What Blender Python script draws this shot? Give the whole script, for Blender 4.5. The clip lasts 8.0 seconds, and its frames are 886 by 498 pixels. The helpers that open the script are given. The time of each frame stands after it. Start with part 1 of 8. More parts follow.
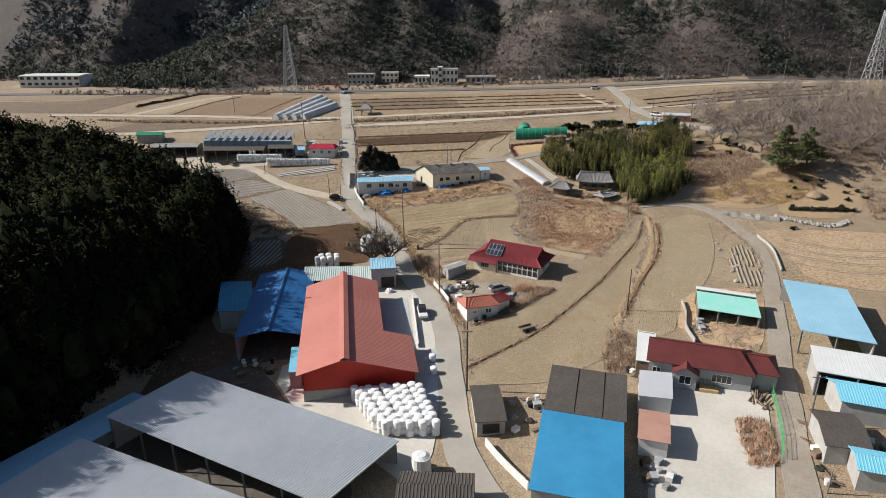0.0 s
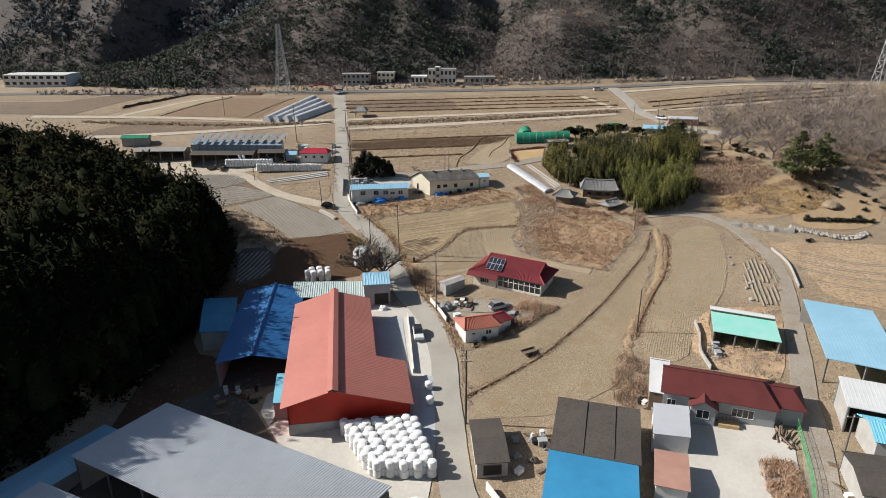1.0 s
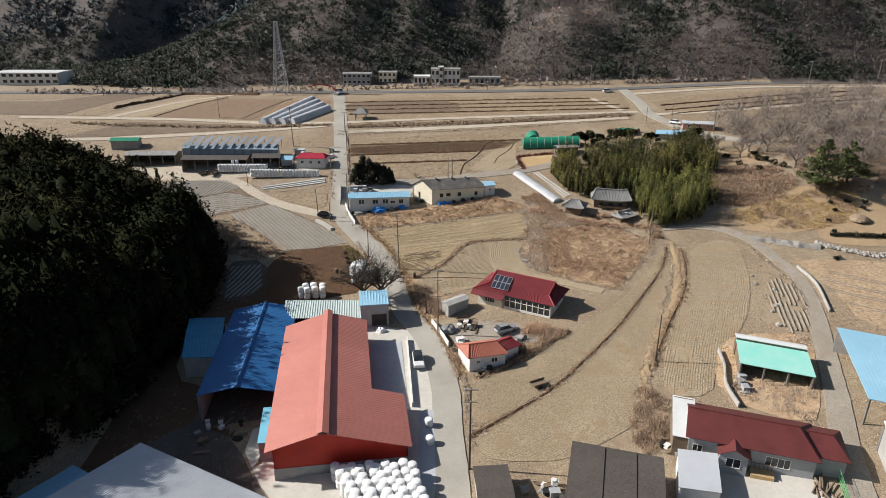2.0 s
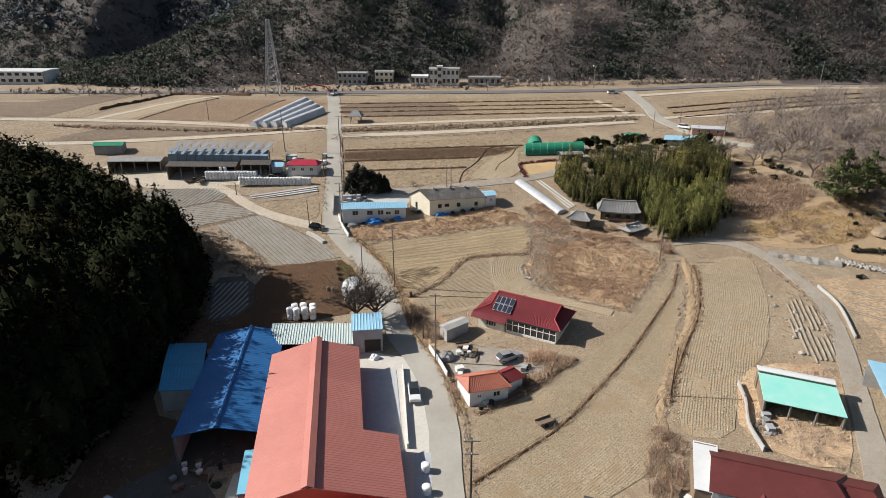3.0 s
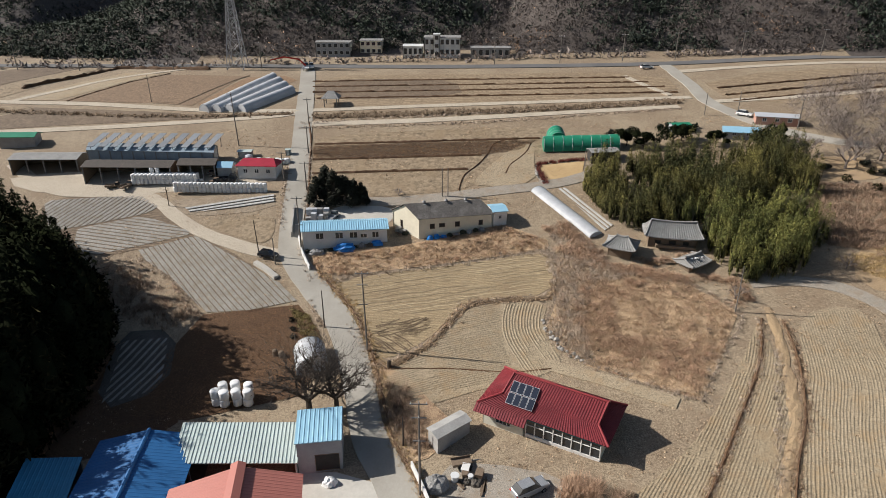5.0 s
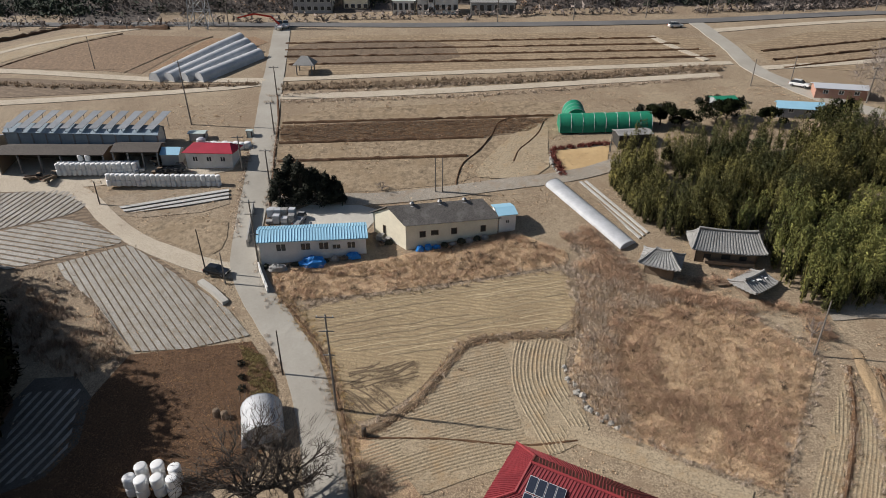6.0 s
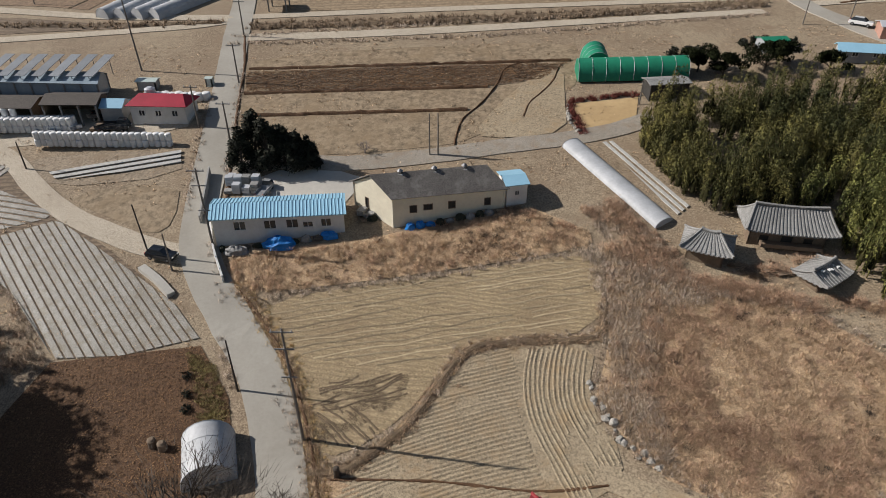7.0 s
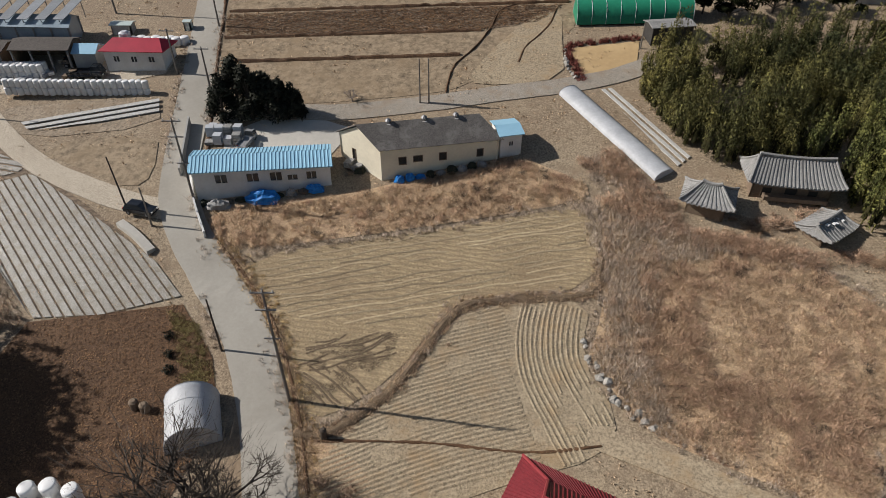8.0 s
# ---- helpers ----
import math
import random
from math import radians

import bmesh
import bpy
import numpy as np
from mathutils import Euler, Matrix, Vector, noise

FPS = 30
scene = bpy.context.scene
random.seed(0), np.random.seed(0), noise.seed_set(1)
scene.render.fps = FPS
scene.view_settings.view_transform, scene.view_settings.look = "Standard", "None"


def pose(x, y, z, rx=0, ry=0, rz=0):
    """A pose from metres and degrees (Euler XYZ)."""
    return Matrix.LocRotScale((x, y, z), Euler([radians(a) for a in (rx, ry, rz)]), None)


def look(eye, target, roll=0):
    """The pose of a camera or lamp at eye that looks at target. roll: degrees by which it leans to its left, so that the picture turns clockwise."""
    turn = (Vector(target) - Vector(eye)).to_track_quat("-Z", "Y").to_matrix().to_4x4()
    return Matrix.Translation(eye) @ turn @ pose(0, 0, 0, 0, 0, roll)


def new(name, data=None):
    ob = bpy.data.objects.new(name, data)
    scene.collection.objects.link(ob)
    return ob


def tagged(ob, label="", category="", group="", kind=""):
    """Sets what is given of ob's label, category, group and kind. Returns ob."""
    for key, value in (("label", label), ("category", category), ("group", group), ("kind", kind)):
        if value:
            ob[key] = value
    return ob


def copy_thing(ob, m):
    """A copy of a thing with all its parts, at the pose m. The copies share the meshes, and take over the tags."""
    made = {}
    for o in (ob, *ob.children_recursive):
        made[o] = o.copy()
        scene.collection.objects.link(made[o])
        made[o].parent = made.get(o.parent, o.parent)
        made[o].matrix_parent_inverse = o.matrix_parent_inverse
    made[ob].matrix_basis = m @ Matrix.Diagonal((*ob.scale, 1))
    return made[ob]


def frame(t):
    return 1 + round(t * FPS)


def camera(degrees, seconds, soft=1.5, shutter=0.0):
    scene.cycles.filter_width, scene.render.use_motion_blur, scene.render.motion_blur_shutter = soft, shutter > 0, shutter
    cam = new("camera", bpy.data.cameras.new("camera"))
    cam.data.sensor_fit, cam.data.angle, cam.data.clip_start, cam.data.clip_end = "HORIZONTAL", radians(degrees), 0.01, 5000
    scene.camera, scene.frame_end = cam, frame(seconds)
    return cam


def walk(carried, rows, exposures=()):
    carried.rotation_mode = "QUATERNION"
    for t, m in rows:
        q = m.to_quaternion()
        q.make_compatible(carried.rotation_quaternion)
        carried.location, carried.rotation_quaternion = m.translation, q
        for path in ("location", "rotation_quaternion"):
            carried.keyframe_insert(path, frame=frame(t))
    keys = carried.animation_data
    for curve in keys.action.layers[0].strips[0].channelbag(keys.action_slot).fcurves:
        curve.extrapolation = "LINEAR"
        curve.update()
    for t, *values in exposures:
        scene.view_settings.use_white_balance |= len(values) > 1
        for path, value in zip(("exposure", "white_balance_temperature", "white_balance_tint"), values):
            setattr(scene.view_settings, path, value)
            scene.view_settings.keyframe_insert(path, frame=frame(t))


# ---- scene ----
# Camera: a drone that flies forward over the village and tilts down
cam = camera(70, 8.0, soft=0.9)


def heading(x, y, z, yaw, pitch, roll):
    a, b = radians(yaw), radians(pitch)
    ahead = Vector((-math.sin(a) * math.cos(b), math.cos(a) * math.cos(b), math.sin(b)))
    eye = Vector((x, y, z))
    return look(eye, eye + ahead * 10, roll)


walk(cam, [
    (0, heading(0.02, -0, 54.32, 1.08, -20.86, -0.33)),
    (0.5, heading(0.07, 4.04, 54.47, 1, -20.94, -0.28)),
    (1, heading(-0.07, 8.4, 54.84, 0.84, -21.12, -0.17)),
    (1.5, heading(-0.14, 13.08, 55.06, 0.82, -21.26, -0.03)),
    (2, heading(-0.19, 17.89, 55.41, 1.1, -21.45, 0.07)),
    (3.5, heading(-0.36, 33.35, 57.1, 0.89, -22.51, 0.22)),
    (4, heading(0.19, 42.34, 56.75, 1.11, -23.19, 0.21)),
    (4.5, heading(0.36, 53.2, 55.13, 1.17, -23.73, 0.24)),
    (6, heading(0.81, 89.52, 51.47, 1.02, -28.75, 0.1)),
    (6.5, heading(0.88, 98.43, 49.24, 1, -30.95, 0.14)),
    (7, heading(0.91, 105.43, 46.85, 0.86, -33.56, 0.2)),
    (7.5, heading(1.1, 107.57, 45.95, 0.58, -36.23, 0.32)),
    (8, heading(1.5, 107.84, 45.83, 0.44, -38.14, 0.28)),
], [(0, 0.47, 6280, 12), (2, 0.53, 6280, 12), (3.5, 0.61, 6280, 12), (4.5, 0.5, 6280, 12), (6, 0.25, 6280, 13), (7, 0.11, 6280, 13), (8, 0.12, 6280, 13)])

# ---- world, sun, exposure ----
SUN_ELEV, SUN_FROM = 33.0, 279.0  # degrees; compass bearing that the light comes from
world = bpy.data.worlds.new("sky")
scene.world = world
world.use_nodes = True
wn = world.node_tree.nodes
sky = wn.new("ShaderNodeTexSky")
sky.sky_type, sky.sun_disc = "NISHITA", False
sky.sun_elevation, sky.sun_rotation = radians(SUN_ELEV), radians(SUN_FROM)
sky.air_density, sky.dust_density = 1.2, 1.5
world.node_tree.links.new(sky.outputs[0], wn["Background"].inputs[0])
wn["Background"].inputs[1].default_value = 0.05
sun = new("sun", bpy.data.lights.new("sun", "SUN"))
sun.data.energy, sun.data.angle, sun.data.color = 4.8, radians(0.55), (1.0, 0.95, 0.86)
sd = Vector((math.sin(radians(SUN_FROM)) * math.cos(radians(SUN_ELEV)),
             math.cos(radians(SUN_FROM)) * math.cos(radians(SUN_ELEV)), math.sin(radians(SUN_ELEV))))
sun.matrix_world = look(sd * 100, (0, 0, 0))


# ---- lie of the land ----
LAND_Y = (50, 90, 120, 140, 155, 170, 190, 215, 250, 300, 340)
LAND_Z = (-2.2, -1.0, 0.0, 1.6, 4.7, 9.0, 14.0, 18.8, 22.8, 24.5, 26.0)
EDGE_Y = (0, 60, 78, 90, 105, 125, 140, 150, 158, 165, 180, 200)
EDGE_X = (-72, -66.5, -60.8, -54.5, -52, -50.5, -51.5, -54, -62, -72, -96, -150)


def g(x, y):
    """Height of the farmed valley floor."""
    t = min(max((y - 120) / 60, -1), 2)
    return float(np.interp(y, LAND_Y, LAND_Z)) + min(max(x, -110), 110) * (0.057 - 0.015 * t)


def land(x, y):
    """Height of all the ground: floor, wooded hill, knoll and mountains."""
    z = g(x, y)
    d = float(np.interp(y, EDGE_Y, EDGE_X)) - x
    if d > 0 and y < 200:
        f = min(max((200 - y) / 40, 0), 1)
        z += 22 * (1 - math.exp(-d / 17)) * f * f * (3 - 2 * f) + 9 * (1 - math.exp(-d / 16)) * math.exp(-((y - 88) / 30) ** 2)
    # knoll with the burial mound
    dx, dy = (x - 92) / 34, (y - 172) / 26
    z += 3.0 * math.exp(-(dx * dx + dy * dy) * 1.1)
    # mountains
    n = noise.fractal((x * 0.008, y * 0.008, 3.1), 1.0, 2.0, 5)
    foot_l, foot_r = 288 + 9 * math.sin(x * 0.011), 272 + 5 * math.sin(x * 0.03)
    rib = noise.noise((x * 0.022 + y * 0.006, 7.7, 0.3)) + 0.5 * noise.noise((x * 0.05, y * 0.02, 1.3))
    if y > foot_l:
        k = min(1, max(0, (x + 190) / 120))
        v = 1 - 0.75 * math.exp(-((x - 30) / 28) ** 2) * max(0, 1 - (y - foot_l) / 260)
        rise = 0.42 * (y - foot_l) * (0.9 + 0.5 * n) + 13 * rib * min(1, (y - foot_l) / 45)
        z += v * k * k * (3 - 2 * k) * min(rise, 38 + 34 * k)
    foot_b = 420 - 75 * min(1, max(0, (-100 - x) / 90))
    if y > foot_b:
        z = max(z, g(x, y) + 0.62 * (y - foot_b) * max(0.6, 0.9 + 0.5 * n) + 12 * rib)
    if y > foot_r and x > 5:
        k = min(1, (x - 5) / 45)
        z = max(z, g(x, y) + k * k * (3 - 2 * k) * (0.50 * (y - foot_r) * (0.85 + 0.5 * n) + 12 * rib * min(1, (y - foot_r) / 40)))
    return z


# ---- materials ----
def material(name, base, var=None, scale=1.0, rough=0.85, metal=0.0, bump=0.0, fine=8.0, random_tint=0.0, island=0.0,
             lines=None, spec=0.3, grain=0.55, patch=None):
    """A surface with a base colour that wanders towards var at two scales. lines: (angle, period, colour, sharpness, wobble)."""
    m = bpy.data.materials.new(name)
    m.use_nodes = True
    nt, b = m.node_tree, m.node_tree.nodes["Principled BSDF"]
    b.inputs["Roughness"].default_value, b.inputs["Metallic"].default_value = rough, metal
    b.inputs["Specular IOR Level"].default_value = spec
    tc = nt.nodes.new("ShaderNodeTexCoord")
    var = var or tuple(c * 0.7 for c in base)

    def noise_tex(s, detail=6, rough_=0.6):
        n = nt.nodes.new("ShaderNodeTexNoise")
        n.inputs["Scale"].default_value, n.inputs["Detail"].default_value = s, detail
        n.inputs["Roughness"].default_value = rough_
        nt.links.new(tc.outputs["Object"], n.inputs["Vector"])
        return n

    def ramp(lo, hi, src):
        r = nt.nodes.new("ShaderNodeMapRange")
        r.inputs[1].default_value, r.inputs[2].default_value = lo, hi
        nt.links.new(src, r.inputs[0])
        return r.outputs[0]

    def mix(fac, a, c, mode="MIX"):
        x = nt.nodes.new("ShaderNodeMix")
        x.data_type, x.blend_type = "RGBA", mode
        for v, s in ((fac, 0), (a, 6), (c, 7)):
            if isinstance(v, (tuple, float, int)):
                x.inputs[s].default_value = (*v, 1) if isinstance(v, tuple) else v
            else:
                nt.links.new(v, x.inputs[s])
        return x.outputs[2]

    n1, n2 = noise_tex(scale, 5), noise_tex(scale * fine, 4, 0.7)
    col = mix(ramp(0.35, 0.65, n1.outputs[0]), base, var)
    col = mix(ramp(0.3, 0.75, n2.outputs[0]), col, mix(grain, col, tuple(c * 0.55 for c in var)))
    height = n2.outputs[0]
    if bump >= 0.3:
        n4 = noise_tex(scale * fine * 4.3, 5, 0.8)
        col = mix(ramp(0.52, 0.3, n4.outputs[0]), col, tuple(min(0.9, c * 1.3) for c in base))
        col = mix(ramp(0.5, 0.68, n4.outputs[0]), col, mix(0.8, col, tuple(c * 0.3 for c in var)))
    if patch:
        n3 = noise_tex(patch[1], 7, 0.75)
        col = mix(ramp(0.5, 0.68, n3.outputs[0]), col, patch[0])
    if lines:
        angle, period, colour, sharp, wobble = lines
        mp = nt.nodes.new("ShaderNodeMapping")
        mp.inputs["Rotation"].default_value = (0, 0, radians(angle))
        nt.links.new(tc.outputs["Object"], mp.inputs["Vector"])
        w = nt.nodes.new("ShaderNodeTexWave")
        w.inputs["Scale"].default_value = 0.95 / period
        w.inputs["Distortion"].default_value, w.inputs["Detail"].default_value = wobble, 3
        w.inputs["Detail Scale"].default_value = 0.6
        nt.links.new(mp.outputs[0], w.inputs["Vector"])
        fac = ramp(1 - sharp, 1.0, w.outputs["Fac"])
        col = mix(fac, col, colour)
        height = w.outputs["Fac"]
    if random_tint or island:
        if island:
            src = nt.nodes.new("ShaderNodeNewGeometry").outputs["Random Per Island"]
        else:
            src = nt.nodes.new("ShaderNodeObjectInfo").outputs["Random"]
        amount = island or random_tint
        dark = nt.nodes.new("ShaderNodeMapRange")
        dark.inputs[3].default_value, dark.inputs[4].default_value = 1 - amount, 1 + amount
        nt.links.new(src, dark.inputs[0])
        hs = nt.nodes.new("ShaderNodeHueSaturation")
        nt.links.new(dark.outputs[0], hs.inputs["Value"])
        nt.links.new(col, hs.inputs["Color"])
        col = hs.outputs[0]
    nt.links.new(col, b.inputs["Base Color"])
    if bump:
        bp = nt.nodes.new("ShaderNodeBump")
        bp.inputs["Strength"].default_value, bp.inputs["Distance"].default_value = min(1, bump), 0.12
        nt.links.new(height, bp.inputs["Height"])
        nt.links.new(bp.outputs[0], b.inputs["Normal"])
    return m


M = {}
M["soil"] = material("dry_soil", (0.33, 0.265, 0.19), (0.245, 0.19, 0.13), 0.05, bump=0.5, fine=14, patch=((0.25, 0.185, 0.12), 0.35))
M["grass"] = material("dry_grass", (0.36, 0.288, 0.195), (0.24, 0.175, 0.115), 0.07, bump=0.8, fine=16, patch=((0.24, 0.175, 0.115), 0.3))
M["plot"] = material("straw_field", (0.46, 0.355, 0.21), (0.345, 0.26, 0.15), 0.12, bump=0.4, fine=10, lines=(-80, 1.6, (0.30, 0.225, 0.135), 0.55, 4.5), grain=0.55, patch=((0.27, 0.195, 0.115), 0.16))
M["furrow_a"] = material("ploughed_field", (0.37, 0.295, 0.195), (0.30, 0.235, 0.15), 0.07, bump=0.5, fine=14, grain=0.4, patch=((0.30, 0.215, 0.125), 0.3))
M["furrow_b"] = material("ploughed_field_pale", (0.385, 0.31, 0.21), (0.31, 0.245, 0.16), 0.07, bump=0.5, fine=14, grain=0.4, patch=((0.33, 0.235, 0.135), 0.3))
M["furrow_c"] = material("terraced_field", (0.33, 0.25, 0.16), (0.27, 0.20, 0.125), 0.04, bump=0.3, lines=(88, 4.0, (0.23, 0.17, 0.11), 0.5, 2.5))
M["field_dark"] = material("dark_ploughed_field", (0.225, 0.165, 0.11), (0.17, 0.125, 0.085), 0.05, bump=0.5, lines=(88, 2.2, (0.13, 0.095, 0.065), 0.5, 4.0))
M["field_pale"] = material("pale_stubble_field", (0.295, 0.228, 0.15), (0.25, 0.187, 0.12), 0.03, bump=0.3, grain=0.35, patch=((0.26, 0.19, 0.115), 0.12))
M["brown_soil"] = material("brown_tilled_soil", (0.27, 0.185, 0.115), (0.22, 0.15, 0.095), 0.05, bump=0.4, lines=(-68, 1.6, (0.19, 0.13, 0.085), 0.5, 3.0))
M["rust_soil"] = material("rust_tilled_soil", (0.31, 0.20, 0.115), (0.25, 0.16, 0.095), 0.05, bump=0.4, lines=(-68, 1.8, (0.22, 0.145, 0.09), 0.5, 3.0))
M["clods"] = material("grey_clods", (0.33, 0.28, 0.215), (0.23, 0.19, 0.145), 0.4, bump=0.8, fine=8)
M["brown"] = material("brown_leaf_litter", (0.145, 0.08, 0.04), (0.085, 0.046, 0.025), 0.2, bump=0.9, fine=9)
M["sand_field"] = material("bare_sandy_field", (0.41, 0.30, 0.19), (0.35, 0.25, 0.155), 0.05, bump=0.3, grain=0.35, patch=((0.30, 0.215, 0.135), 0.12))
M["orange_dirt"] = material("orange_sand", (0.52, 0.37, 0.19), (0.45, 0.31, 0.155), 0.2, bump=0.2, grain=0.25)
M["scrub"] = material("dead_scrub_ground", (0.56, 0.41, 0.25), (0.37, 0.245, 0.15), 0.22, bump=1.0, fine=7, patch=((0.22, 0.135, 0.09), 0.45))
M["film"] = material("mulch_film", (0.33, 0.31, 0.27), (0.24, 0.215, 0.175), 0.35, rough=0.5, bump=0.5, spec=0.5, patch=((0.19, 0.155, 0.10), 0.9))
M["road"] = material("worn_concrete_road", (0.39, 0.365, 0.315), (0.32, 0.295, 0.25), 0.15, bump=0.15, fine=20, grain=0.25)
M["lane"] = material("dusty_concrete_lane", (0.36, 0.32, 0.265), (0.29, 0.255, 0.205), 0.15, bump=0.3, fine=14, patch=((0.27, 0.21, 0.15), 0.5))
M["track"] = material("pale_dirt_track", (0.50, 0.435, 0.34), (0.42, 0.355, 0.27), 0.2, bump=0.3, grain=0.25)
M["asphalt"] = material("grey_asphalt", (0.16, 0.155, 0.15), (0.12, 0.118, 0.115), 0.1, bump=0.2, grain=0.25)
# dirt colour, darkened so ground sheets also imitate shade
M["dark_dirt"] = material("dirt_darkened_as_shade", (0.13, 0.115, 0.095), (0.085, 0.074, 0.06), 0.4, bump=0.6, fine=8)
M["slab"] = material("bright_concrete", (0.56, 0.53, 0.47), (0.46, 0.435, 0.385), 0.12, bump=0.15, fine=16, grain=0.25)
# blue-grey concrete; beside the barn this tint imitates shadow
M["slab_blue_grey"] = material("grey_concrete", (0.45, 0.465, 0.48), (0.37, 0.385, 0.40), 0.1, rough=0.6, bump=0.1, grain=0.25)
M["concrete"] = material("concrete_wall", (0.42, 0.41, 0.385), (0.33, 0.32, 0.30), 0.6, bump=0.2, grain=0.25)
M["white"] = material("white_paint", (0.74, 0.73, 0.70), (0.64, 0.62, 0.58), 0.5, rough=0.6, grain=0.12)
M["cream"] = material("cream_render", (0.80, 0.74, 0.58), (0.70, 0.64, 0.50), 0.4, grain=0.12)
M["grey_wall"] = material("grey_panel_wall", (0.36, 0.37, 0.38), (0.30, 0.31, 0.32), 0.5, grain=0.12)
M["red_wall"] = material("red_metal_wall", (0.50, 0.035, 0.018), (0.40, 0.028, 0.016), 0.4, rough=0.5, grain=0.12)
M["red_roof"] = material("faded_red_metal_roof", (0.50, 0.195, 0.155), (0.44, 0.165, 0.13), 0.08, rough=0.5, random_tint=0.04, spec=0.4, grain=0.12)
M["maroon_tile"] = material("maroon_tile_roof", (0.235, 0.028, 0.034), (0.17, 0.02, 0.026), 0.5, rough=0.5, spec=0.4)
M["maroon_cap"] = material("maroon_ridge_tile", (0.33, 0.05, 0.055), (0.27, 0.04, 0.045), 0.6, rough=0.5)
M["cream_pale"] = material("pale_cream_wall", (0.72, 0.68, 0.56), (0.63, 0.59, 0.48), 0.4, grain=0.2)
M["teal_dark"] = material("dark_teal_board", (0.05, 0.17, 0.20), (0.04, 0.14, 0.165), 0.5)
M["maroon_metal"] = material("dark_maroon_roof", (0.135, 0.035, 0.032), (0.10, 0.027, 0.025), 0.4, rough=0.55, grain=0.12)
M["far_red"] = material("crimson_roof", (0.42, 0.03, 0.055), (0.34, 0.025, 0.045), 0.4, rough=0.5, grain=0.12)
M["orange_tile"] = material("orange_tile_roof", (0.43, 0.15, 0.10), (0.34, 0.115, 0.075), 0.5, rough=0.6)
M["pink_roof"] = material("faded_brick_pink_roof", (0.45, 0.26, 0.20), (0.38, 0.215, 0.165), 0.4, rough=0.7, grain=0.12)
M["blue_roof"] = material("blue_metal_roof", (0.028, 0.145, 0.36), (0.022, 0.115, 0.29), 0.2, rough=0.5, spec=0.35, grain=0.12)
M["teal_roof"] = material("faded_teal_roof", (0.06, 0.29, 0.47), (0.05, 0.23, 0.38), 0.25, rough=0.5, spec=0.35, grain=0.15)
M["blue_bright"] = material("bright_blue_roof", (0.05, 0.28, 0.50), (0.04, 0.23, 0.42), 0.2, rough=0.45, spec=0.5, grain=0.12)
M["pale_blue"] = material("pale_blue_roof", (0.31, 0.54, 0.68), (0.26, 0.47, 0.61), 0.15, rough=0.5, spec=0.4, grain=0.12)
M["sky_blue"] = material("sky_blue_roof", (0.20, 0.53, 0.68), (0.16, 0.45, 0.60), 0.2, rough=0.5, grain=0.12)
M["teal"] = material("turquoise_sheet", (0.25, 0.64, 0.54), (0.36, 0.66, 0.58), 0.35, rough=0.5, grain=0.12)
M["green"] = material("green_cover", (0.022, 0.24, 0.135), (0.017, 0.185, 0.105), 0.3, rough=0.5, grain=0.12)
M["zinc"] = material("zinc_roof", (0.50, 0.515, 0.54), (0.43, 0.445, 0.47), 0.08, rough=0.5, metal=0.0, random_tint=0.05, spec=0.5, grain=0.12)
M["zinc_pale"] = material("pale_metal_sheet", (0.52, 0.60, 0.57), (0.44, 0.51, 0.48), 0.3, rough=0.45, spec=0.5, grain=0.12)
M["dark_roof"] = material("weathered_dark_roof", (0.105, 0.09, 0.078), (0.078, 0.067, 0.058), 0.25, rough=0.8, bump=0.3)
M["slate"] = material("weathered_grey_tile", (0.34, 0.335, 0.32), (0.22, 0.215, 0.205), 0.5, rough=0.8, bump=0.4)
M["shed_slate"] = material("sooty_shed_roof", (0.175, 0.16, 0.145), (0.12, 0.108, 0.097), 0.35, rough=0.85, bump=0.4, patch=((0.24, 0.225, 0.205), 0.5))
M["white_roof"] = material("white_sheet_roof", (0.66, 0.67, 0.66), (0.58, 0.59, 0.58), 0.2, rough=0.5, grain=0.12)
M["wrap"] = material("white_bale_wrap", (0.82, 0.82, 0.80), (0.74, 0.74, 0.73), 0.8, rough=0.35, random_tint=0.05, spec=0.5, grain=0.12)
M["vinyl"] = material("cloudy_vinyl", (0.54, 0.55, 0.56), (0.42, 0.43, 0.44), 0.5, rough=0.6, spec=0.4, bump=0.2, grain=0.2)
M["steel"] = material("galvanised_steel", (0.30, 0.30, 0.30), (0.24, 0.24, 0.24), 1.0, rough=0.5, metal=0.4)
M["lattice"] = material("pale_lattice_steel", (0.46, 0.47, 0.48), (0.38, 0.39, 0.40), 1.0, rough=0.5)
M["litter"] = material("dead_leaves", (0.22, 0.125, 0.06), (0.12, 0.066, 0.033), 0.5, island=0.6)
M["straw"] = material("straw_bits", (0.46, 0.37, 0.235), (0.36, 0.275, 0.17), 0.3, island=0.4)
M["pole"] = material("weathered_pole", (0.22, 0.20, 0.175), (0.17, 0.15, 0.13), 1.0)
M["pole_dark"] = material("dark_wood_pole", (0.075, 0.06, 0.05), (0.055, 0.045, 0.038), 1.0)
M["rubber"] = material("black_rubber", (0.02, 0.02, 0.02), (0.03, 0.03, 0.03), 2.0)
M["glass"] = material("dark_window_glass", (0.03, 0.035, 0.04), (0.045, 0.05, 0.055), 1.0, rough=0.08, spec=0.6)
M["tarp"] = material("blue_tarp", (0.02, 0.22, 0.62), (0.015, 0.17, 0.50), 0.6, rough=0.45, bump=0.6, grain=0.12)
# near-black that imitates shade inside openings; also colours the black shed
M["void"] = material("interior_shade_black", (0.06, 0.055, 0.05), (0.04, 0.037, 0.033), 0.8)
M["wood"] = material("grey_wood", (0.24, 0.18, 0.125), (0.18, 0.13, 0.09), 0.7)
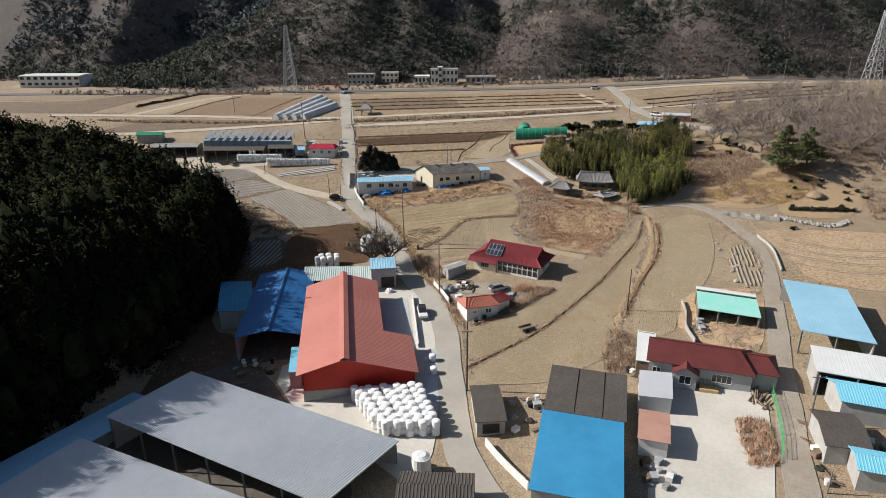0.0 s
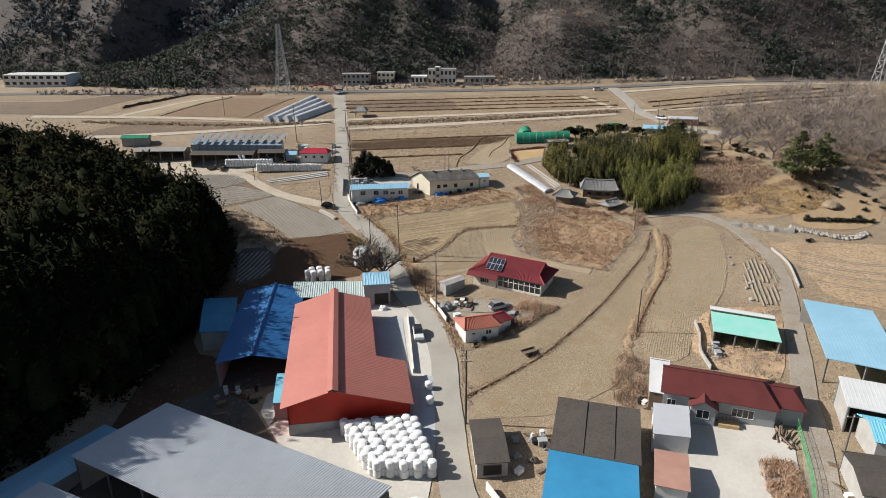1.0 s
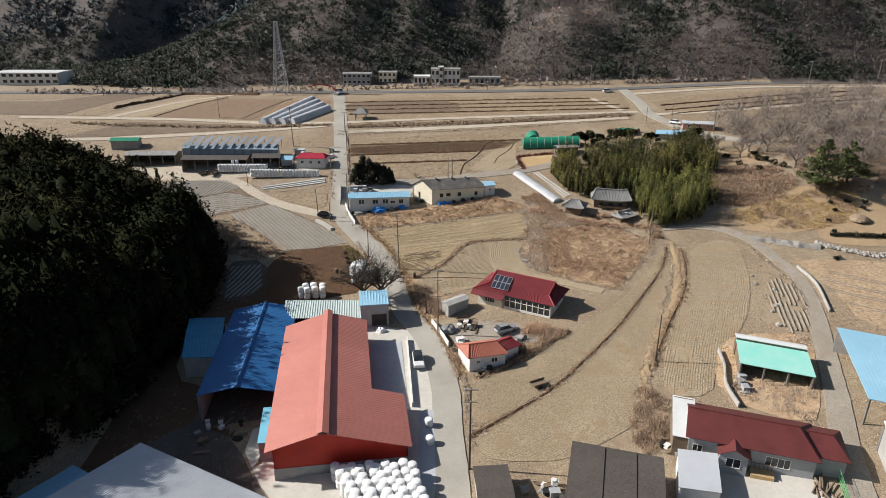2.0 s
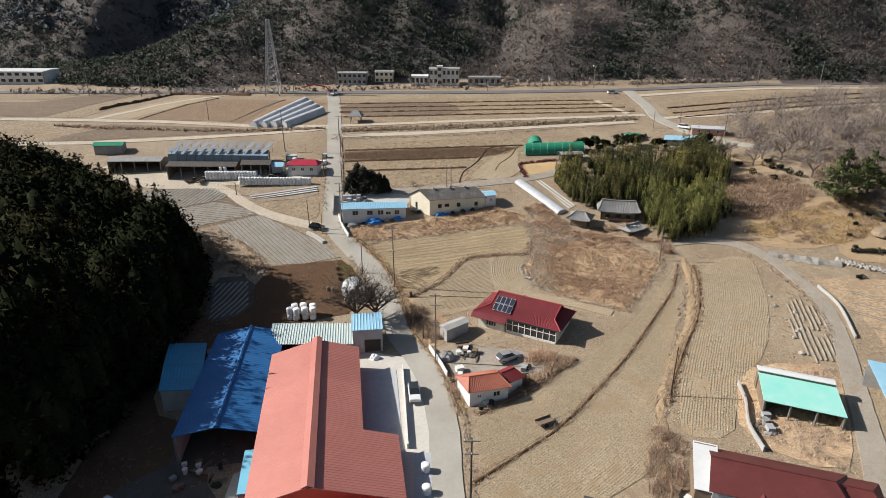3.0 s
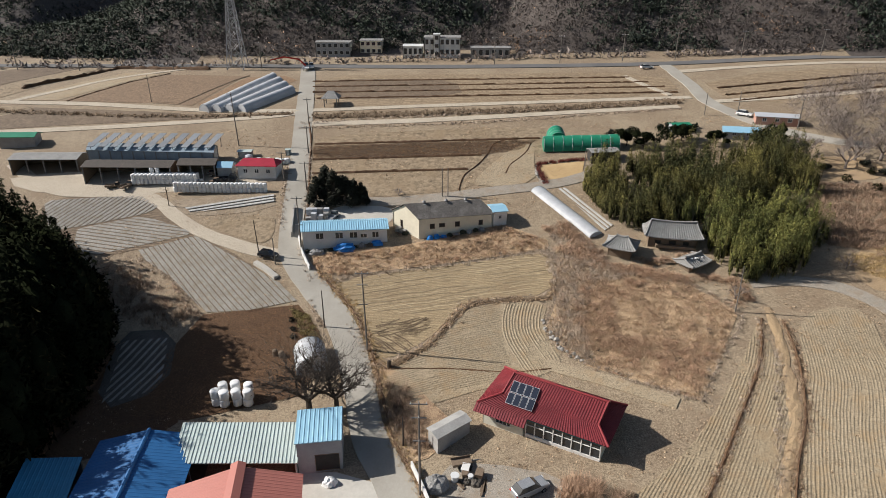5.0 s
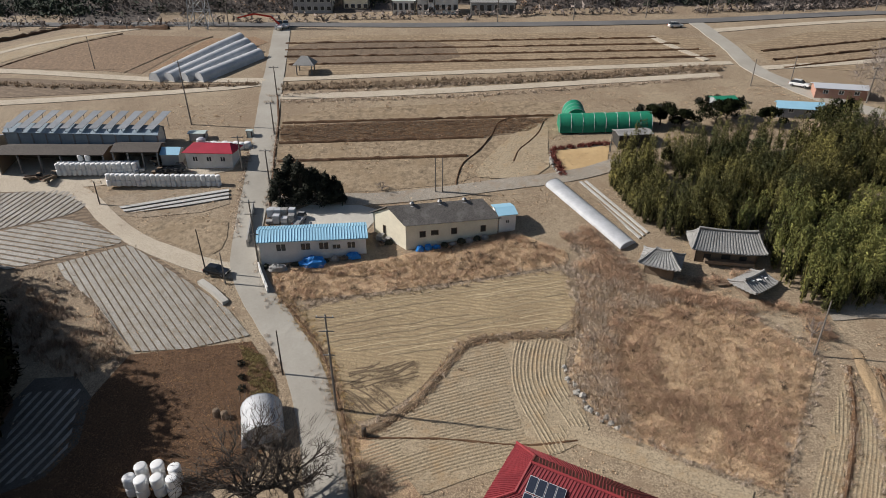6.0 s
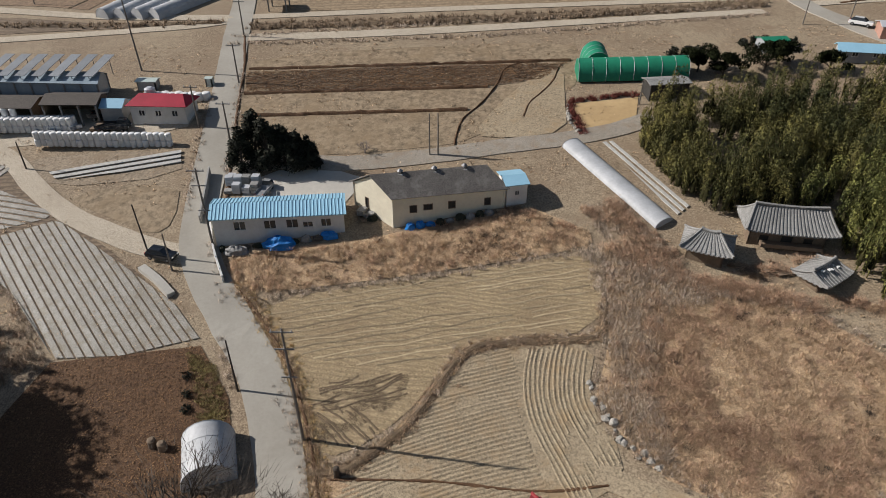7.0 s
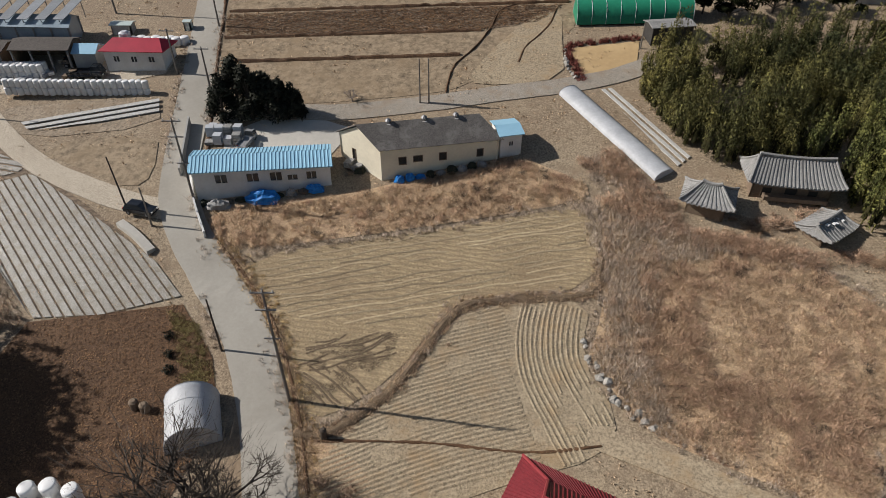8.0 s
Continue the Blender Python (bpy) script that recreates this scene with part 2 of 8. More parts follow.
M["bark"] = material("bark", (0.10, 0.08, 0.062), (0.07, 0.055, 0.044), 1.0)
M["solar"] = material("solar_cells", (0.03, 0.036, 0.055), (0.024, 0.03, 0.045), 1.0, rough=0.2, spec=0.6)
M["rock"] = material("pale_rock", (0.40, 0.375, 0.33), (0.30, 0.28, 0.245), 0.5, bump=0.5, random_tint=0.15)
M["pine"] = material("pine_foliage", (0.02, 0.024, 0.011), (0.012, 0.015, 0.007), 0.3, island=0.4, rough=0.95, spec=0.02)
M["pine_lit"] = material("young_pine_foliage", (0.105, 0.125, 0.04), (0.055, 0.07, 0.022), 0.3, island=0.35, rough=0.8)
M["wood_bare"] = material("bare_branches", (0.285, 0.237, 0.205), (0.21, 0.172, 0.15), 0.05, island=0.35)
M["grass_orange"] = material("orange_dry_grass", (0.43, 0.305, 0.175), (0.35, 0.25, 0.15), 0.2, bump=0.8, fine=9, patch=((0.30, 0.22, 0.14), 0.25))
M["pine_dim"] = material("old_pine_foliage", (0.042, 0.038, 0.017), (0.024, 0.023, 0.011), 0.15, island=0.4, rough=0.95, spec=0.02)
M["wood_bare2"] = material("russet_scrub", (0.60, 0.40, 0.27), (0.43, 0.28, 0.185), 0.1, island=0.35)
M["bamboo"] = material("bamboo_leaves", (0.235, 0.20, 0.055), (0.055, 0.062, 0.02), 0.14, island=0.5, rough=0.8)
# lighter copy of the bamboo leaves, with sunlight put into the colour
M["bamboo_lit"] = material("sunlit_bamboo_leaves", (0.30, 0.285, 0.075), (0.10, 0.115, 0.032), 0.25, island=0.5, rough=0.75)
M["straw_grass"] = material("yellow_hill_grass", (0.60, 0.43, 0.20), (0.46, 0.32, 0.15), 0.2, island=0.35)
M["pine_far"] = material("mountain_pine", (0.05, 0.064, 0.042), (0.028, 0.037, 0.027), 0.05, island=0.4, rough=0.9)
# back mountain pines, their colour shifted to blue to imitate distance haze
M["pine_hazed"] = material("haze_tinted_mountain_pine", (0.062, 0.08, 0.088), (0.038, 0.05, 0.058), 0.04, island=0.35, rough=0.9)
M["garden_grass"] = material("yellow_green_grass", (0.27, 0.22, 0.085), (0.19, 0.15, 0.06), 0.3, island=0.4)
M["rut"] = material("churned_soil", (0.20, 0.145, 0.09), (0.135, 0.095, 0.06), 0.5, bump=0.8, fine=6)
M["film_white"] = material("pale_mulch_film", (0.55, 0.54, 0.51), (0.42, 0.40, 0.36), 0.5, rough=0.5, bump=0.4, spec=0.4)
M["rack"] = material("grey_rack_panel", (0.33, 0.345, 0.36), (0.26, 0.275, 0.29), 0.5, rough=0.4, spec=0.5, random_tint=0.1)
M["reed"] = material("dead_reeds", (0.36, 0.27, 0.185), (0.22, 0.16, 0.11), 0.3, island=0.5)
M["brush"] = material("brown_brush", (0.45, 0.315, 0.215), (0.29, 0.20, 0.14), 0.15, island=0.5)
M["red_hedge"] = material("dark_red_hedge_twigs", (0.20, 0.055, 0.04), (0.13, 0.04, 0.03), 0.5, island=0.4)
M["glasshouse"] = material("bluish_glasshouse_sheet", (0.30, 0.37, 0.42), (0.22, 0.28, 0.33), 0.4, rough=0.35, spec=0.5, grain=0.2)
M["wood_far"] = material("mountain_winter_wood", (0.15, 0.125, 0.112), (0.082, 0.07, 0.064), 0.03, island=0.4, rough=0.95)
M["cypress"] = material("dark_conifer", (0.028, 0.03, 0.018), (0.02, 0.022, 0.014), 0.4, island=0.4)
M["dry"] = material("dry_stalks", (0.67, 0.50, 0.33), (0.49, 0.345, 0.22), 0.25, island=0.35)
M["dry_grey"] = material("grey_dry_stalks", (0.57, 0.465, 0.37), (0.42, 0.335, 0.26), 0.25, island=0.45)
M["forest_floor"] = material("forest_floor", (0.115, 0.095, 0.082), (0.075, 0.063, 0.055), 0.08, bump=0.8)
M["car_white"] = material("white_car_paint", (0.80, 0.80, 0.79), (0.77, 0.77, 0.76), 1.0, rough=0.2, spec=0.6)
M["car_silver"] = material("silver_car_paint", (0.42, 0.43, 0.44), (0.39, 0.40, 0.41), 1.0, rough=0.25, spec=0.6, metal=0.3)
M["car_black"] = material("black_car_paint", (0.012, 0.013, 0.016), (0.016, 0.017, 0.02), 1.0, rough=0.15, spec=0.6)


# ---- building helpers ----
def link(name, bm, mat, parent=None, label=""):
    me = bpy.data.meshes.new(name)
    bm.to_mesh(me)
    bm.free()
    me.materials.append(mat)
    ob = new(name, me)
    if parent:
        ob.parent = parent
    if label:
        ob["label"] = label
    return ob


def part(name, bm, mat, parent, label=""):
    """One mesh, given in world coordinates, under a thing or under one of its parts."""
    off = parent.matrix_basis.translation if not parent.parent else parent.parent.matrix_basis.translation
    bmesh.ops.translate(bm, verts=bm.verts, vec=-off)
    ob = link(name, bm, mat, parent, label)
    return ob


def thing(name, at, label, category, group=""):
    ob = new(name)
    ob.empty_display_size = 0.3
    ob.matrix_basis = Matrix.Translation(at)
    return tagged(ob, label, category, group)


def setting(name, bm, mat, label=""):
    return tagged(link(name, bm, mat), label, "", "", "structure")


def prism(bm, ring, down):
    """A solid from a ring of points and the vector to its other face."""
    a = [bm.verts.new(p) for p in ring]
    b = [bm.verts.new(Vector(p) + Vector(down)) for p in ring]
    bm.faces.new(a)
    bm.faces.new(b[::-1])
    for i in range(len(a)):
        j = (i + 1) % len(a)
        bm.faces.new((a[j], a[i], b[i], b[j]))
    return bm


def box(bm, m, sx, sy, sz):
    """A box standing on the pose m."""
    ring = [m @ Vector((x, y, sz)) for x, y in ((-sx / 2, -sy / 2), (sx / 2, -sy / 2), (sx / 2, sy / 2), (-sx / 2, sy / 2))]
    return prism(bm, ring, m.to_3x3() @ Vector((0, 0, -sz)))


def rod(bm, a, b, r0, r1=None, n=6):
    """A tapered round bar from a to b."""
    a, b = Vector(a), Vector(b)
    q = (b - a).to_track_quat("Z", "Y")
    r1 = r0 if r1 is None else r1
    lo, hi = [], []
    for i in range(n):
        d = Vector((math.cos(6.2832 * i / n), math.sin(6.2832 * i / n), 0))
        lo.append(bm.verts.new(a + q @ (d * r0)))
        hi.append(bm.verts.new(b + q @ (d * r1)))
    for i in range(n):
        j = (i + 1) % n
        bm.faces.new((lo[i], lo[j], hi[j], hi[i]))
    bm.faces.new(lo[::-1])
    bm.faces.new(hi)
    return bm


def smooth_ring(points, rounds=2):
    for _ in range(rounds):
        out = []
        for i, p in enumerate(points):
            q = points[(i + 1) % len(points)]
            out += [(p[0] * 0.75 + q[0] * 0.25, p[1] * 0.75 + q[1] * 0.25), (p[0] * 0.25 + q[0] * 0.75, p[1] * 0.25 + q[1] * 0.75)]
        points = out
    return points


def drape(name, ring, mat, lift, label="", rounds=1, cell=2.5):
    """A patch of ground cover laid on the land."""
    ring = smooth_ring(ring, rounds)
    bm = bmesh.new()
    bm.faces.new([bm.verts.new((x, y, 0)) for x, y in ring])
    xs, ys = [p[0] for p in ring], [p[1] for p in ring]
    for lo, hi, axis in ((min(xs), max(xs), 0), (min(ys), max(ys), 1)):
        k = math.ceil(lo / cell) * cell
        while k < hi:
            co, no = Vector((0, 0, 0)), Vector((0, 0, 0))
            co[axis], no[axis] = k, 1
            bmesh.ops.bisect_plane(bm, geom=bm.verts[:] + bm.edges[:] + bm.faces[:], plane_co=co, plane_no=no)
            k += cell
    for v in bm.verts:
        v.co.z = land(v.co.x, v.co.y) + lift
    bmesh.ops.triangulate(bm, faces=bm.faces)
    for f in bm.faces:
        if f.normal.z < 0:
            f.normal_flip()
    return setting(name, bm, mat, label)


def resample(points, step):
    """Points at even steps along a smooth line through the given ones."""
    p = [Vector((*q, 0)) for q in points]
    p = [p[0] * 2 - p[1]] + p + [p[-1] * 2 - p[-2]]
    out = []
    for i in range(1, len(p) - 2):
        n = max(1, round((p[i + 1] - p[i]).length / step))
        for k in range(n):
            t = k / n
            out.append(0.5 * (2 * p[i] + (p[i + 1] - p[i - 1]) * t + (2 * p[i - 1] - 5 * p[i] + 4 * p[i + 1] - p[i + 2]) * t * t
                              + (3 * p[i] - p[i - 1] - 3 * p[i + 1] + p[i + 2]) * t ** 3))
    return out + [p[-2]]


def strip(name, points, width, mat, lift, label="", step=1.25, thick=0.25, wander=0.12):
    """A road or bank laid on the land along a line, with real edges."""
    mid = resample(points, step)
    bm, rows = bmesh.new(), []
    for i, c in enumerate(mid):
        d = (mid[min(i + 1, len(mid) - 1)] - mid[max(i - 1, 0)]).normalized()
        s = Vector((d.y, -d.x, 0))
        w = width[0] + (width[1] - width[0]) * i / len(mid) if isinstance(width, tuple) else width
        a = w / 2 + wander * noise.noise(c * 0.35)
        b = w / 2 + wander * noise.noise(c * 0.35 + Vector((9, 9, 9)))
        row = []
        for off, dz in ((-a, -thick), (-a, 0), (0, 0.02), (b, 0), (b, -thick)):
            q = c + s * off
            row.append(bm.verts.new((q.x, q.y, land(q.x, q.y) + lift + dz)))
        rows.append(row)
    for r, q in zip(rows, rows[1:]):
        for k in range(4):
            bm.faces.new((r[k], q[k], q[k + 1], r[k + 1]))
    bmesh.ops.recalc_face_normals(bm, faces=bm.faces)
    return setting(name, bm, mat, label)


def lerp(a, b, t):
    return a + (b - a) * t


def sheet(bm, a, b, c, d, thick, pitch=0.0, depth=0.05):
    """A roof sheet with corners a, b (eave) and c, d (ridge, c above b); ribs run from eave to ridge at the given pitch."""
    a, b, c, d = (Vector(v) for v in (a, b, c, d))
    n = (b - a).cross(d - a).normalized()
    if n.z < 0:
        n = -n
    if not pitch:
        return prism(bm, [a, b, c, d] if (b - a).cross(d - a).z > 0 else [d, c, b, a], -n * thick)
    count = max(2, int((b - a).length / pitch))
    top0, top1, low0, low1 = [], [], [], []
    for i in range(count + 1):
        for k, h in ((0.0, 0.0), (0.62, 0.0), (0.72, depth), (0.9, depth)):
            t = (i + k) / count
            if t > 1:
                break
            top0.append(bm.verts.new(lerp(a, b, t) + n * h))
            top1.append(bm.verts.new(lerp(d, c, t) + n * h))
    for i in range(len(top0) - 1):
        bm.faces.new((top0[i], top0[i + 1], top1[i + 1], top1[i]))
    prism(bm, [a - n * 0.015, b - n * 0.015, c - n * 0.015, d - n * 0.015], -n * thick)
    return bm


def wall_with_openings(parent, a, b, z0, z1, mat, openings=(), gable=None, thick=0.18, name="wall"):
    """A wall from a to b (plan), from z0 to z1, with windows and doors: (kind, where along 0..1, sill height, width, height)."""
    a, b = Vector((*a, 0)), Vector((*b, 0))
    d = (b - a).normalized()
    out = Vector((d.y, -d.x, 0))
    ln = (b - a).length
    cuts = sorted((u * ln - w / 2, u * ln + w / 2, s, s + h, kind) for kind, u, s, w, h in openings)
    bm = bmesh.new()
    base = z0 + 0.0

    # one connected sheet of cells, left open where the openings are
    us = sorted({0.0, ln} | {v for c in cuts for v in c[:2]})
    zs = sorted({z0 - 1.2, z1} | {base + v for c in cuts for v in c[2:4]})
    made = {}

    def vert(i, j, k):
        if (i, j, k) not in made:
            p = a + d * us[i] - out * (thick * k)
            made[i, j, k] = bm.verts.new((p.x, p.y, zs[j]))
        return made[i, j, k]

    def solid(i, j):
        if not (0 <= i < len(us) - 1 and 0 <= j < len(zs) - 1):
            return False
        u, h = (us[i] + us[i + 1]) / 2, (zs[j] + zs[j + 1]) / 2
        return not any(c[0] < u < c[1] and base + c[2] < h < base + c[3] for c in cuts)

    for i in range(len(us) - 1):
        for j in range(len(zs) - 1):
            if solid(i, j):
                for k in (0, 1):
                    bm.faces.new((vert(i, j, k), vert(i + 1, j, k), vert(i + 1, j + 1, k), vert(i, j + 1, k)))
                for di, dj, p, q in ((-1, 0, (i, j), (i, j + 1)), (1, 0, (i + 1, j), (i + 1, j + 1)), (0, -1, (i, j), (i + 1, j)), (0, 1, (i, j + 1), (i + 1, j + 1))):
                    if not solid(i + di, j + dj):
                        bm.faces.new((vert(*p, 0), vert(*q, 0), vert(*q, 1), vert(*p, 1)))
    bmesh.ops.recalc_face_normals(bm, faces=bm.faces)
    if gable:
        p, q, top = a, b, lerp(a, b, gable[1])
        prism(bm, [(p.x, p.y, z1), (q.x, q.y, z1), (top.x, top.y, gable[0])], -out * thick)
        bmesh.ops.remove_doubles(bm, verts=bm.verts, dist=0.002)
    w = part(name, bm, mat, parent)
    for u0, u1, s, e, kind in cuts:
        lo, hi = base + s, base + e
        fr = bmesh.new()
        p, q = a + d * u0 + out * 0.04, a + d * u1 + out * 0.04
        t = 0.07
        for (s0, s1, l0, l1) in ((u0, u1, lo, lo + t), (u0, u1, hi - t, hi), (u0, u0 + t, lo + t, hi - t), (u1 - t, u1, lo + t, hi - t)):
            pp, qq = a + d * s0 + out * 0.04, a + d * s1 + out * 0.04
            prism(fr, [(pp.x, pp.y, l0), (qq.x, qq.y, l0), (qq.x, qq.y, l1), (pp.x, pp.y, l1)], -out * 0.14)
        if kind in ("window", "wide"):
            n = 1 if kind == "window" else 3
            for k in range(1, n + 1):
                x = u0 + (u1 - u0) * k / (n + 1)
                pp, qq = a + d * (x - 0.03) + out * 0.03, a + d * (x + 0.03) + out * 0.03
                prism(fr, [(pp.x, pp.y, lo + t), (qq.x, qq.y, lo + t), (qq.x, qq.y, hi - t), (pp.x, pp.y, hi - t)], -out * 0.1)
        dark = kind in ("gap", "door")
        win = part("door" if dark else "window", fr, M["wood"] if dark else M["white"], parent)
        gl = bmesh.new()
        pp, qq = a + d * (u0 + 0.02) - out * 0.06, a + d * (u1 - 0.02) - out * 0.06
        prism(gl, [(pp.x, pp.y, lo + 0.02), (qq.x, qq.y, lo + 0.02), (qq.x, qq.y, hi - 0.02), (pp.x, pp.y, hi - 0.02)], -out * 0.03)
        # gaps are closed by a near-black panel, painted as interior shade
        part("door_leaf" if dark else "pane", gl, M["void"] if dark else M["glass"], win)
    return w


def house(name, label, category, quad, eave, ridge, roof_mat, wall_mat, openings=None, over=0.4, pitch=0.0, depth=0.05,
          ridge_at=0.5, walls=(1, 1, 1, 1), hip=(0, 0), posts=0, inset=0.0, floor=None, group="", roof_thick=0.1, cap=None):
    """A gabled building on the plan corners quad (front left, front right, back left). The ridge runs along the front; eave and
    ridge are heights over the floor. ridge_at: where the ridge lies from front to back. walls: front, right, back, left."""
    c0, c1, c3 = (Vector((*p, 0)) for p in quad)
    c2 = c1 + c3 - c0
    low = [g(p.x, p.y) for p in (c0, c1, c2, c3)]
    z = sum(low) / 4 if floor is None else floor
    mid = (c0 + c2) / 2
    ob = thing(name, (mid.x, mid.y, z), label, category, group)
    openings = openings or {}
    ux, uy = (c1 - c0).normalized(), (c3 - c0).normalized()
    ze, zr = z + eave, z + ridge
    i0, i1, i2, i3 = c0 + (ux + uy) * inset, c1 + (uy - ux) * inset, c2 - (ux + uy) * inset, c3 + (ux - uy) * inset
    gab = (zr - 0.05 - (zr - ze) * 0.1, ridge_at)
    back_eave = ze if ridge_at < 0.999 else zr
    sides = ((i0, i1, None, 0), (i1, i2, (gab[0], ridge_at), 1), (i2, i3, None, 2), (i3, i0, (gab[0], 1 - ridge_at), 3))
    for p, q, gb, k in sides:
        if walls[k]:
            top = (back_eave if k == 2 else ze) - 0.04
            if hip[0] and k == 3 or hip[1] and k == 1:
                gb = None
            wall_with_openings(ob, (p.x, p.y), (q.x, q.y), z, top, wall_mat, openings.get(k, ()), gb)
    if posts:
        pairs = [(i0, i1), (i3, i2)]
        for p, q in pairs:
            for k in range(posts):
                r = lerp(p, q, k / (posts - 1))
                bm = bmesh.new()
                box(bm, Matrix.Translation((r.x, r.y, g(r.x, r.y) - 0.3)), 0.22, 0.22, ze - g(r.x, r.y) + 0.25)
                part("post", bm, M["steel"], ob)
    e0, e1, e2, e3 = c0 - (ux + uy) * over, c1 + (ux - uy) * over, c2 + (ux + uy) * over, c3 + (uy - ux) * over
    r0, r1 = lerp(e0, e3, ridge_at), lerp(e1, e2, ridge_at)
    r0, r1 = r0 + ux * hip[0], r1 - ux * hip[1]

    def at(v, h):
        return Vector((v.x, v.y, h))

    if ridge_at > 0.02:
        bm = bmesh.new()
        sheet(bm, at(e0, ze), at(e1, ze), at(r1, zr), at(r0, zr), roof_thick, pitch, depth)
        part("roof", bm, roof_mat, ob)
    if ridge_at < 0.98:
        bm = bmesh.new()
        sheet(bm, at(e2, ze), at(e3, ze), at(r0, zr), at(r1, zr), roof_thick, pitch, depth)
        part("roof", bm, roof_mat, ob)
    for k, p, q, r in ((0, e3, e0, r0), (1, e1, e2, r1)):
        if hip[k]:
            bm = bmesh.new()
            n = (q - p).cross(Vector((0, 0, 1)))
            prism(bm, [at(p, ze), at(q, ze), at(r, zr)], (0, 0, -roof_thick))
            bmesh.ops.recalc_face_normals(bm, faces=bm.faces)
            part("roof", bm, roof_mat, ob)
    if cap:
        bm = bmesh.new()
        rod(bm, at(r0, zr + 0.02), at(r1, zr + 0.02), cap, cap, 8)
        part("ridge_cap", bm, roof_mat, ob)
        for k, p, q, r in ((0, e3, e0, r0), (1, e1, e2, r1)):
            if hip[k] and pitch:
                for e in (p, q):
                    bm = bmesh.new()
                    rod(bm, at(e, ze + 0.05), at(r, zr + 0.03), cap * 0.8, cap * 0.8, 6)
                    part("hip_cap", bm, roof_mat, ob)
    return ob

# ---- ground: one sheet to the horizon ----
def steps(*spans):
    out = []
    for a, b, s in spans:
        out += list(np.arange(a, b, s))
    return out + [spans[-1][1]]


GX = steps((-900, -200, 50), (-200, -110, 5), (-110, 110, 2.5), (110, 200, 5), (200, 900, 50))
GY = steps((-400, 20, 30), (20, 50, 5), (50, 260, 2.5), (260, 480, 6), (480, 1500, 60))
bm = bmesh.new()
grid = [[bm.verts.new((x, y, land(x, y))) for x in GX] for y in GY]
for r, q in zip(grid, grid[1:]):
    for k in range(len(GX) - 1):
        bm.faces.new((r[k], r[k + 1], q[k + 1], q[k]))
ground = setting("ground", bm, M["grass"], "dry winter grass and bare soil of a farmed valley")
ground.data.materials.append(M["forest_floor"])
for f in ground.data.polygons:
    c = f.center
    f.use_smooth = True
    if c.y > 255 and c.z > g(c.x, c.y) + 0.8 or c.x < float(np.interp(c.y, EDGE_Y, EDGE_X)) - 2 and c.y < 200:
        f.material_index = 1

# ---- fields ----
drape("field_straw", [(-21, 158.2), (0.8, 161.2), (17, 163.9), (17.6, 161), (15.5, 153.6), (7.5, 153.2), (2.9, 152.5), (0, 149.3), (-3, 144.8), (-8.3, 141), (-11, 141.8), (-14, 147), (-17.5, 152)], M["plot"], 0.06, "pale straw-coloured fallow plot")
drape("field_curved", [(15.3, 152.4), (13.4, 146), (16, 140.5), (14, 137), (6, 135), (-4, 131), (-9.5, 134), (-8.5, 138.5), (-2.6, 143.2), (0.6, 148), (3.2, 151.4), (8, 152.2)], M["furrow_b"], 0.06, "harrowed fallow field with curved furrows")
drape("field_lower", [(2.7, 102.4), (2.6, 91.5), (9, 95.8), (15.1, 101), (20.9, 107.8), (27.7, 116.6), (34.3, 126.4), (42.2, 138.6), (46, 147.7), (39.8, 138.3), (31.5, 126.8), (24, 119.5), (16.8, 114.5), (11.7, 109.5), (6.9, 105.7)], M["furrow_a"], 0.06, "ploughed field with rows of dry stubble")
drape("field_middle", [(2.6, 90), (4.1, 85.6), (8.6, 84.6), (15, 84.7), (22, 88.9), (26, 92), (27.5, 97.5), (31, 109), (38, 121), (43, 130), (45, 140), (45.2, 146), (42.2, 137.6), (34.3, 125.3), (27.7, 115.5), (20.9, 106.7), (15.1, 99.9), (9, 94.7)], M["furrow_a"], 0.07, "ploughed field with long curved furrows")
drape("field_upper", [(51, 147.3), (47.5, 136), (43, 127), (36, 113), (32.8, 104.3), (31, 97.3), (37.5, 96.7), (40.7, 103.4), (43.1, 109), (51, 116.9), (57.5, 130.8), (61, 143.8), (60, 149)], M["furrow_b"], 0.06, "ploughed field beside the upper lane")
drape("field_orange", [(68.6, 141), (92.4, 136.4), (120, 128), (110, 100), (80, 108), (69.5, 115.3), (71.5, 124.6), (70.5, 135.2)], M["sand_field"], 0.06, "bare sandy field with tyre marks")
drape("field_north", [(-32.5, 207), (-1.3, 209), (20, 209), (21, 203.8), (18, 193.2), (3.5, 183.6), (-0.7, 182.3), (-16.3, 181), (-27.5, 181.5), (-29.2, 189.1), (-30.8, 197.9)], M["field_pale"], 0.05, "wide bare field in bands of stubble")
drape("field_north_dark", [(-31.2, 202.4), (18.5, 202.6), (14, 197.5), (5.3, 195.8), (-30, 196.4)], M["field_dark"], 0.09, "band of dark turned soil")
drape("field_slope", [(3.6, 184.3), (6.9, 190.4), (13.1, 199.2), (17.7, 200.9), (16.7, 191.6), (16.2, 184.6), (8.4, 183.4)], M["furrow_b"], 0.1, "bare earth slope with worn tracks")
drape("sand_lot", [(17.6, 190.7), (27.0, 191.9), (25.4, 185.6), (18.4, 184.2)], M["orange_dirt"], 0.1, "orange sand lot", rounds=0)
drape("field_far", [(-41, 254), (0.1, 251.5), (58.1, 248.9), (58.1, 227.9), (-1.6, 224.8), (-35.3, 225.3)], M["furrow_c"], 0.06, "terraced winter fields")
drape("field_far_dark", [(-39.5, 247.5), (-20, 248), (0.1, 245.9), (2.6, 230), (-36.1, 231)], M["field_dark"], 0.1, "dark terraced field")
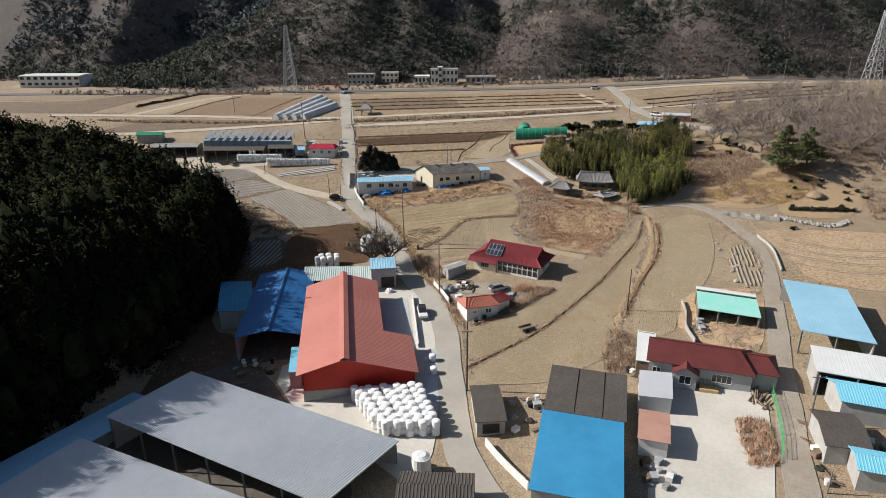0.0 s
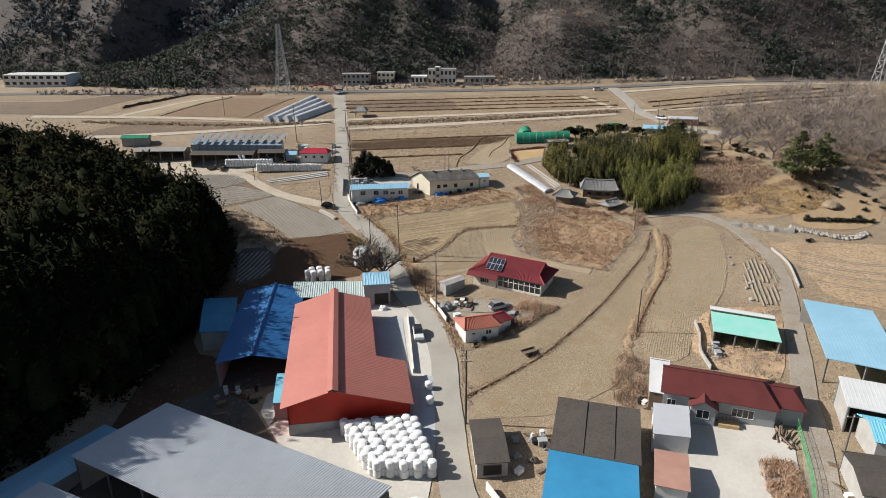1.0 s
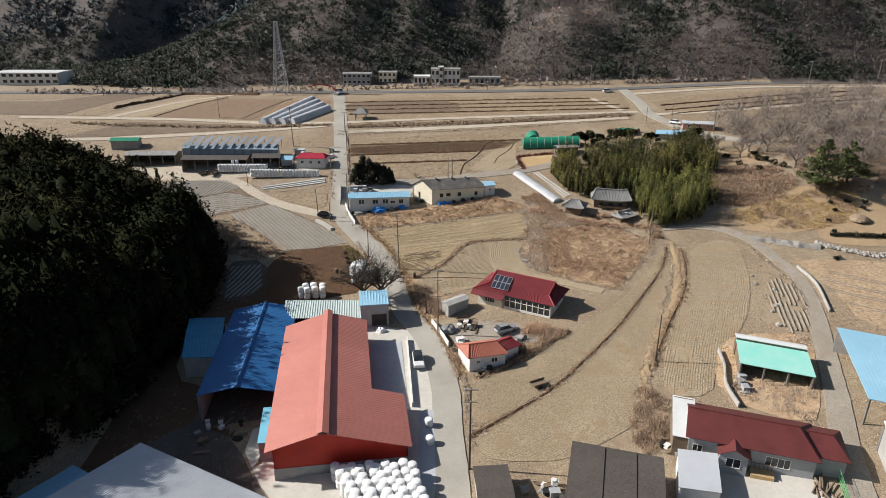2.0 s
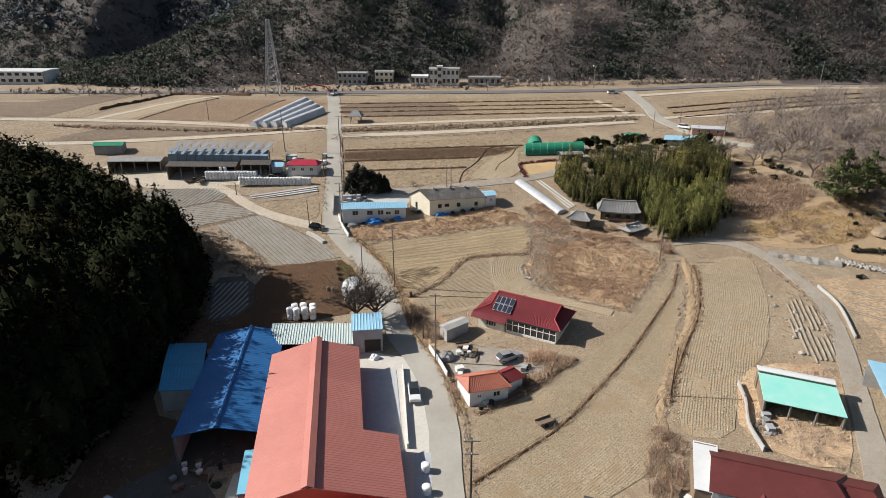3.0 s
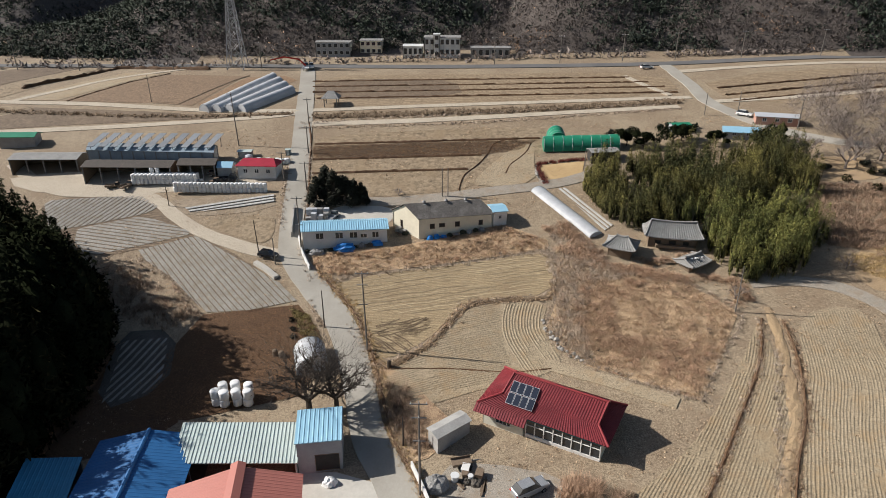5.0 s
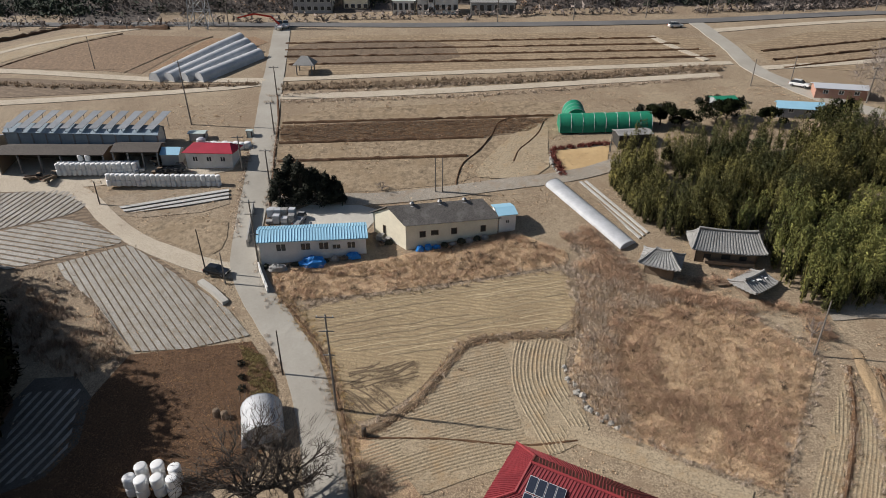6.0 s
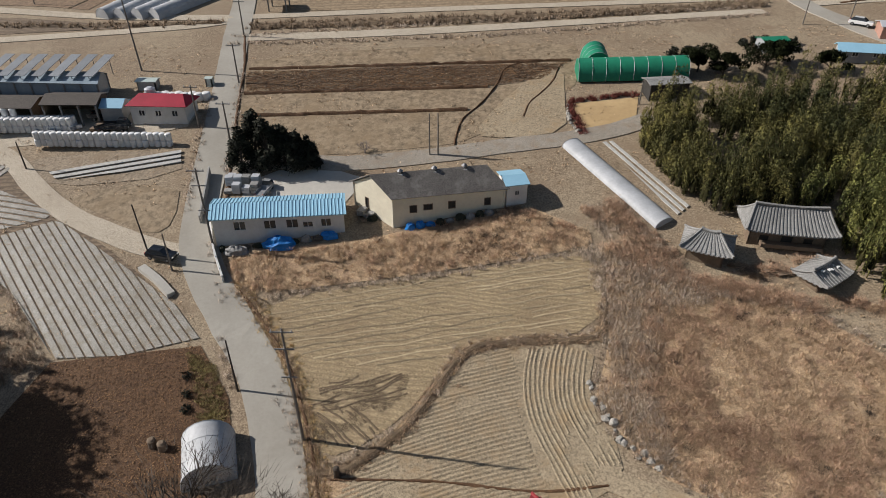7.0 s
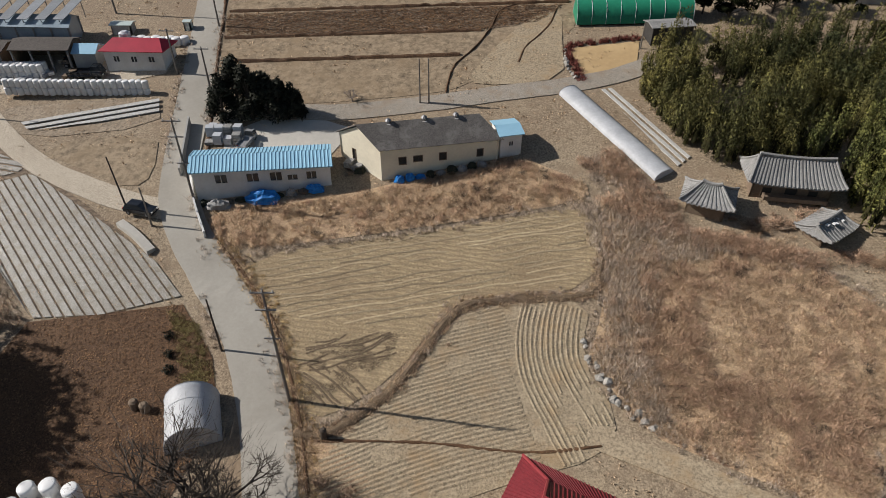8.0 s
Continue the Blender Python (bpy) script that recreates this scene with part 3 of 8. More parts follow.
drape("field_far_right", [(66, 244.5), (137.8, 252.1), (119, 222.3), (67.4, 217.9)], M["furrow_c"], 0.06, "long terraced strips of stubble")
drape("field_terrace", [(-60, 182), (-35.6, 183.4), (-33.8, 177.9), (-51.2, 176.2)], M["soil"], 0.06, "small terraced vegetable plot")
drape("field_triangle", [(-49, 175), (-33.6, 176.9), (-32.2, 169.8), (-34.1, 167.8), (-39.4, 170.2)], M["field_pale"], 0.07, "small straw-coloured field")
drape("farmyard", [(-71, 183.9), (-62, 184.5), (-36.4, 186.4), (-35.2, 192.8), (-60, 194), (-95, 193), (-90, 187)], M["track"], 0.07, "packed dirt farmyard")
drape("garden_brown", [(-39.2, 151.4), (-24.3, 153), (-19.9, 147.1), (-18, 141.4), (-20, 134), (-34, 130), (-42, 131), (-42, 143)], M["brown"], 0.06, "brown garden plot covered in dead leaves", rounds=0)
drape("scrub_ground", [(16.6, 152.6), (14.3, 146.2), (16.6, 141.2), (18.9, 138.4), (25.2, 135), (32, 131), (37.2, 139), (43, 148.3), (36, 157), (23.8, 161), (18, 165)], M["scrub"], 0.07, "overgrown plot of dead weeds", rounds=0)
drape("scrub_band", [(-25.1, 165), (-11.9, 166), (-5, 167.2), (8.6, 171.5), (16.6, 166.9), (16.8, 164.4), (0.8, 161.7), (-22, 158.9)], M["scrub"], 0.08, "bank of dead weeds below the sheds")
drape("scrub_teal", [(42.6, 109.1), (47.9, 113.9), (60, 113), (52.5, 95.2), (48.2, 89), (38.3, 96.6)], M["scrub"], 0.07, "weedy yard round the turquoise shed")
drape("mulch_ground", [(-57.8, 167), (-50.4, 170), (-46.3, 171), (-36, 164), (-28.6, 158), (-24.8, 154), (-32.1, 152), (-39.6, 151.9), (-46.8, 159.5)], M["field_dark"], 0.05, "vegetable field under mulch film")
drape("mulch_ground_upper", [(-83, 183.8), (-62.4, 185), (-56.4, 180), (-46.6, 171.6), (-48, 170), (-64.8, 165), (-76.4, 172.6)], M["field_dark"], 0.05, "vegetable field under mulch film")

# ---- roads, lanes and yards ----
drape("barn_yard", [(-9.6, 121), (-5, 114.6), (-3.4, 109), (-2.7, 96.2), (-2.4, 86.7), (-2.2, 72), (-5, 63), (-14, 72), (-23.1, 79), (-31, 92), (-24, 97), (-23, 121)], M["slab"], 0.10, "pale concrete yard round the red barn", rounds=1)
# patch of concrete coloured as the barn's cast shadow
drape("wash_slab", [(-14.6, 115.4), (-9.4, 115.6), (-6.9, 97.2), (-12, 97.2)], M["slab_blue_grey"], 0.16, "concrete beside the barn, tinted blue-grey as its cast shadow", rounds=0)
drape("road_slab", [(-5.2, 96), (-3.0, 96), (-2.2, 80), (-4.4, 80)], M["slab_blue_grey"], 0.15, "grey concrete strip along the road", rounds=0)
drape("house_yard", [(-1, 121.5), (4, 122), (13.3, 119.6), (15.9, 114.7), (9, 111.2), (2, 109), (-0.9, 114.9)], M["lane"], 0.08, "worn grey concrete yard of the farmhouse")
drape("court_yard", [(30, 82.5), (43.8, 80.5), (44.2, 76), (40.5, 66), (36, 56), (22, 57), (25, 66)], M["slab"], 0.10, "pale concrete courtyard", rounds=0)
drape("shed_yard", [(-25, 178.6), (-10, 178), (-11.5, 172.5), (-14, 170.5), (-25, 169.5)], M["slab"], 0.07, "pale yard between the sheds")
strip("road", [(10, 50), (5.2, 59), (2.2, 66), (0.6, 72), (-0.3, 82.7), (-0.9, 92), (-1.4, 101), (-2.9, 109.5), (-5.6, 118), (-9.6, 126), (-12, 134.6), (-14.2, 142), (-17.3, 149.3), (-21.8, 155.8), (-25.6, 161), (-28, 165.4), (-29.2, 170), (-30.6, 180), (-32, 191), (-34, 203), (-37.6, 224), (-41.8, 248), (-45.5, 266)], 4.3, M["road"], 0.14, "worn grey concrete village road")
strip("road_side", [(-26.5, 164.3), (-31.5, 165.3), (-37.2, 167.3), (-46.0, 171.6), (-53.0, 177.0), (-59.0, 182.4), (-66, 184.8), (-78, 185.6), (-86, 189), (-97, 197.8)], 2.6, M["track"], 0.12, "pale dirt farm track")
strip("lane_north", [(-30, 178.5), (-22, 180), (-12, 179.4), (-0.7, 180.5), (7.5, 181.9), (15.7, 183), (22.5, 184.6), (28, 187)], 2.8, M["lane"], 0.12, "narrow asphalt lane behind the sheds")
strip("track_left", [(-145, 211), (-125.8, 212.5), (-79.4, 215), (-48.5, 218.4), (-38, 221)], 2.2, M["track"], 0.12, "pale field track")
strip("track_left_upper", [(-150, 234), (-103.6, 232.3), (-63.1, 224.6), (-38.5, 222.5)], 2.4, M["track"], 0.13, "pale field track")
strip("track_left_bank", [(-120, 233), (-108, 246), (-97, 259), (-84, 268)], 2.0, M["track"], 0.12, "pale field track")
strip("track_right", [(-35, 213.5), (-1.4, 214.4), (54, 219)], 2.4, M["track"], 0.12, "pale field track along the stream")
strip("track_right_upper", [(-37, 222.7), (-1.5, 224.2), (59, 226)], 2.2, M["track"], 0.12, "pale field track along the stream")
strip("track_far_right", [(62, 222), (95, 226), (150, 238)], 2.4, M["track"], 0.12, "pale field track")
strip("track_far_terrace", [(62, 249), (100, 256), (160, 260)], 3.0, M["track"], 0.12, "pale gravel track")
strip("track_sand", [(47, 246), (50, 238), (54.5, 228)], 1.8, M["track"], 0.14, "pale sand track")
strip("highway", [(-260, 272), (-165.3, 274), (-104.8, 275), (-45.9, 268), (-1.2, 262.5), (55.3, 260), (94, 264), (150, 269), (230, 273)], 5.0, M["asphalt"], 0.2, "grey main road at the foot of the mountain", wander=0)
strip("road_bridge", [(61.5, 259), (61.5, 248), (62.3, 236), (62, 222), (66, 211), (74, 200), (84, 192)], 3.6, M["road"], 0.16, "grey village road over the stream")
strip("lane_village", [(36, 50), (40.4, 58.5), (43, 66), (46.2, 74), (50.2, 85), (54.5, 95), (60, 109), (65, 122), (67.3, 134), (65.5, 144.5), (61, 151.5), (54, 154.5), (47, 154.5)], (3.9, 2.1), M["lane"], 0.13, "worn concrete lane between the houses")

# ---- rows of mulch film ----
def film_rows(name, ring, angle, period, width, lift=0.16, mat="film"):
    """Long low film-covered beds over a field, clipped to its ring."""
    d = Vector((math.cos(radians(angle)), math.sin(radians(angle))))
    s = Vector((-d.y, d.x))
    pts = [Vector(p) for p in ring]
    lo, hi = min(p.dot(s) for p in pts), max(p.dot(s) for p in pts)
    k = lo + period / 2
    while k < hi:
        spans = []
        for e in (k - width / 2, k + width / 2):
            cross = []
            for i, p in enumerate(pts):
                q = pts[(i + 1) % len(pts)]
                a, b = p.dot(s) - e, q.dot(s) - e
                if a * b < 0:
                    cross.append((p + (q - p) * (a / (a - b))).dot(d))
            spans.append((min(cross), max(cross)) if cross else None)
        if spans[0] and spans[1]:
            if min(spans[0][1] - spans[0][0], spans[1][1] - spans[1][0]) > 1:
                n = max(2, int((spans[0][1] - spans[0][0]) / 2.0))
                bm, rows = bmesh.new(), []
                for i in range(n + 1):
                    row = []
                    for off, dz in ((-0.5, 0.0), (-0.45, 0.07), (0.45, 0.07), (0.5, 0.0)):
                        a, b = lerp(spans[0][0], spans[1][0], off + 0.5), lerp(spans[0][1], spans[1][1], off + 0.5)
                        q = d * (a + (b - a) * i / n) + s * (k + off * width)
                        row.append(bm.verts.new((q.x, q.y, land(q.x, q.y) + lift - 0.1 + dz + 0.03 * noise.noise((q.x, q.y, 0)))))
                    rows.append(row)
                for r, q in zip(rows, rows[1:]):
                    for j in range(3):
                        bm.faces.new((r[j], q[j], q[j + 1], r[j + 1]))
                bmesh.ops.recalc_face_normals(bm, faces=bm.faces)
                ob = link("film_bed", bm, M[mat])
                tagged(ob, "long vegetable bed under grey mulch film", "vegetable bed", name)
        k += period




def furrows(name, guide, ring, offsets, mat, high=0.12, width=0.42, wander=0.12):
    """Plough ridges that follow a curved guide line, kept inside a field's ring."""
    ring = smooth_ring(ring, 1)

    def inside(x, y):
        hit = False
        for (x0, y0), (x1, y1) in zip(ring, ring[1:] + ring[:1]):
            if (y0 > y) != (y1 > y) and x < (x1 - x0) * (y - y0) / (y1 - y0) + x0:
                hit = not hit
        return hit

    mid = resample(guide, 1.0)
    verts, faces = [], []
    for off in offsets:
        last = None
        for i, c in enumerate(mid):
            d = (mid[min(i + 1, len(mid) - 1)] - mid[max(i - 1, 0)]).normalized()
            s = Vector((d.y, -d.x, 0))
            q = c + s * (off + wander * noise.noise((c.x * 0.3, c.y * 0.3, off)))
            if not inside(q.x, q.y) or noise.noise((q.x * 0.2, q.y * 0.2, 11)) + 0.6 * noise.noise((q.x * 0.9, q.y * 0.9, off * 3)) < -0.52:
                last = None
                continue
            h = high * (0.7 + 0.6 * noise.noise((q.x * 0.8, q.y * 0.8, 4)))
            k = len(verts)
            for o, dz in ((-width / 2, 0.0), (0, h), (width / 2, 0.0)):
                p = q + s * o
                verts.append((p.x, p.y, land(p.x, p.y) + 0.09 + dz))
            if last is not None:
                faces += [(last, k, k + 1, last + 1), (last + 1, k + 1, k + 2, last + 2)]
            last = k
    me = bpy.data.meshes.new(name)
    me.from_pydata(verts, [], faces)
    me.materials.append(mat)
    ob = new(name, me)
    return tagged(ob, "curved plough ridges of dry soil and stubble", "furrows", "", "stuff")


film_rows("beds of the lower field", [(-57, 166.8), (-46.8, 170.6), (-36, 163.4), (-28.4, 158), (-24.6, 154), (-32.1, 152), (-39.6, 151.8), (-46.8, 159.6)], -47.5, 0.8, 0.64)
film_rows("beds of the upper field", [(-70.5, 173.7), (-59.1, 177.2), (-48, 171.9), (-48.6, 170.8), (-64.8, 165.8), (-69.1, 169.7)], -13, 0.85, 0.64)
film_rows("beds by the track", [(-82, 183), (-62.8, 184), (-57.4, 180), (-58.8, 177.8), (-70.4, 174.4), (-75.8, 173.4)], 62, 1.0, 0.76)
film_rows("beds of the terrace", [(-52, 179.3), (-35.4, 183), (-34.6, 180.2), (-49.8, 177.2)], 12.5, 0.95, 0.62, 0.3, "film_white")
film_rows("beds in the dark garden", [(-49.8, 146), (-43, 146.5), (-40.1, 136.1), (-47, 133.3)], 72, 1.1, 0.4)

DITCH = [(2.6, 90.2), (9.0, 95.2), (15.1, 100.4), (20.9, 107.2), (27.7, 116.0), (34.3, 125.8), (42.2, 138.1), (45.7, 146.5)]
LOWER = [(2.7, 102.4), (2.6, 91.5), (9, 95.8), (15.1, 101), (20.9, 107.8), (27.7, 116.6), (34.3, 126.4), (42.2, 138.6), (46, 147.7), (39.8, 138.3), (31.5, 126.8), (24, 119.5), (16.8, 114.5), (11.7, 109.5), (6.9, 105.7)]
MIDDLE = [(2.6, 90), (4.1, 85.6), (8.6, 84.6), (15, 84.7), (22, 88.9), (26, 92), (27.5, 97.5), (31, 109), (38, 121), (43, 130), (45, 140), (45.2, 146), (42.2, 137.6), (34.3, 125.3), (27.7, 115.5), (20.9, 106.7), (15.1, 99.9), (9, 94.7)]
UPPER = [(51, 147.3), (47.5, 136), (43, 127), (36, 113), (32.8, 104.3), (31, 97.3), (37.5, 96.7), (40.7, 103.4), (43.1, 109), (51, 116.9), (57.5, 130.8), (61, 143.8), (60, 149)]
CURVED = [(15.3, 152.4), (13.4, 146), (16, 140.5), (14, 137), (6, 135), (-4, 131), (-9.5, 134), (-8.5, 138.5), (-2.6, 143.2), (0.6, 148), (3.2, 151.4), (8, 152.2)]
furrows("furrows_lower", DITCH, LOWER, [-0.37 * k for k in range(1, 33)], M["furrow_a"], 0.032, 0.22)
furrows("furrows_middle", DITCH, MIDDLE, [0.37 * k for k in range(1, 45)], M["furrow_a"], 0.032, 0.22)
furrows("furrows_upper", [(28, 88), (32, 100), (37, 112), (44, 127), (49, 137), (52, 150)], UPPER, [0.38 * k for k in range(-4, 43)], M["furrow_b"], 0.03, 0.22)
furrows("furrows_curved", [(17, 156), (14.5, 152), (13.2, 146.5), (15, 141), (17, 135)], CURVED, [0.45 * k for k in range(0, 13)], M["furrow_b"], 0.06, 0.28)
PLAIN = [(8.4, 152), (7.6, 146), (9.2, 141), (9.6, 136), (6, 135), (-4, 131), (-9.5, 134), (-8.5, 138.5), (-2.6, 143.2), (0.6, 148), (3.2, 151.4)]
furrows("furrows_plain", [(-14, 134.5), (0, 140), (16, 144)], PLAIN, [0.42 * k for k in range(-24, 14)], M["furrow_b"], 0.045, 0.26)


def bank(name, line, wide, high, mat, label):
    """A low earth bank or field edge along a line."""
    mid = resample(line, 1.0)
    bm, rows = bmesh.new(), []
    for i, c in enumerate(mid):
        d = (mid[min(i + 1, len(mid) - 1)] - mid[max(i - 1, 0)]).normalized()
        s = Vector((d.y, -d.x, 0))
        w = wide * (0.8 + 0.5 * noise.noise(c * 0.5))
        h = high * (0.8 + 0.8 * noise.noise(c * 0.7 + Vector((3, 1, 2))))
        row = []
        for o, dz in ((-0.5, -0.1), (-0.3, 0.6), (0.0, 1.0), (0.25, 0.7), (0.5, -0.1)):
            q = c + s * o * w
            row.append(bm.verts.new((q.x, q.y, land(q.x, q.y) + 0.1 + dz * h + 0.08 * noise.noise((q.x * 2, q.y * 2, 1)))))
        rows.append(row)
    for r, q in zip(rows, rows[1:]):
        for k in range(4):
            bm.faces.new((r[k], q[k], q[k + 1], r[k + 1]))
    bmesh.ops.recalc_face_normals(bm, faces=bm.faces)
    return setting(name, bm, mat, label)


bank("field_bank", DITCH, 0.7, 0.28, M["brown"], "dark weedy bank between two fields")
bank("field_bank_upper", [(25.8, 89.5), (28.2, 97.6), (31, 106.3), (35.8, 116.4), (42, 127.5), (46.2, 140.5), (47.5, 149)], 1.8, 0.1, M["grass_orange"], "pale grassy bank between two fields")
bank("yard_bank", [(3.8, 103.8), (6.2, 105.2), (10.2, 108.0), (14.8, 112.0), (20.0, 116.8)], 1.1, 0.42, M["rut"], "dark weedy bank below the farmhouse yard")
# dark ridge down-sun of the pale bank, coloured as its shade
bank("field_bank_shade", [(31.6, 104.8), (33.8, 110), (39, 120), (43.8, 128.5), (47.6, 139), (48.6, 146)], 0.5, 0.25, M["brown"], "dark weedy field edge")
bank("field_bank_plot", [(-11, 139.6), (-8, 139.8), (-3, 143.6), (0.2, 148.3), (2.9, 151.8), (7.5, 152.6), (15.3, 153), (17, 157)], 1.1, 0.24, M["rut"], "dark curved bank with dead weeds")
# low brown ridge that imitates the utility pole's shadow
bank("field_bank_cross", [(-9, 139), (0, 138.6), (8, 137.6), (14, 138)], 0.35, 0.1, M["brown"], "thin dark ridge drawn as a pole shadow across the field")
bank("stream_bank", [(-34, 218), (-10, 218.4), (20, 219.5), (55, 222.8)], 3.2, 0.45, M["rut"], "weedy banks of the stream")
bank("stream_bank_left", [(-128, 228), (-100, 224.5), (-70, 220.5), (-40, 220.2)], 1.6, 0.3, M["rut"], "weedy field edge")
for y, x0, x1, sl in ((231.5, -36, 57, -0.03), (236.5, -38, 55, -0.03), (241.5, -39, 52, -0.04), (246.5, -40, 48, -0.05), (195.9, -30, 6, 0.0), (190, -29, 3, 0.0), (203, -31, 19, 0.0)):
    bank("terrace_edge", [(x0, y), ((x0 + x1) / 2, y + sl * 20), (x1, y + sl * 40)], 0.8, 0.35, M["brown"], "dark grassy terrace edge")
for y0, y1 in ((228, 238), (233, 244), (239, 249)):
    bank("terrace_edge", [(68, y0 - 6), (95, y0), (140, y1)], 0.9, 0.4, M["brown"], "dark grassy terrace edge")

GOUGE = [(-15.5, 146.5), (-12.5, 141.8), (-8, 140.6), (-4, 144), (-2.2, 147.5), (-7, 148.6), (-12, 149)]
furrows("tyre_ruts", [(-13, 146.2), (-8.2, 147.4), (-2.6, 149.2)], [(-12.2, 148.4), (-12, 145.2), (-8, 145.4), (-3, 146.2), (-2.2, 149.4), (-6, 149.6)], [-2.2, -1.7, -1.3, -0.7, -0.4, 0.1, 0.5, 1.2, 1.6], M["rut"], 0.05, 0.2, 0.7)
furrows("tyre_ruts_cross", [(-11.6, 146.4), (-8.6, 144), (-6.4, 142.2)], [(-12, 146), (-11, 142.6), (-8, 141.4), (-5, 142.6), (-5.4, 145), (-8.6, 146.2)], [-1.9, -1.3, -0.6, -0.2, 0.5, 1.1, 1.5, 2.4], M["rut"], 0.05, 0.2, 0.7)
furrows("mown_rows", [(-24, 156.5), (0, 160.4), (18, 163.2)], [(-20, 157.8), (0.8, 160.9), (16.6, 163.4), (15, 154.4), (7.5, 154), (2.9, 153.3), (-1, 149.6), (-12, 150.6), (-16.8, 152.6)], [0.7 * k for k in range(-4, 21)], M["straw"], 0.035, 0.2, 0.45)
drape("verge_brown", [(-10.6, 139.6), (-9.6, 133), (-6, 125), (-4.6, 122), (-1.6, 123), (1, 128), (-3, 133), (-6, 138)], M["scrub"], 0.065, "weedy brown verge beside the farmhouse")
# dark sheet laid where the wood's shade falls
drape("hill_foot", [(-51, 82), (-36, 88), (-31, 93), (-38, 95), (-39, 104), (-47, 107), (-50, 122), (-38, 126), (-34, 131), (-43, 134), (-50, 146), (-56, 146), (-54, 120), (-52, 100)], M["brown"], 0.05, "dirt strip at the foot of the wood, coloured dark for shade")
film_rows("beds beside the plastic tunnel", [(20.4, 182), (22.6, 182.4), (28.6, 170), (26.8, 168.6)], -61, 0.8, 0.45, 0.2, "film_white")

# ---- strips of tilled soil beyond the farm ----
for name, mat, label, ring in (
        ("field_strip_pale", "field_pale", "pale strip of stubble", [(-190, 256), (-190, 270), (-143, 273), (-149, 260.8)]),
        ("field_strip_dark", "field_dark", "dark ploughed strip", [(-190, 238), (-190, 254), (-151, 256), (-137.7, 272), (-119.5, 272.6), (-130, 248.3), (-136.7, 236.5)]),
        ("field_strip_tan", "field_pale", "tan strip of stubble", [(-135.5, 236.6), (-128.1, 248.4), (-118, 272), (-113.2, 272), (-118.6, 246), (-124, 236)]),
        ("field_strip_straw", "furrow_b", "straw-coloured strip", [(-120, 234.8), (-111, 247.5), (-101.3, 264.2), (-89.2, 260.9), (-97.6, 246.7), (-106.7, 234.9)]),
        ("field_strip_brown", "brown_soil", "brown tilled field", [(-105, 234.3), (-96.7, 246.6), (-87.8, 259.8), (-61.1, 254.8), (-67.8, 228.3), (-77, 230.6)]),
        ("field_strip_rust", "rust_soil", "rust-brown tilled field", [(-66.8, 229.3), (-60.4, 253), (-49.7, 254), (-44.7, 248), (-62.8, 227)]),
        ("field_strip_grey", "field_dark", "grey-brown ploughed field", [(-123.5, 213.8), (-109.9, 229.6), (-78.1, 224.8), (-53.4, 219.3), (-93.9, 216.6)]),
        ("field_strip_sand", "field_pale", "pale field corner", [(-160, 213.8), (-160, 231), (-127, 231.2), (-111, 230.2), (-124.5, 213.8)])):
    drape(name, ring, M[mat], 0.07, label, rounds=0)
bank("field_edge", [(-122.2, 244.2), (-114.8, 255.3), (-109, 268), (-104, 270.6), (-76.3, 266)], 1.6, 0.9, M["brown"], "dark weedy field edge")
bank("field_edge", [(-103.8, 233.8), (-96, 246.4), (-86.6, 261)], 0.5, 0.2, M["brown"], "dark field edge")
bank("field_edge", [(-72, 229.4), (-66, 243), (-60.6, 255)], 0.5, 0.15, M["field_pale"], "pale field edge")
furrows("clod_rows", [(57, 110), (60, 121), (63, 133)], [(56, 113), (60.5, 113), (64.6, 124), (65.4, 133), (61.5, 134), (58, 124)], [0.8 * k for k in range(-7, 8)], M["clods"], 0.2, 0.5)
drape("orange_slope", [(62, 152.4), (66, 161), (74, 163), (82, 167), (90, 162), (88, 157), (80, 150.4), (72, 149)], M["grass_orange"], 0.06, "slope of orange dry grass on the knoll")
drape("knoll_clearing", [(60, 175), (64, 186), (76, 189), (82, 184), (80, 178), (70, 179)], M["grass_orange"], 0.06, "clearing of tan dry grass")
drape("grave_terrace", [(78, 146), (80, 152), (86, 158), (95, 160), (101, 155), (99, 147), (92, 143), (84, 143.6)], M["grass_orange"], 0.07, "mown straw-coloured grave terrace")
bank("terrace_facing", [(64.4, 148.4), (68, 147.0), (72, 145.4), (77, 143.8)], 2.4, 0.6, M["rock"], "pale stone-faced terrace edge")
# dark floors under and round the barns imitate the shade of their roofs
drape("barn_floor", [(-62, 58), (-50, 72), (-50, 84), (-40, 96), (-36, 94), (-31, 91), (-24, 80), (-15, 72), (-12, 60), (-22, 44), (-54, 50)], M["dark_dirt"], 0.07, "trodden dirt round the cattle barns, darkened like shade")
drape("shed_floor", [(-39, 94), (-25.4, 96), (-29, 126), (-40, 124)], M["dark_dirt"], 0.075, "trodden dirt under the cattle shed, darkened like shade", rounds=0)
bank("roadside_ditch", [(0.9, 104), (-0.4, 110), (-3.0, 118.6), (-7.0, 126.6), (-9.2, 135), (-11.4, 142.6), (-14.6, 150), (-19, 156.4), (-22.6, 160.4)], 0.5, 0.16, M["brown"], "dark weedy verge along the road")
bank("path_edge", [(1.2, 182.4), (1.5, 184.8), (2.4, 188), (4.9, 191.4), (7.4, 196.6), (8.9, 201), (12, 203)], 0.35, 0.15, M["brown"], "dark edge of a worn path")
bank("path_edge_upper", [(16.9, 201), (15.6, 197), (13.4, 193.6), (11.8, 191.4), (10.6, 188)], 0.35, 0.12, M["brown"], "dark edge of a worn path")
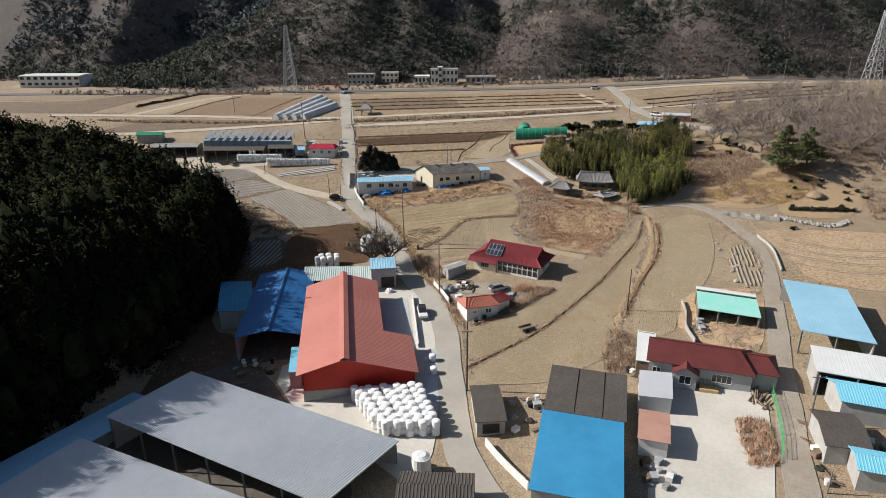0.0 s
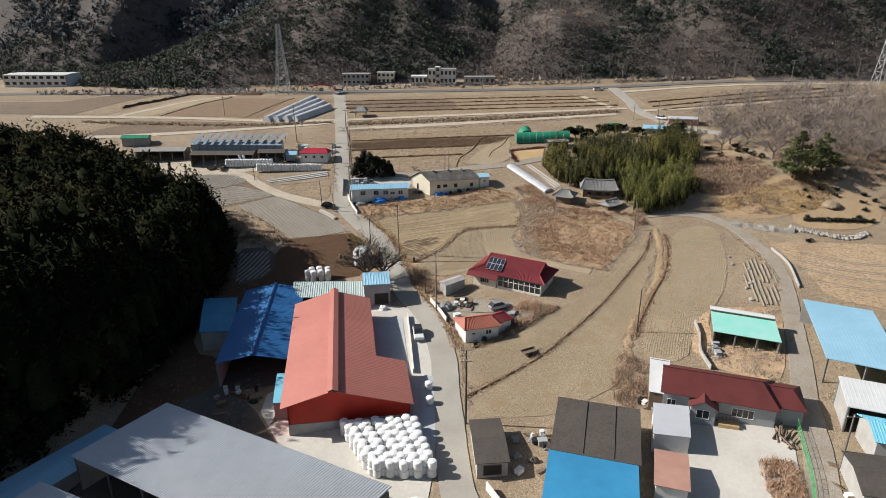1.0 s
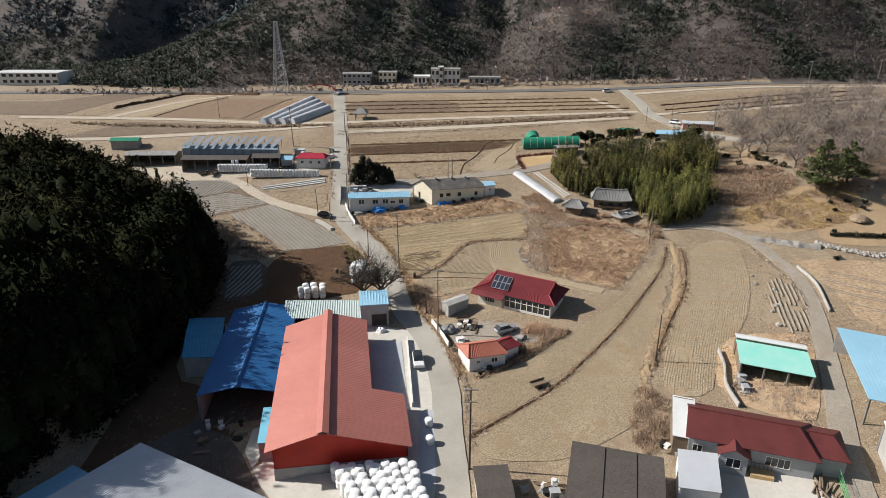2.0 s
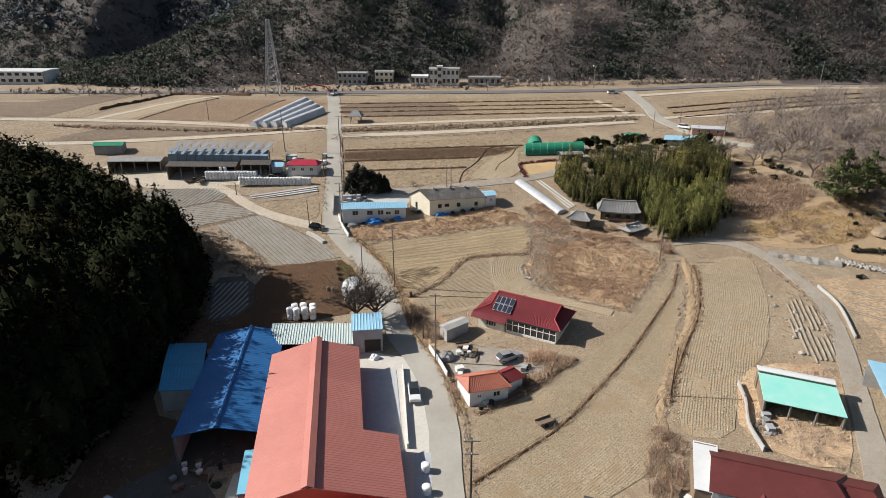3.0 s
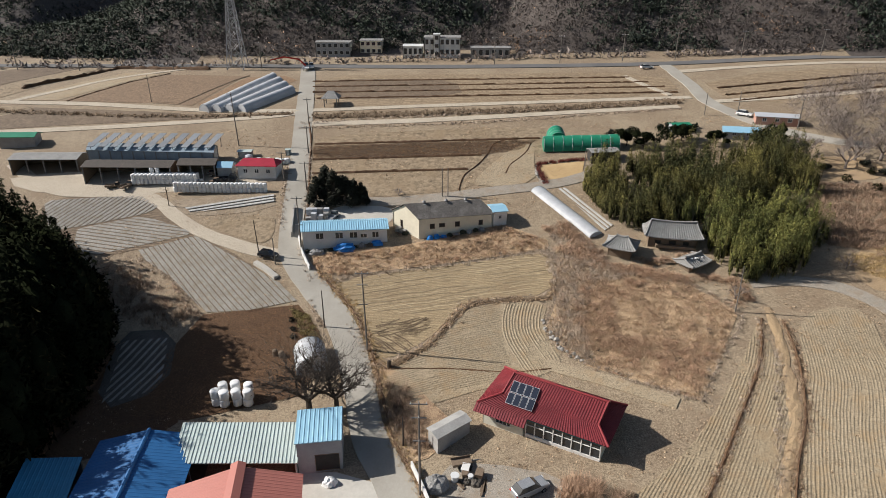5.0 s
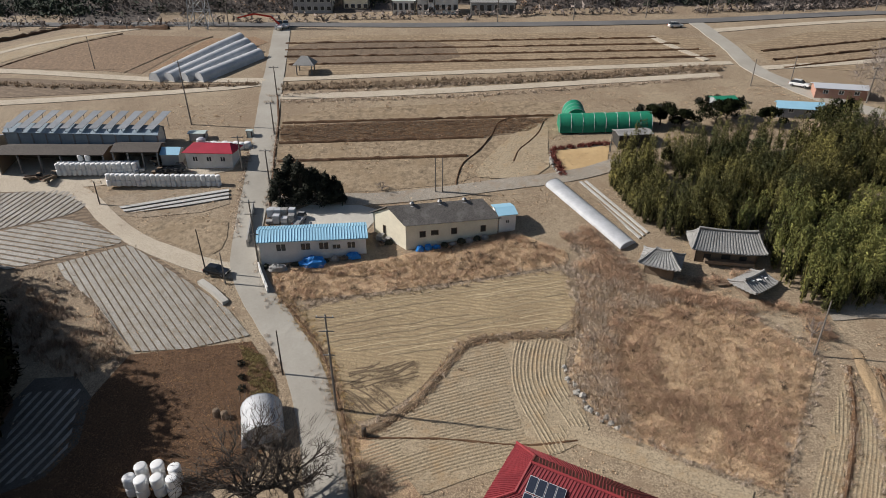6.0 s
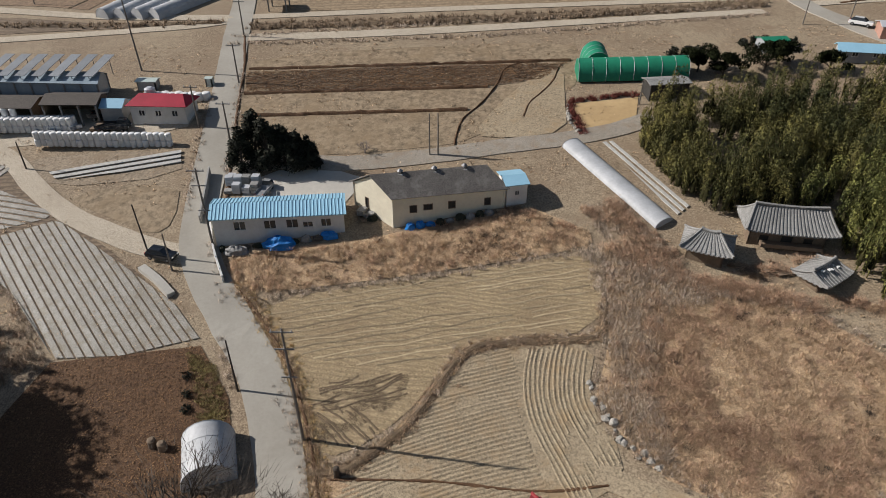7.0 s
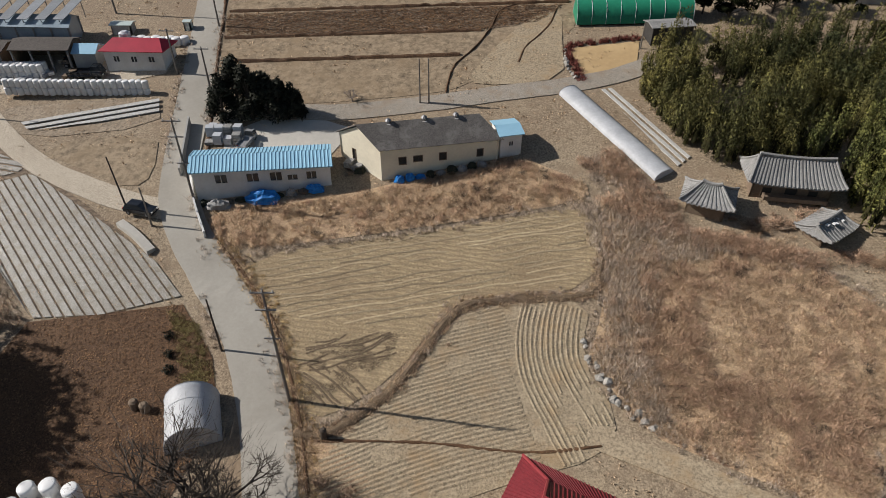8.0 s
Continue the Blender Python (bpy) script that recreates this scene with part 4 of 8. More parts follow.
bank("roadside_ditch", [(-26.6, 172), (-28.2, 182), (-30, 192), (-32, 204), (-34.4, 214)], 0.6, 0.2, M["brown"], "dark weedy verge along the road")
furrows("tyre_marks", [(72, 132), (80, 126), (90, 123.5), (100, 127), (106, 134)], [(69, 140), (92, 136), (118, 128), (108, 104), (80, 110), (71, 117)], [0, 0.8, 3.4, 4.2, 7.5, 8.3, -3, -3.8], M["clods"], 0.06, 0.35)
# dark for the netting and, in colour, for the wood's shade
drape("net_ground", [(-52, 148), (-42, 148.4), (-39.2, 136), (-47.5, 131.6)], M["dark_dirt"], 0.085, "netted plot at the foot of the wood, darkened for its shade")

# ---- the red barn ----
def red_barn():
    o, d, r = Vector((-16.6, 83.2, 0)), Vector((-0.165, 0.986, 0)), Vector((0.986, 0.165, 0))
    z = -1.7
    ob = thing("barn", (-19, 100, z), "long red barn with faded red ribbed roof and raised ridge vent", "barn")

    def P(u, v, h):
        q = o + r * u + d * v
        return Vector((q.x, q.y, z + h))

    L, ul, ur, uw, he, hr = 33.5, -7.4, 6.6, 11.3, 4.2, 6.4
    slope = (hr - he) / 7.4

    def hs(u):
        return hr - abs(u) * slope

    for u0, u1, v0, v1 in ((ul, 0, 0, L), (ur, 0, 12, L), (uw, 0, 0, 12)):
        n = 6 if v1 - v0 > 20 else 3
        for k in range(n):
            a, b = lerp(v0, v1, k / n), lerp(v0, v1, (k + 1) / n)
            bm = bmesh.new()
            sheet(bm, P(u0, a, hs(u0)), P(u0, b, hs(u0)), P(u1, b, hs(u1)), P(u1, a, hs(u1)), 0.08, 0.42, 0.022)
            bmesh.ops.recalc_face_normals(bm, faces=bm.faces)
            part("roof_panel", bm, M["red_roof"], ob)
    for side in (-1, 1):
        bm = bmesh.new()
        sheet(bm, P(side * 0.8, -0.3, hr + 0.15), P(side * 0.8, L + 0.3, hr + 0.15), P(0, L + 0.3, hr + 0.5), P(0, -0.3, hr + 0.5), 0.08)
        part("ridge_vent", bm, M["red_roof"], ob, "raised ridge vent cover")
    # solid near-black block that imitates the shadowed gap under the cover
    bm = bmesh.new()
    prism(bm, [P(-0.6, 0, hr - 0.2), P(0.6, 0, hr - 0.2), P(0.6, 0, hr + 0.22), P(-0.6, 0, hr + 0.22)], d * L)
    part("vent_curb", bm, M["void"], ob, "near-black block standing for shade under the ridge cover")
    # walls
    i = 0.9
    front = bmesh.new()
    prism(front, [P(ul + i, 0.8, -1), P(uw - 0.5, 0.8, -1), P(uw - 0.5, 0.8, hs(uw) - 0.15), P(0, 0.8, hr - 0.15), P(ul + i, 0.8, hs(ul + i) - 0.15)], d * 0.2)
    part("wall", front, M["red_wall"], ob, "bright red gable wall")
    foot = bmesh.new()
    prism(foot, [P(ul + i - 0.05, 0.72, -1), P(uw - 0.45, 0.72, -1), P(uw - 0.45, 0.72, 0.9), P(ul + i - 0.05, 0.72, 0.9)], d * 0.07)
    part("plinth", foot, M["concrete"], ob, "pale concrete plinth")
    for u, v0, v1 in ((ul + i, 0.8, L - 0.5), (ur - 0.4, 12, L - 0.5), (uw - 0.5, 0.8, 11.5)):
        bm = bmesh.new()
        prism(bm, [P(u, v0, -1), P(u, v1, -1), P(u, v1, hs(u) - 0.15), P(u, v0, hs(u) - 0.15)], r * (0.2 if u < 0 else -0.2))
        part("wall", bm, M["red_wall"], ob)
    bm = bmesh.new()
    prism(bm, [P(ul + i, L - 0.6, -1), P(ur - 0.4, L - 0.6, -1), P(ur - 0.4, L - 0.6, hs(ur) - 0.15), P(0, L - 0.6, hr - 0.15), P(ul + i, L - 0.6, hs(ul) - 0.15)], d * 0.2)
    part("wall", bm, M["red_wall"], ob)
    bm = bmesh.new()
    prism(bm, [P(ur - 0.4, 11.6, -1), P(uw - 0.5, 11.6, -1), P(uw - 0.5, 11.6, hs(uw) - 0.15), P(ur - 0.4, 11.6, hs(ur) - 0.15)], d * 0.2)
    part("wall", bm, M["red_wall"], ob)
    return ob


red_barn()

# ---- farm sheds by the wood ----
house("cattle_shed", "open cattle shed with blue metal gable roof", "shed", [(-26.4, 97.0), (-29.8, 124.4), (-37.6, 95.6)], 3.8, 5.0, M["blue_roof"], M["concrete"], walls=(0, 0, 1, 0), posts=6, pitch=0.5, depth=0.03, over=0.2, cap=0.25)
house("lean_to_shed", "low shed with faded blue metal roof", "shed", [(-44.6, 107.2), (-38.6, 107.6), (-48.6, 120.6)], 3.6, 4.0, M["teal_roof"], M["concrete"], pitch=0.5, depth=0.03, over=0.2, walls=(1, 0, 1, 1))
house("cattle_barn", "large open barn with grey corrugated zinc roof", "barn", [(-48.6, 74.2), (-15.2, 57.8), (-41.0, 84.6)], 4.3, 4.9, M["zinc"], M["concrete"], walls=(0, 0, 1, 1), posts=7, pitch=0.36, depth=0.07, over=0.3, ridge_at=1.0)
house("cattle_barn", "large open barn with grey corrugated zinc roof", "barn", [(-56.5, 59.5), (-23.5, 45.5), (-50.4, 69.6)], 4.3, 4.9, M["zinc"], M["concrete"], walls=(0, 0, 0, 1), posts=7, pitch=0.36, depth=0.07, over=0.3, ridge_at=1.0)
house("hay_shed", "low shed under pale blue sheeting at the wood's edge", "shed", [(-58, 62), (-46, 82), (-63, 65)], 2.6, 3.0, M["pale_blue"], M["concrete"], over=0.2, pitch=0.5, depth=0.03)
house("store_shed", "shed with weathered dark roof beside the road", "shed", [(-6.5, 55.8), (2.0, 55.5), (-6.2, 62.6)], 3.2, 4.6, M["dark_roof"], M["concrete"], over=0.3, pitch=0.4)
house("link_roof", "low shed with pale corrugated metal roof", "shed", [(-31.2, 119.8), (-17.2, 120.2), (-32, 125.6)], 2.8, 3.4, M["zinc_pale"], M["concrete"], walls=(0, 1, 1, 1), pitch=0.45, depth=0.08, over=0.2, ridge_at=1.0)
house("gate_shed", "grey box shed with pale blue sheet roof and dark opening", "shed", [(-17.2, 120.8), (-12.2, 121.6), (-18.0, 126)], 4.4, 4.7, M["pale_blue"], M["grey_wall"], {0: [("gap", 0.66, 0.0, 2.8, 2.4)]}, pitch=0.5, over=0.15, ridge_at=1.0)

# ---- farmhouse ----
house("annex", "small white annex with orange tile roof", "house", [(2.4, 105.6), (8.2, 107.2), (0.6, 109.6)], 2.5, 3.6, M["orange_tile"], M["white"], {0: [("window", 0.25, 1.2, 0.7, 0.5), ("window", 0.7, 1.0, 1.1, 0.9)]}, pitch=0.32, depth=0.06, over=0.35, hip=(1.2, 1.0), cap=0.1)
house("annex_wing", "low annex wing with faded red tile roof", "house", [(7.7, 107.9), (10.6, 110.0), (6.0, 110.4)], 2.1, 3.0, M["maroon_tile"], M["white"], pitch=0.32, depth=0.06, over=0.3, hip=(0.8, 0.8), cap=0.08)
house("garden_shed", "small shed with dusty pale roof", "shed", [(-1.2, 123.4), (2.6, 126.6), (-2.4, 125)], 2.2, 2.5, M["concrete"], M["concrete"], over=0.2)

# ---- sheds by the side road ----
house("long_shed", "long white shed with pale blue ribbed roof", "shed", [(-26, 165.9), (-11.4, 167.6), (-26.8, 170.2)], 2.6, 3.3, M["pale_blue"], M["white"],
      {0: [("window", 0.2, 0.9, 1.4, 1.2), ("window", 0.43, 0.9, 1.4, 1.2), ("window", 0.6, 0.9, 1.4, 1.2), ("window", 0.72, 0.9, 1.2, 0.8), ("window", 0.86, 0.9, 1.2, 1.1)]}, pitch=0.4, depth=0.06, over=0.35)
house("cream_shed", "cream livestock shed with weathered grey roof and roof vents", "shed", [(-5.8, 168.0), (7.2, 170.8), (-10.8, 172.1)], 2.8, 4.8, M["shed_slate"], M["cream"],
      {0: [("gap", 0.18, 0.7, 0.9, 1.0), ("gap", 0.31, 0.9, 1.1, 0.8), ("gap", 0.52, 0.8, 0.9, 1.0), ("gap", 0.84, 0.8, 0.8, 1.0)], 3: [("gap", 0.35, 0.0, 0.6, 1.5)]}, over=0.3)
house("vent_shed", "small white shed with blue roof", "shed", [(7.4, 170.8), (9.8, 171.4), (6.6, 174.2)], 2.4, 2.8, M["pale_blue"], M["white"], {0: [("window", 0.5, 0.9, 0.6, 0.7)]}, over=0.25)

# ---- tile-roofed houses by the bamboo ----
def tile_roofed_house(name, label, category, centre, turn, long, deep, eave, ridge, gable=0.0, patch=False):
    """Old tile-roofed house: hollow-curved slopes of ribbed tile with lifted corners, heavy ridge, dark timber front under the eaves."""
    cx, cy = centre
    z = g(cx, cy)
    ob = thing(name, (cx, cy, z), label, category)
    m = Matrix.Translation((cx, cy, z)) @ Matrix.Rotation(radians(turn), 4, "Z")
    ha, hb = long / 2 + 0.8, deep / 2 + 0.8
    half_ridge = max(0.6, ha - hb * 0.75 + gable)

    def height(t, corner):
        return eave + (ridge - eave) * t ** 1.2 + 0.25 * corner ** 4 * (1 - t) ** 2

    def slope(p0, p1, r0, r1, cols, rows=7):
        bm, rings = bmesh.new(), []
        across = [(w / cols, up) for c in range(cols) for w, up in ((c, 0.09), (c + 0.42, 0.09), (c + 0.46, 0.0), (c + 0.96, 0.0))] + [(1.0, 0.0)]
        for i in range(rows + 1):
            t = max(0, i - 1) / (rows - 1)
            drop = 0.12 if i == 0 else 0.0
            ring = []
            for w, up in across:
                f = p0.lerp(p1, w).lerp(r0.lerp(r1, w), t)
                ring.append(bm.verts.new(m @ Vector((f.x, f.y, height(t, abs(2 * w - 1)) + up - drop))))
            rings.append(ring)
        for p, q in zip(rings, rings[1:]):
            for i in range(len(across) - 1):
                bm.faces.new((p[i], p[i + 1], q[i + 1], q[i]))
        bmesh.ops.recalc_face_normals(bm, faces=bm.faces)
        part("roof", bm, M["slate"], ob)

    a, b = Vector((-ha, -hb)), Vector((ha, -hb))
    c, d = Vector((ha, hb)), Vector((-ha, hb))
    rl, rr = Vector((-half_ridge, 0)), Vector((half_ridge, 0))
    n = int(long / 0.32)
    slope(a, b, rl, rr, n)
    slope(c, d, rr, rl, n)
    slope(b, c, rr, rr, int(deep / 0.34))
    slope(d, a, rl, rl, int(deep / 0.34))
    bm = bmesh.new()
    for i in range(8):
        t0, t1 = i / 8 * 2 - 1, (i + 1) / 8 * 2 - 1
        rod(bm, m @ Vector((half_ridge * t0, 0, ridge + 0.1 + 0.22 * t0 * t0)), m @ Vector((half_ridge * t1, 0, ridge + 0.1 + 0.22 * t1 * t1)), 0.17, 0.17, 7)
    part("ridge_tile", bm, M["slate"], ob, "heavy ridge of stacked tiles")
    for q, r in ((a, rl), (b, rr), (c, rr), (d, rl)):
        bm = bmesh.new()
        for i in range(6):
            t0, t1 = i / 6, (i + 1) / 6
            f0, f1 = q.lerp(r, t0), q.lerp(r, t1)
            rod(bm, m @ Vector((f0.x, f0.y, height(t0, 1) + 0.1)), m @ Vector((f1.x, f1.y, height(t1, 1) + 0.1)), 0.13, 0.13, 6)
        part("hip_tile", bm, M["slate"], ob)
    corners = [m @ Vector((x, y, 0)) for x, y in ((-long / 2, -deep / 2 + 0.3), (long / 2, -deep / 2 + 0.3), (long / 2, deep / 2), (-long / 2, deep / 2))]
    for k in range(4):
        p, q = corners[k], corners[(k + 1) % 4]
        holes = [("gap", 0.2, 0.3, 1.1, 1.2), ("gap", 0.5, 0.3, 1.3, 1.3), ("gap", 0.78, 0.3, 1.1, 1.2)] if k == 0 and long > 6 else []
        wall_with_openings(ob, (p.x, p.y), (q.x, q.y), z - 0.4, z + eave + 0.15, M["wood"], holes)
    if long > 6:
        bm = bmesh.new()
        box(bm, m @ Matrix.Translation((0.6, -deep / 2 - 0.35, eave - 0.3)), long * 0.55, 0.1, 0.14)
        part("lintel", bm, M["white"], ob, "pale timber lintel")
        bm = bmesh.new()
        box(bm, m @ Matrix.Translation((0.4, -deep / 2 - 0.2, 0.0)), long * 0.8, 0.8, 0.45)
        part("verandah", bm, M["wood"], ob, "low timber verandah")
    if patch:
        for k in range(9):
            bm = bmesh.new()
            box(bm, m @ Matrix.Translation((-0.9 + k * 0.3 + random.uniform(-0.1, 0.1), -0.4 + 0.35 * math.sin(k * 1.3), ridge - 0.15 - 0.1 * (k % 3))), 0.35, 0.3, 0.12)
            part("mortar_patch", bm, M["wrap"], ob, "white mortar patch")
    return ob


tile_roofed_house("tile_house", "old farmhouse with weathered grey tile roof and dark timber front", "house", (37.4, 165.0), -9, 7.8, 3.4, 1.9, 3.9, 0.9)
tile_roofed_house("tile_outhouse", "old outhouse with weathered grey tile roof", "shed", (28.5, 162.9), -24, 3.8, 3.0, 1.6, 3.0)
tile_roofed_house("ruined_outhouse", "low collapsed outhouse with white mortar patches on grey tiles", "shed", (39.2, 159.2), 35, 3.2, 2.4, 1.0, 1.9, 1.2, patch=True)

# ---- houses by the courtyard ----
house("bungalow", "grey bungalow with dark maroon metal roof", "house", [(29.6, 84.0), (43.2, 79.6), (32.0, 90.8)], 3.2, 5.0, M["maroon_metal"], M["grey_wall"],
      {0: [("window", 0.08, 1.0, 1.2, 1.1), ("window", 0.34, 0.9, 1.6, 1.4), ("wide", 0.72, 1.0, 2.8, 1.4)]}, over=0.45, hip=(0, 2.2), cap=0.1)
house("flat_annex", "white flat-roofed concrete annex", "annex", [(26.0, 76.2), (30.4, 75.4), (28.0, 82.8)], 2.7, 2.75, M["zinc"], M["white"], over=0.1)
house("store_room", "small store room with faded pink roof", "shed", [(23.8, 67.6), (27.2, 66.6), (25.6, 73.6)], 2.5, 2.9, M["pink_roof"], M["white"], over=0.25)
house("old_barn", "wide barn with weathered dark sheet roof", "barn", [(12.6, 73.4), (22.6, 70.6), (15.1, 83.2)], 3.2, 3.9, M["dark_roof"], M["concrete"], over=0.3, ridge_at=1.0)
house("blue_roofed_barn", "barn with bright blue sheet roof", "barn", [(9.0, 59.0), (18.8, 56.4), (12.4, 73)], 2.8, 3.7, M["blue_bright"], M["concrete"], over=0.3, ridge_at=1.0)
house("wood_shed", "small shed with weathered dark roof", "shed", [(3.2, 72.8), (7.1, 73.2), (2.6, 81.4)], 2.3, 2.8, M["dark_roof"], M["concrete"], {0: [("gap", 0.5, 0.2, 2.4, 1.6)]}, over=0.25)
house("turquoise_shed", "open shed with turquoise sheet roof", "shed", [(43.2, 101.2), (52.2, 97.6), (45.2, 107.8)], 2.3, 2.8, M["teal"], M["wood"], walls=(0, 1, 1, 1), posts=4, over=0.2, ridge_at=1.0)

# ---- barns by the upper lane ----
house("blue_barn", "open barn with pale blue ribbed roof", "barn", [(54.8, 89.4), (63.6, 85.2), (60.4, 107.2)], 3.6, 4.4, M["pale_blue"], M["concrete"], walls=(0, 1, 1, 0), posts=3, pitch=0.5, depth=0.007, over=0.2, ridge_at=1.0)
house("white_barn", "barn with white sheet roof", "barn", [(51.6, 78.4), (70, 71.2), (53.6, 84.2)], 3.3, 4.0, M["white_roof"], M["concrete"], walls=(0, 1, 1, 1), posts=5, pitch=0.5, depth=0.007, over=0.2, ridge_at=1.0)
house("blue_cottage", "cottage with bright sky-blue ribbed roof", "house", [(51.6, 72.2), (66, 67), (52.6, 77.4)], 2.8, 4.0, M["sky_blue"], M["concrete"], pitch=0.35, depth=0.03, over=0.3)
house("dark_cottage", "cottage with dark weathered roof", "house", [(45.6, 64.4), (50.2, 63.4), (47.4, 71.4)], 2.6, 3.4, M["dark_roof"], M["concrete"], over=0.3)
house("blue_hut", "hut with sky-blue ribbed roof", "house", [(46.8, 59.8), (58, 56.2), (48, 63.6)], 2.6, 3.3, M["sky_blue"], M["concrete"], pitch=0.35, depth=0.03, over=0.3)

# ---- far farm across the fields ----
house("solar_greenhouse", "glass-roofed farm building under slanted solar panels", "greenhouse", [(-78, 195), (-50.6, 194), (-78.8, 199.6)], 3.2, 4.2, M["glasshouse"], M["glasshouse"], posts=12, over=0.2)
house("dark_barn", "open barn with weathered dark roof", "barn", [(-76, 188.6), (-58, 188.8), (-76, 193.4)], 2.8, 3.5, M["dark_roof"], M["wood"], walls=(0, 1, 1, 1), posts=6, over=0.3)
house("dark_barn", "open barn with weathered dark roof", "barn", [(-56.2, 188.8), (-48.8, 188.9), (-56.6, 193.2)], 2.8, 3.5, M["dark_roof"], M["wood"], walls=(0, 1, 1, 1), posts=4, over=0.3)
house("red_cottage", "white cottage with crimson tile roof", "house", [(-44.0, 188.8), (-36.2, 188.6), (-43.6, 192.4)], 2.4, 3.5, M["far_red"], M["white"], {0: [("window", 0.2, 0.8, 0.9, 0.9), ("window", 0.5, 0.8, 0.9, 0.9), ("window", 0.8, 0.8, 0.9, 0.9)]}, over=0.4, hip=(1.2, 1.2))
house("barn_lean_to", "narrow teal-blue lean-to beside the red barn", "shed", [(-26.2, 86.6), (-24.4, 86.9), (-27.6, 94.4)], 3.0, 3.1, M["sky_blue"], M["concrete"], over=0.1)


FARM_O, FARM_U, FARM_V = Vector((3.5, 128.6, 0)), Vector((0.885, -0.466, 0)), Vector((0.466, 0.885, 0))
FARM_Z = g(11, 123.5) + 0.1


def on_farm(u, v, h):
    q = FARM_O + FARM_U * u + FARM_V * v
    return Vector((q.x, q.y, FARM_Z + h))


def farmhouse():
    """Gable over a lower hipped skirt of tiles, with a glazed porch along the front."""
    ob = thing("farmhouse", on_farm(8, 4, 0), "cream farmhouse with maroon tile roof and glazed porch", "house")
    L, W, e, m, r, i, j = 16.4, 8.4, 2.85, 4.0, 5.7, 1.8, 2.6
    tile = M["maroon_tile"]
    slope = (r - e) / (W / 2)

    def lay(pts, pitch=0.32, name="roof"):
        bm = bmesh.new()
        sheet(bm, *[on_farm(*p) for p in pts], 0.1, pitch, 0.06)
        part(name, bm, tile, ob)

    lay([(0, 0, e), (L, 0, e), (L - i, i, m), (j, i, m)])
    lay([(L, W, e), (0, W, e), (j, W - i, m), (L - i, W - i, m)])
    lay([(0, W, e), (0, 0, e), (j + 0.4, i, m), (j + 0.4, W - i, m)])
    lay([(L, 0, e), (L, W, e), (L - i - 0.4, W - i, m), (L - i - 0.4, i, m)])
    lay([(j - 0.2, i - 0.02, m + 0.02), (L - i + 0.1, i - 0.02, m + 0.02), (L - i + 0.3, W / 2, r), (j + 0.5, W / 2, r)])
    lay([(L - i + 0.1, W - i + 0.02, m + 0.02), (j - 0.2, W - i + 0.02, m + 0.02), (j + 0.5, W / 2, r), (L - i + 0.3, W / 2, r)])
    lay([(-0.1, -0.95, e - 0.7), (6.6, -0.95, e - 0.7), (6.6, 0.06, e + 0.06), (-0.1, 0.06, e + 0.06)])
    for u in (j + 0.6, L - i - 0.35):
        bm = bmesh.new()
        prism(bm, [on_farm(u, i + 0.1, m), on_farm(u, W - i - 0.1, m), on_farm(u, W / 2, r - 0.12)], FARM_U * 0.1)
        part("gable", bm, M["maroon_metal"], ob, "dark red gable board")
    caps = [((j + 0.4, W / 2, r + 0.05), (L - i + 0.4, W / 2, r + 0.05))]
    for u0, u1, u2 in ((0, j, j + 0.45), (L, L - i, L - i + 0.3)):
        for v0, v1 in ((0, i), (W, W - i)):
            caps += [((u0, v0, e + 0.06), (u1, v1, m + 0.06)), ((u1, v1, m + 0.06), (u2, W / 2, r + 0.05))]
    for a, b in caps:
        bm = bmesh.new()
        rod(bm, on_farm(*a), on_farm(*b), 0.13, 0.13, 6)
        part("ridge_tile", bm, M["maroon_cap"], ob, "bright maroon ridge tiles")
    t = 0.8
    for (a, b), holes in ((((t, 0.1), (6.2, 0.1)), [("wide", 0.5, 0.95, 2.0, 1.2)]), (((6.2, 1.2), (L - t, 1.2)), []), (((L - t, 0.4), (L - t, W - t)), [("window", 0.5, 1.0, 1.0, 1.0)]),
                          (((L - t, W - t), (t, W - t)), []), (((t, W - t), (t, 0.1)), [("window", 0.6, 1.0, 1.0, 0.9)]), (((6.2, 0.1), (6.2, 1.2)), [])):
        p, q = on_farm(*a, 0), on_farm(*b, 0)
        wall_with_openings(ob, (p.x, p.y), (q.x, q.y), FARM_Z - 0.3, FARM_Z + e - 0.1, M["cream_pale"], holes)
    turn = Matrix.Rotation(math.atan2(FARM_U.y, FARM_U.x), 4, "Z")
    porch_v, n = 0.35, 8
    for h0, h1, mat, name, label in ((-0.3, 0.45, "white", "porch_base", ""), (2.45, 2.95, "teal_dark", "fascia", "dark teal fascia board")):
        bm = bmesh.new()
        box(bm, Matrix.Translation(on_farm((6.3 + L - t) / 2, porch_v, h0)) @ turn, L - t - 6.4, 0.2, h1 - h0)
        part(name, bm, M[mat], ob, label)
    for k in range(n + 1):
        bm = bmesh.new()
        box(bm, Matrix.Translation(on_farm(lerp(6.4, L - t - 0.1, k / n), porch_v, 0.45)) @ turn, 0.12, 0.16, 2.0)
        part("mullion", bm, M["white"], ob)
    for h in (1.75,):
        bm = bmesh.new()
        rod(bm, on_farm(6.4, porch_v, h), on_farm(L - t - 0.1, porch_v, h), 0.06, 0.06, 6)
        part("transom", bm, M["white"], ob)
    for k in range(n):
        w = (L - t - 6.5) / n
        for h0, h1 in ((0.47, 1.7), (1.8, 2.44)):
            bm = bmesh.new()
            box(bm, Matrix.Translation(on_farm(6.4 + (k + 0.5) * w, porch_v + 0.04, h0)) @ turn, w - 0.12, 0.03, h1 - h0)
            part("pane", bm, M["glass"], ob)


farmhouse()
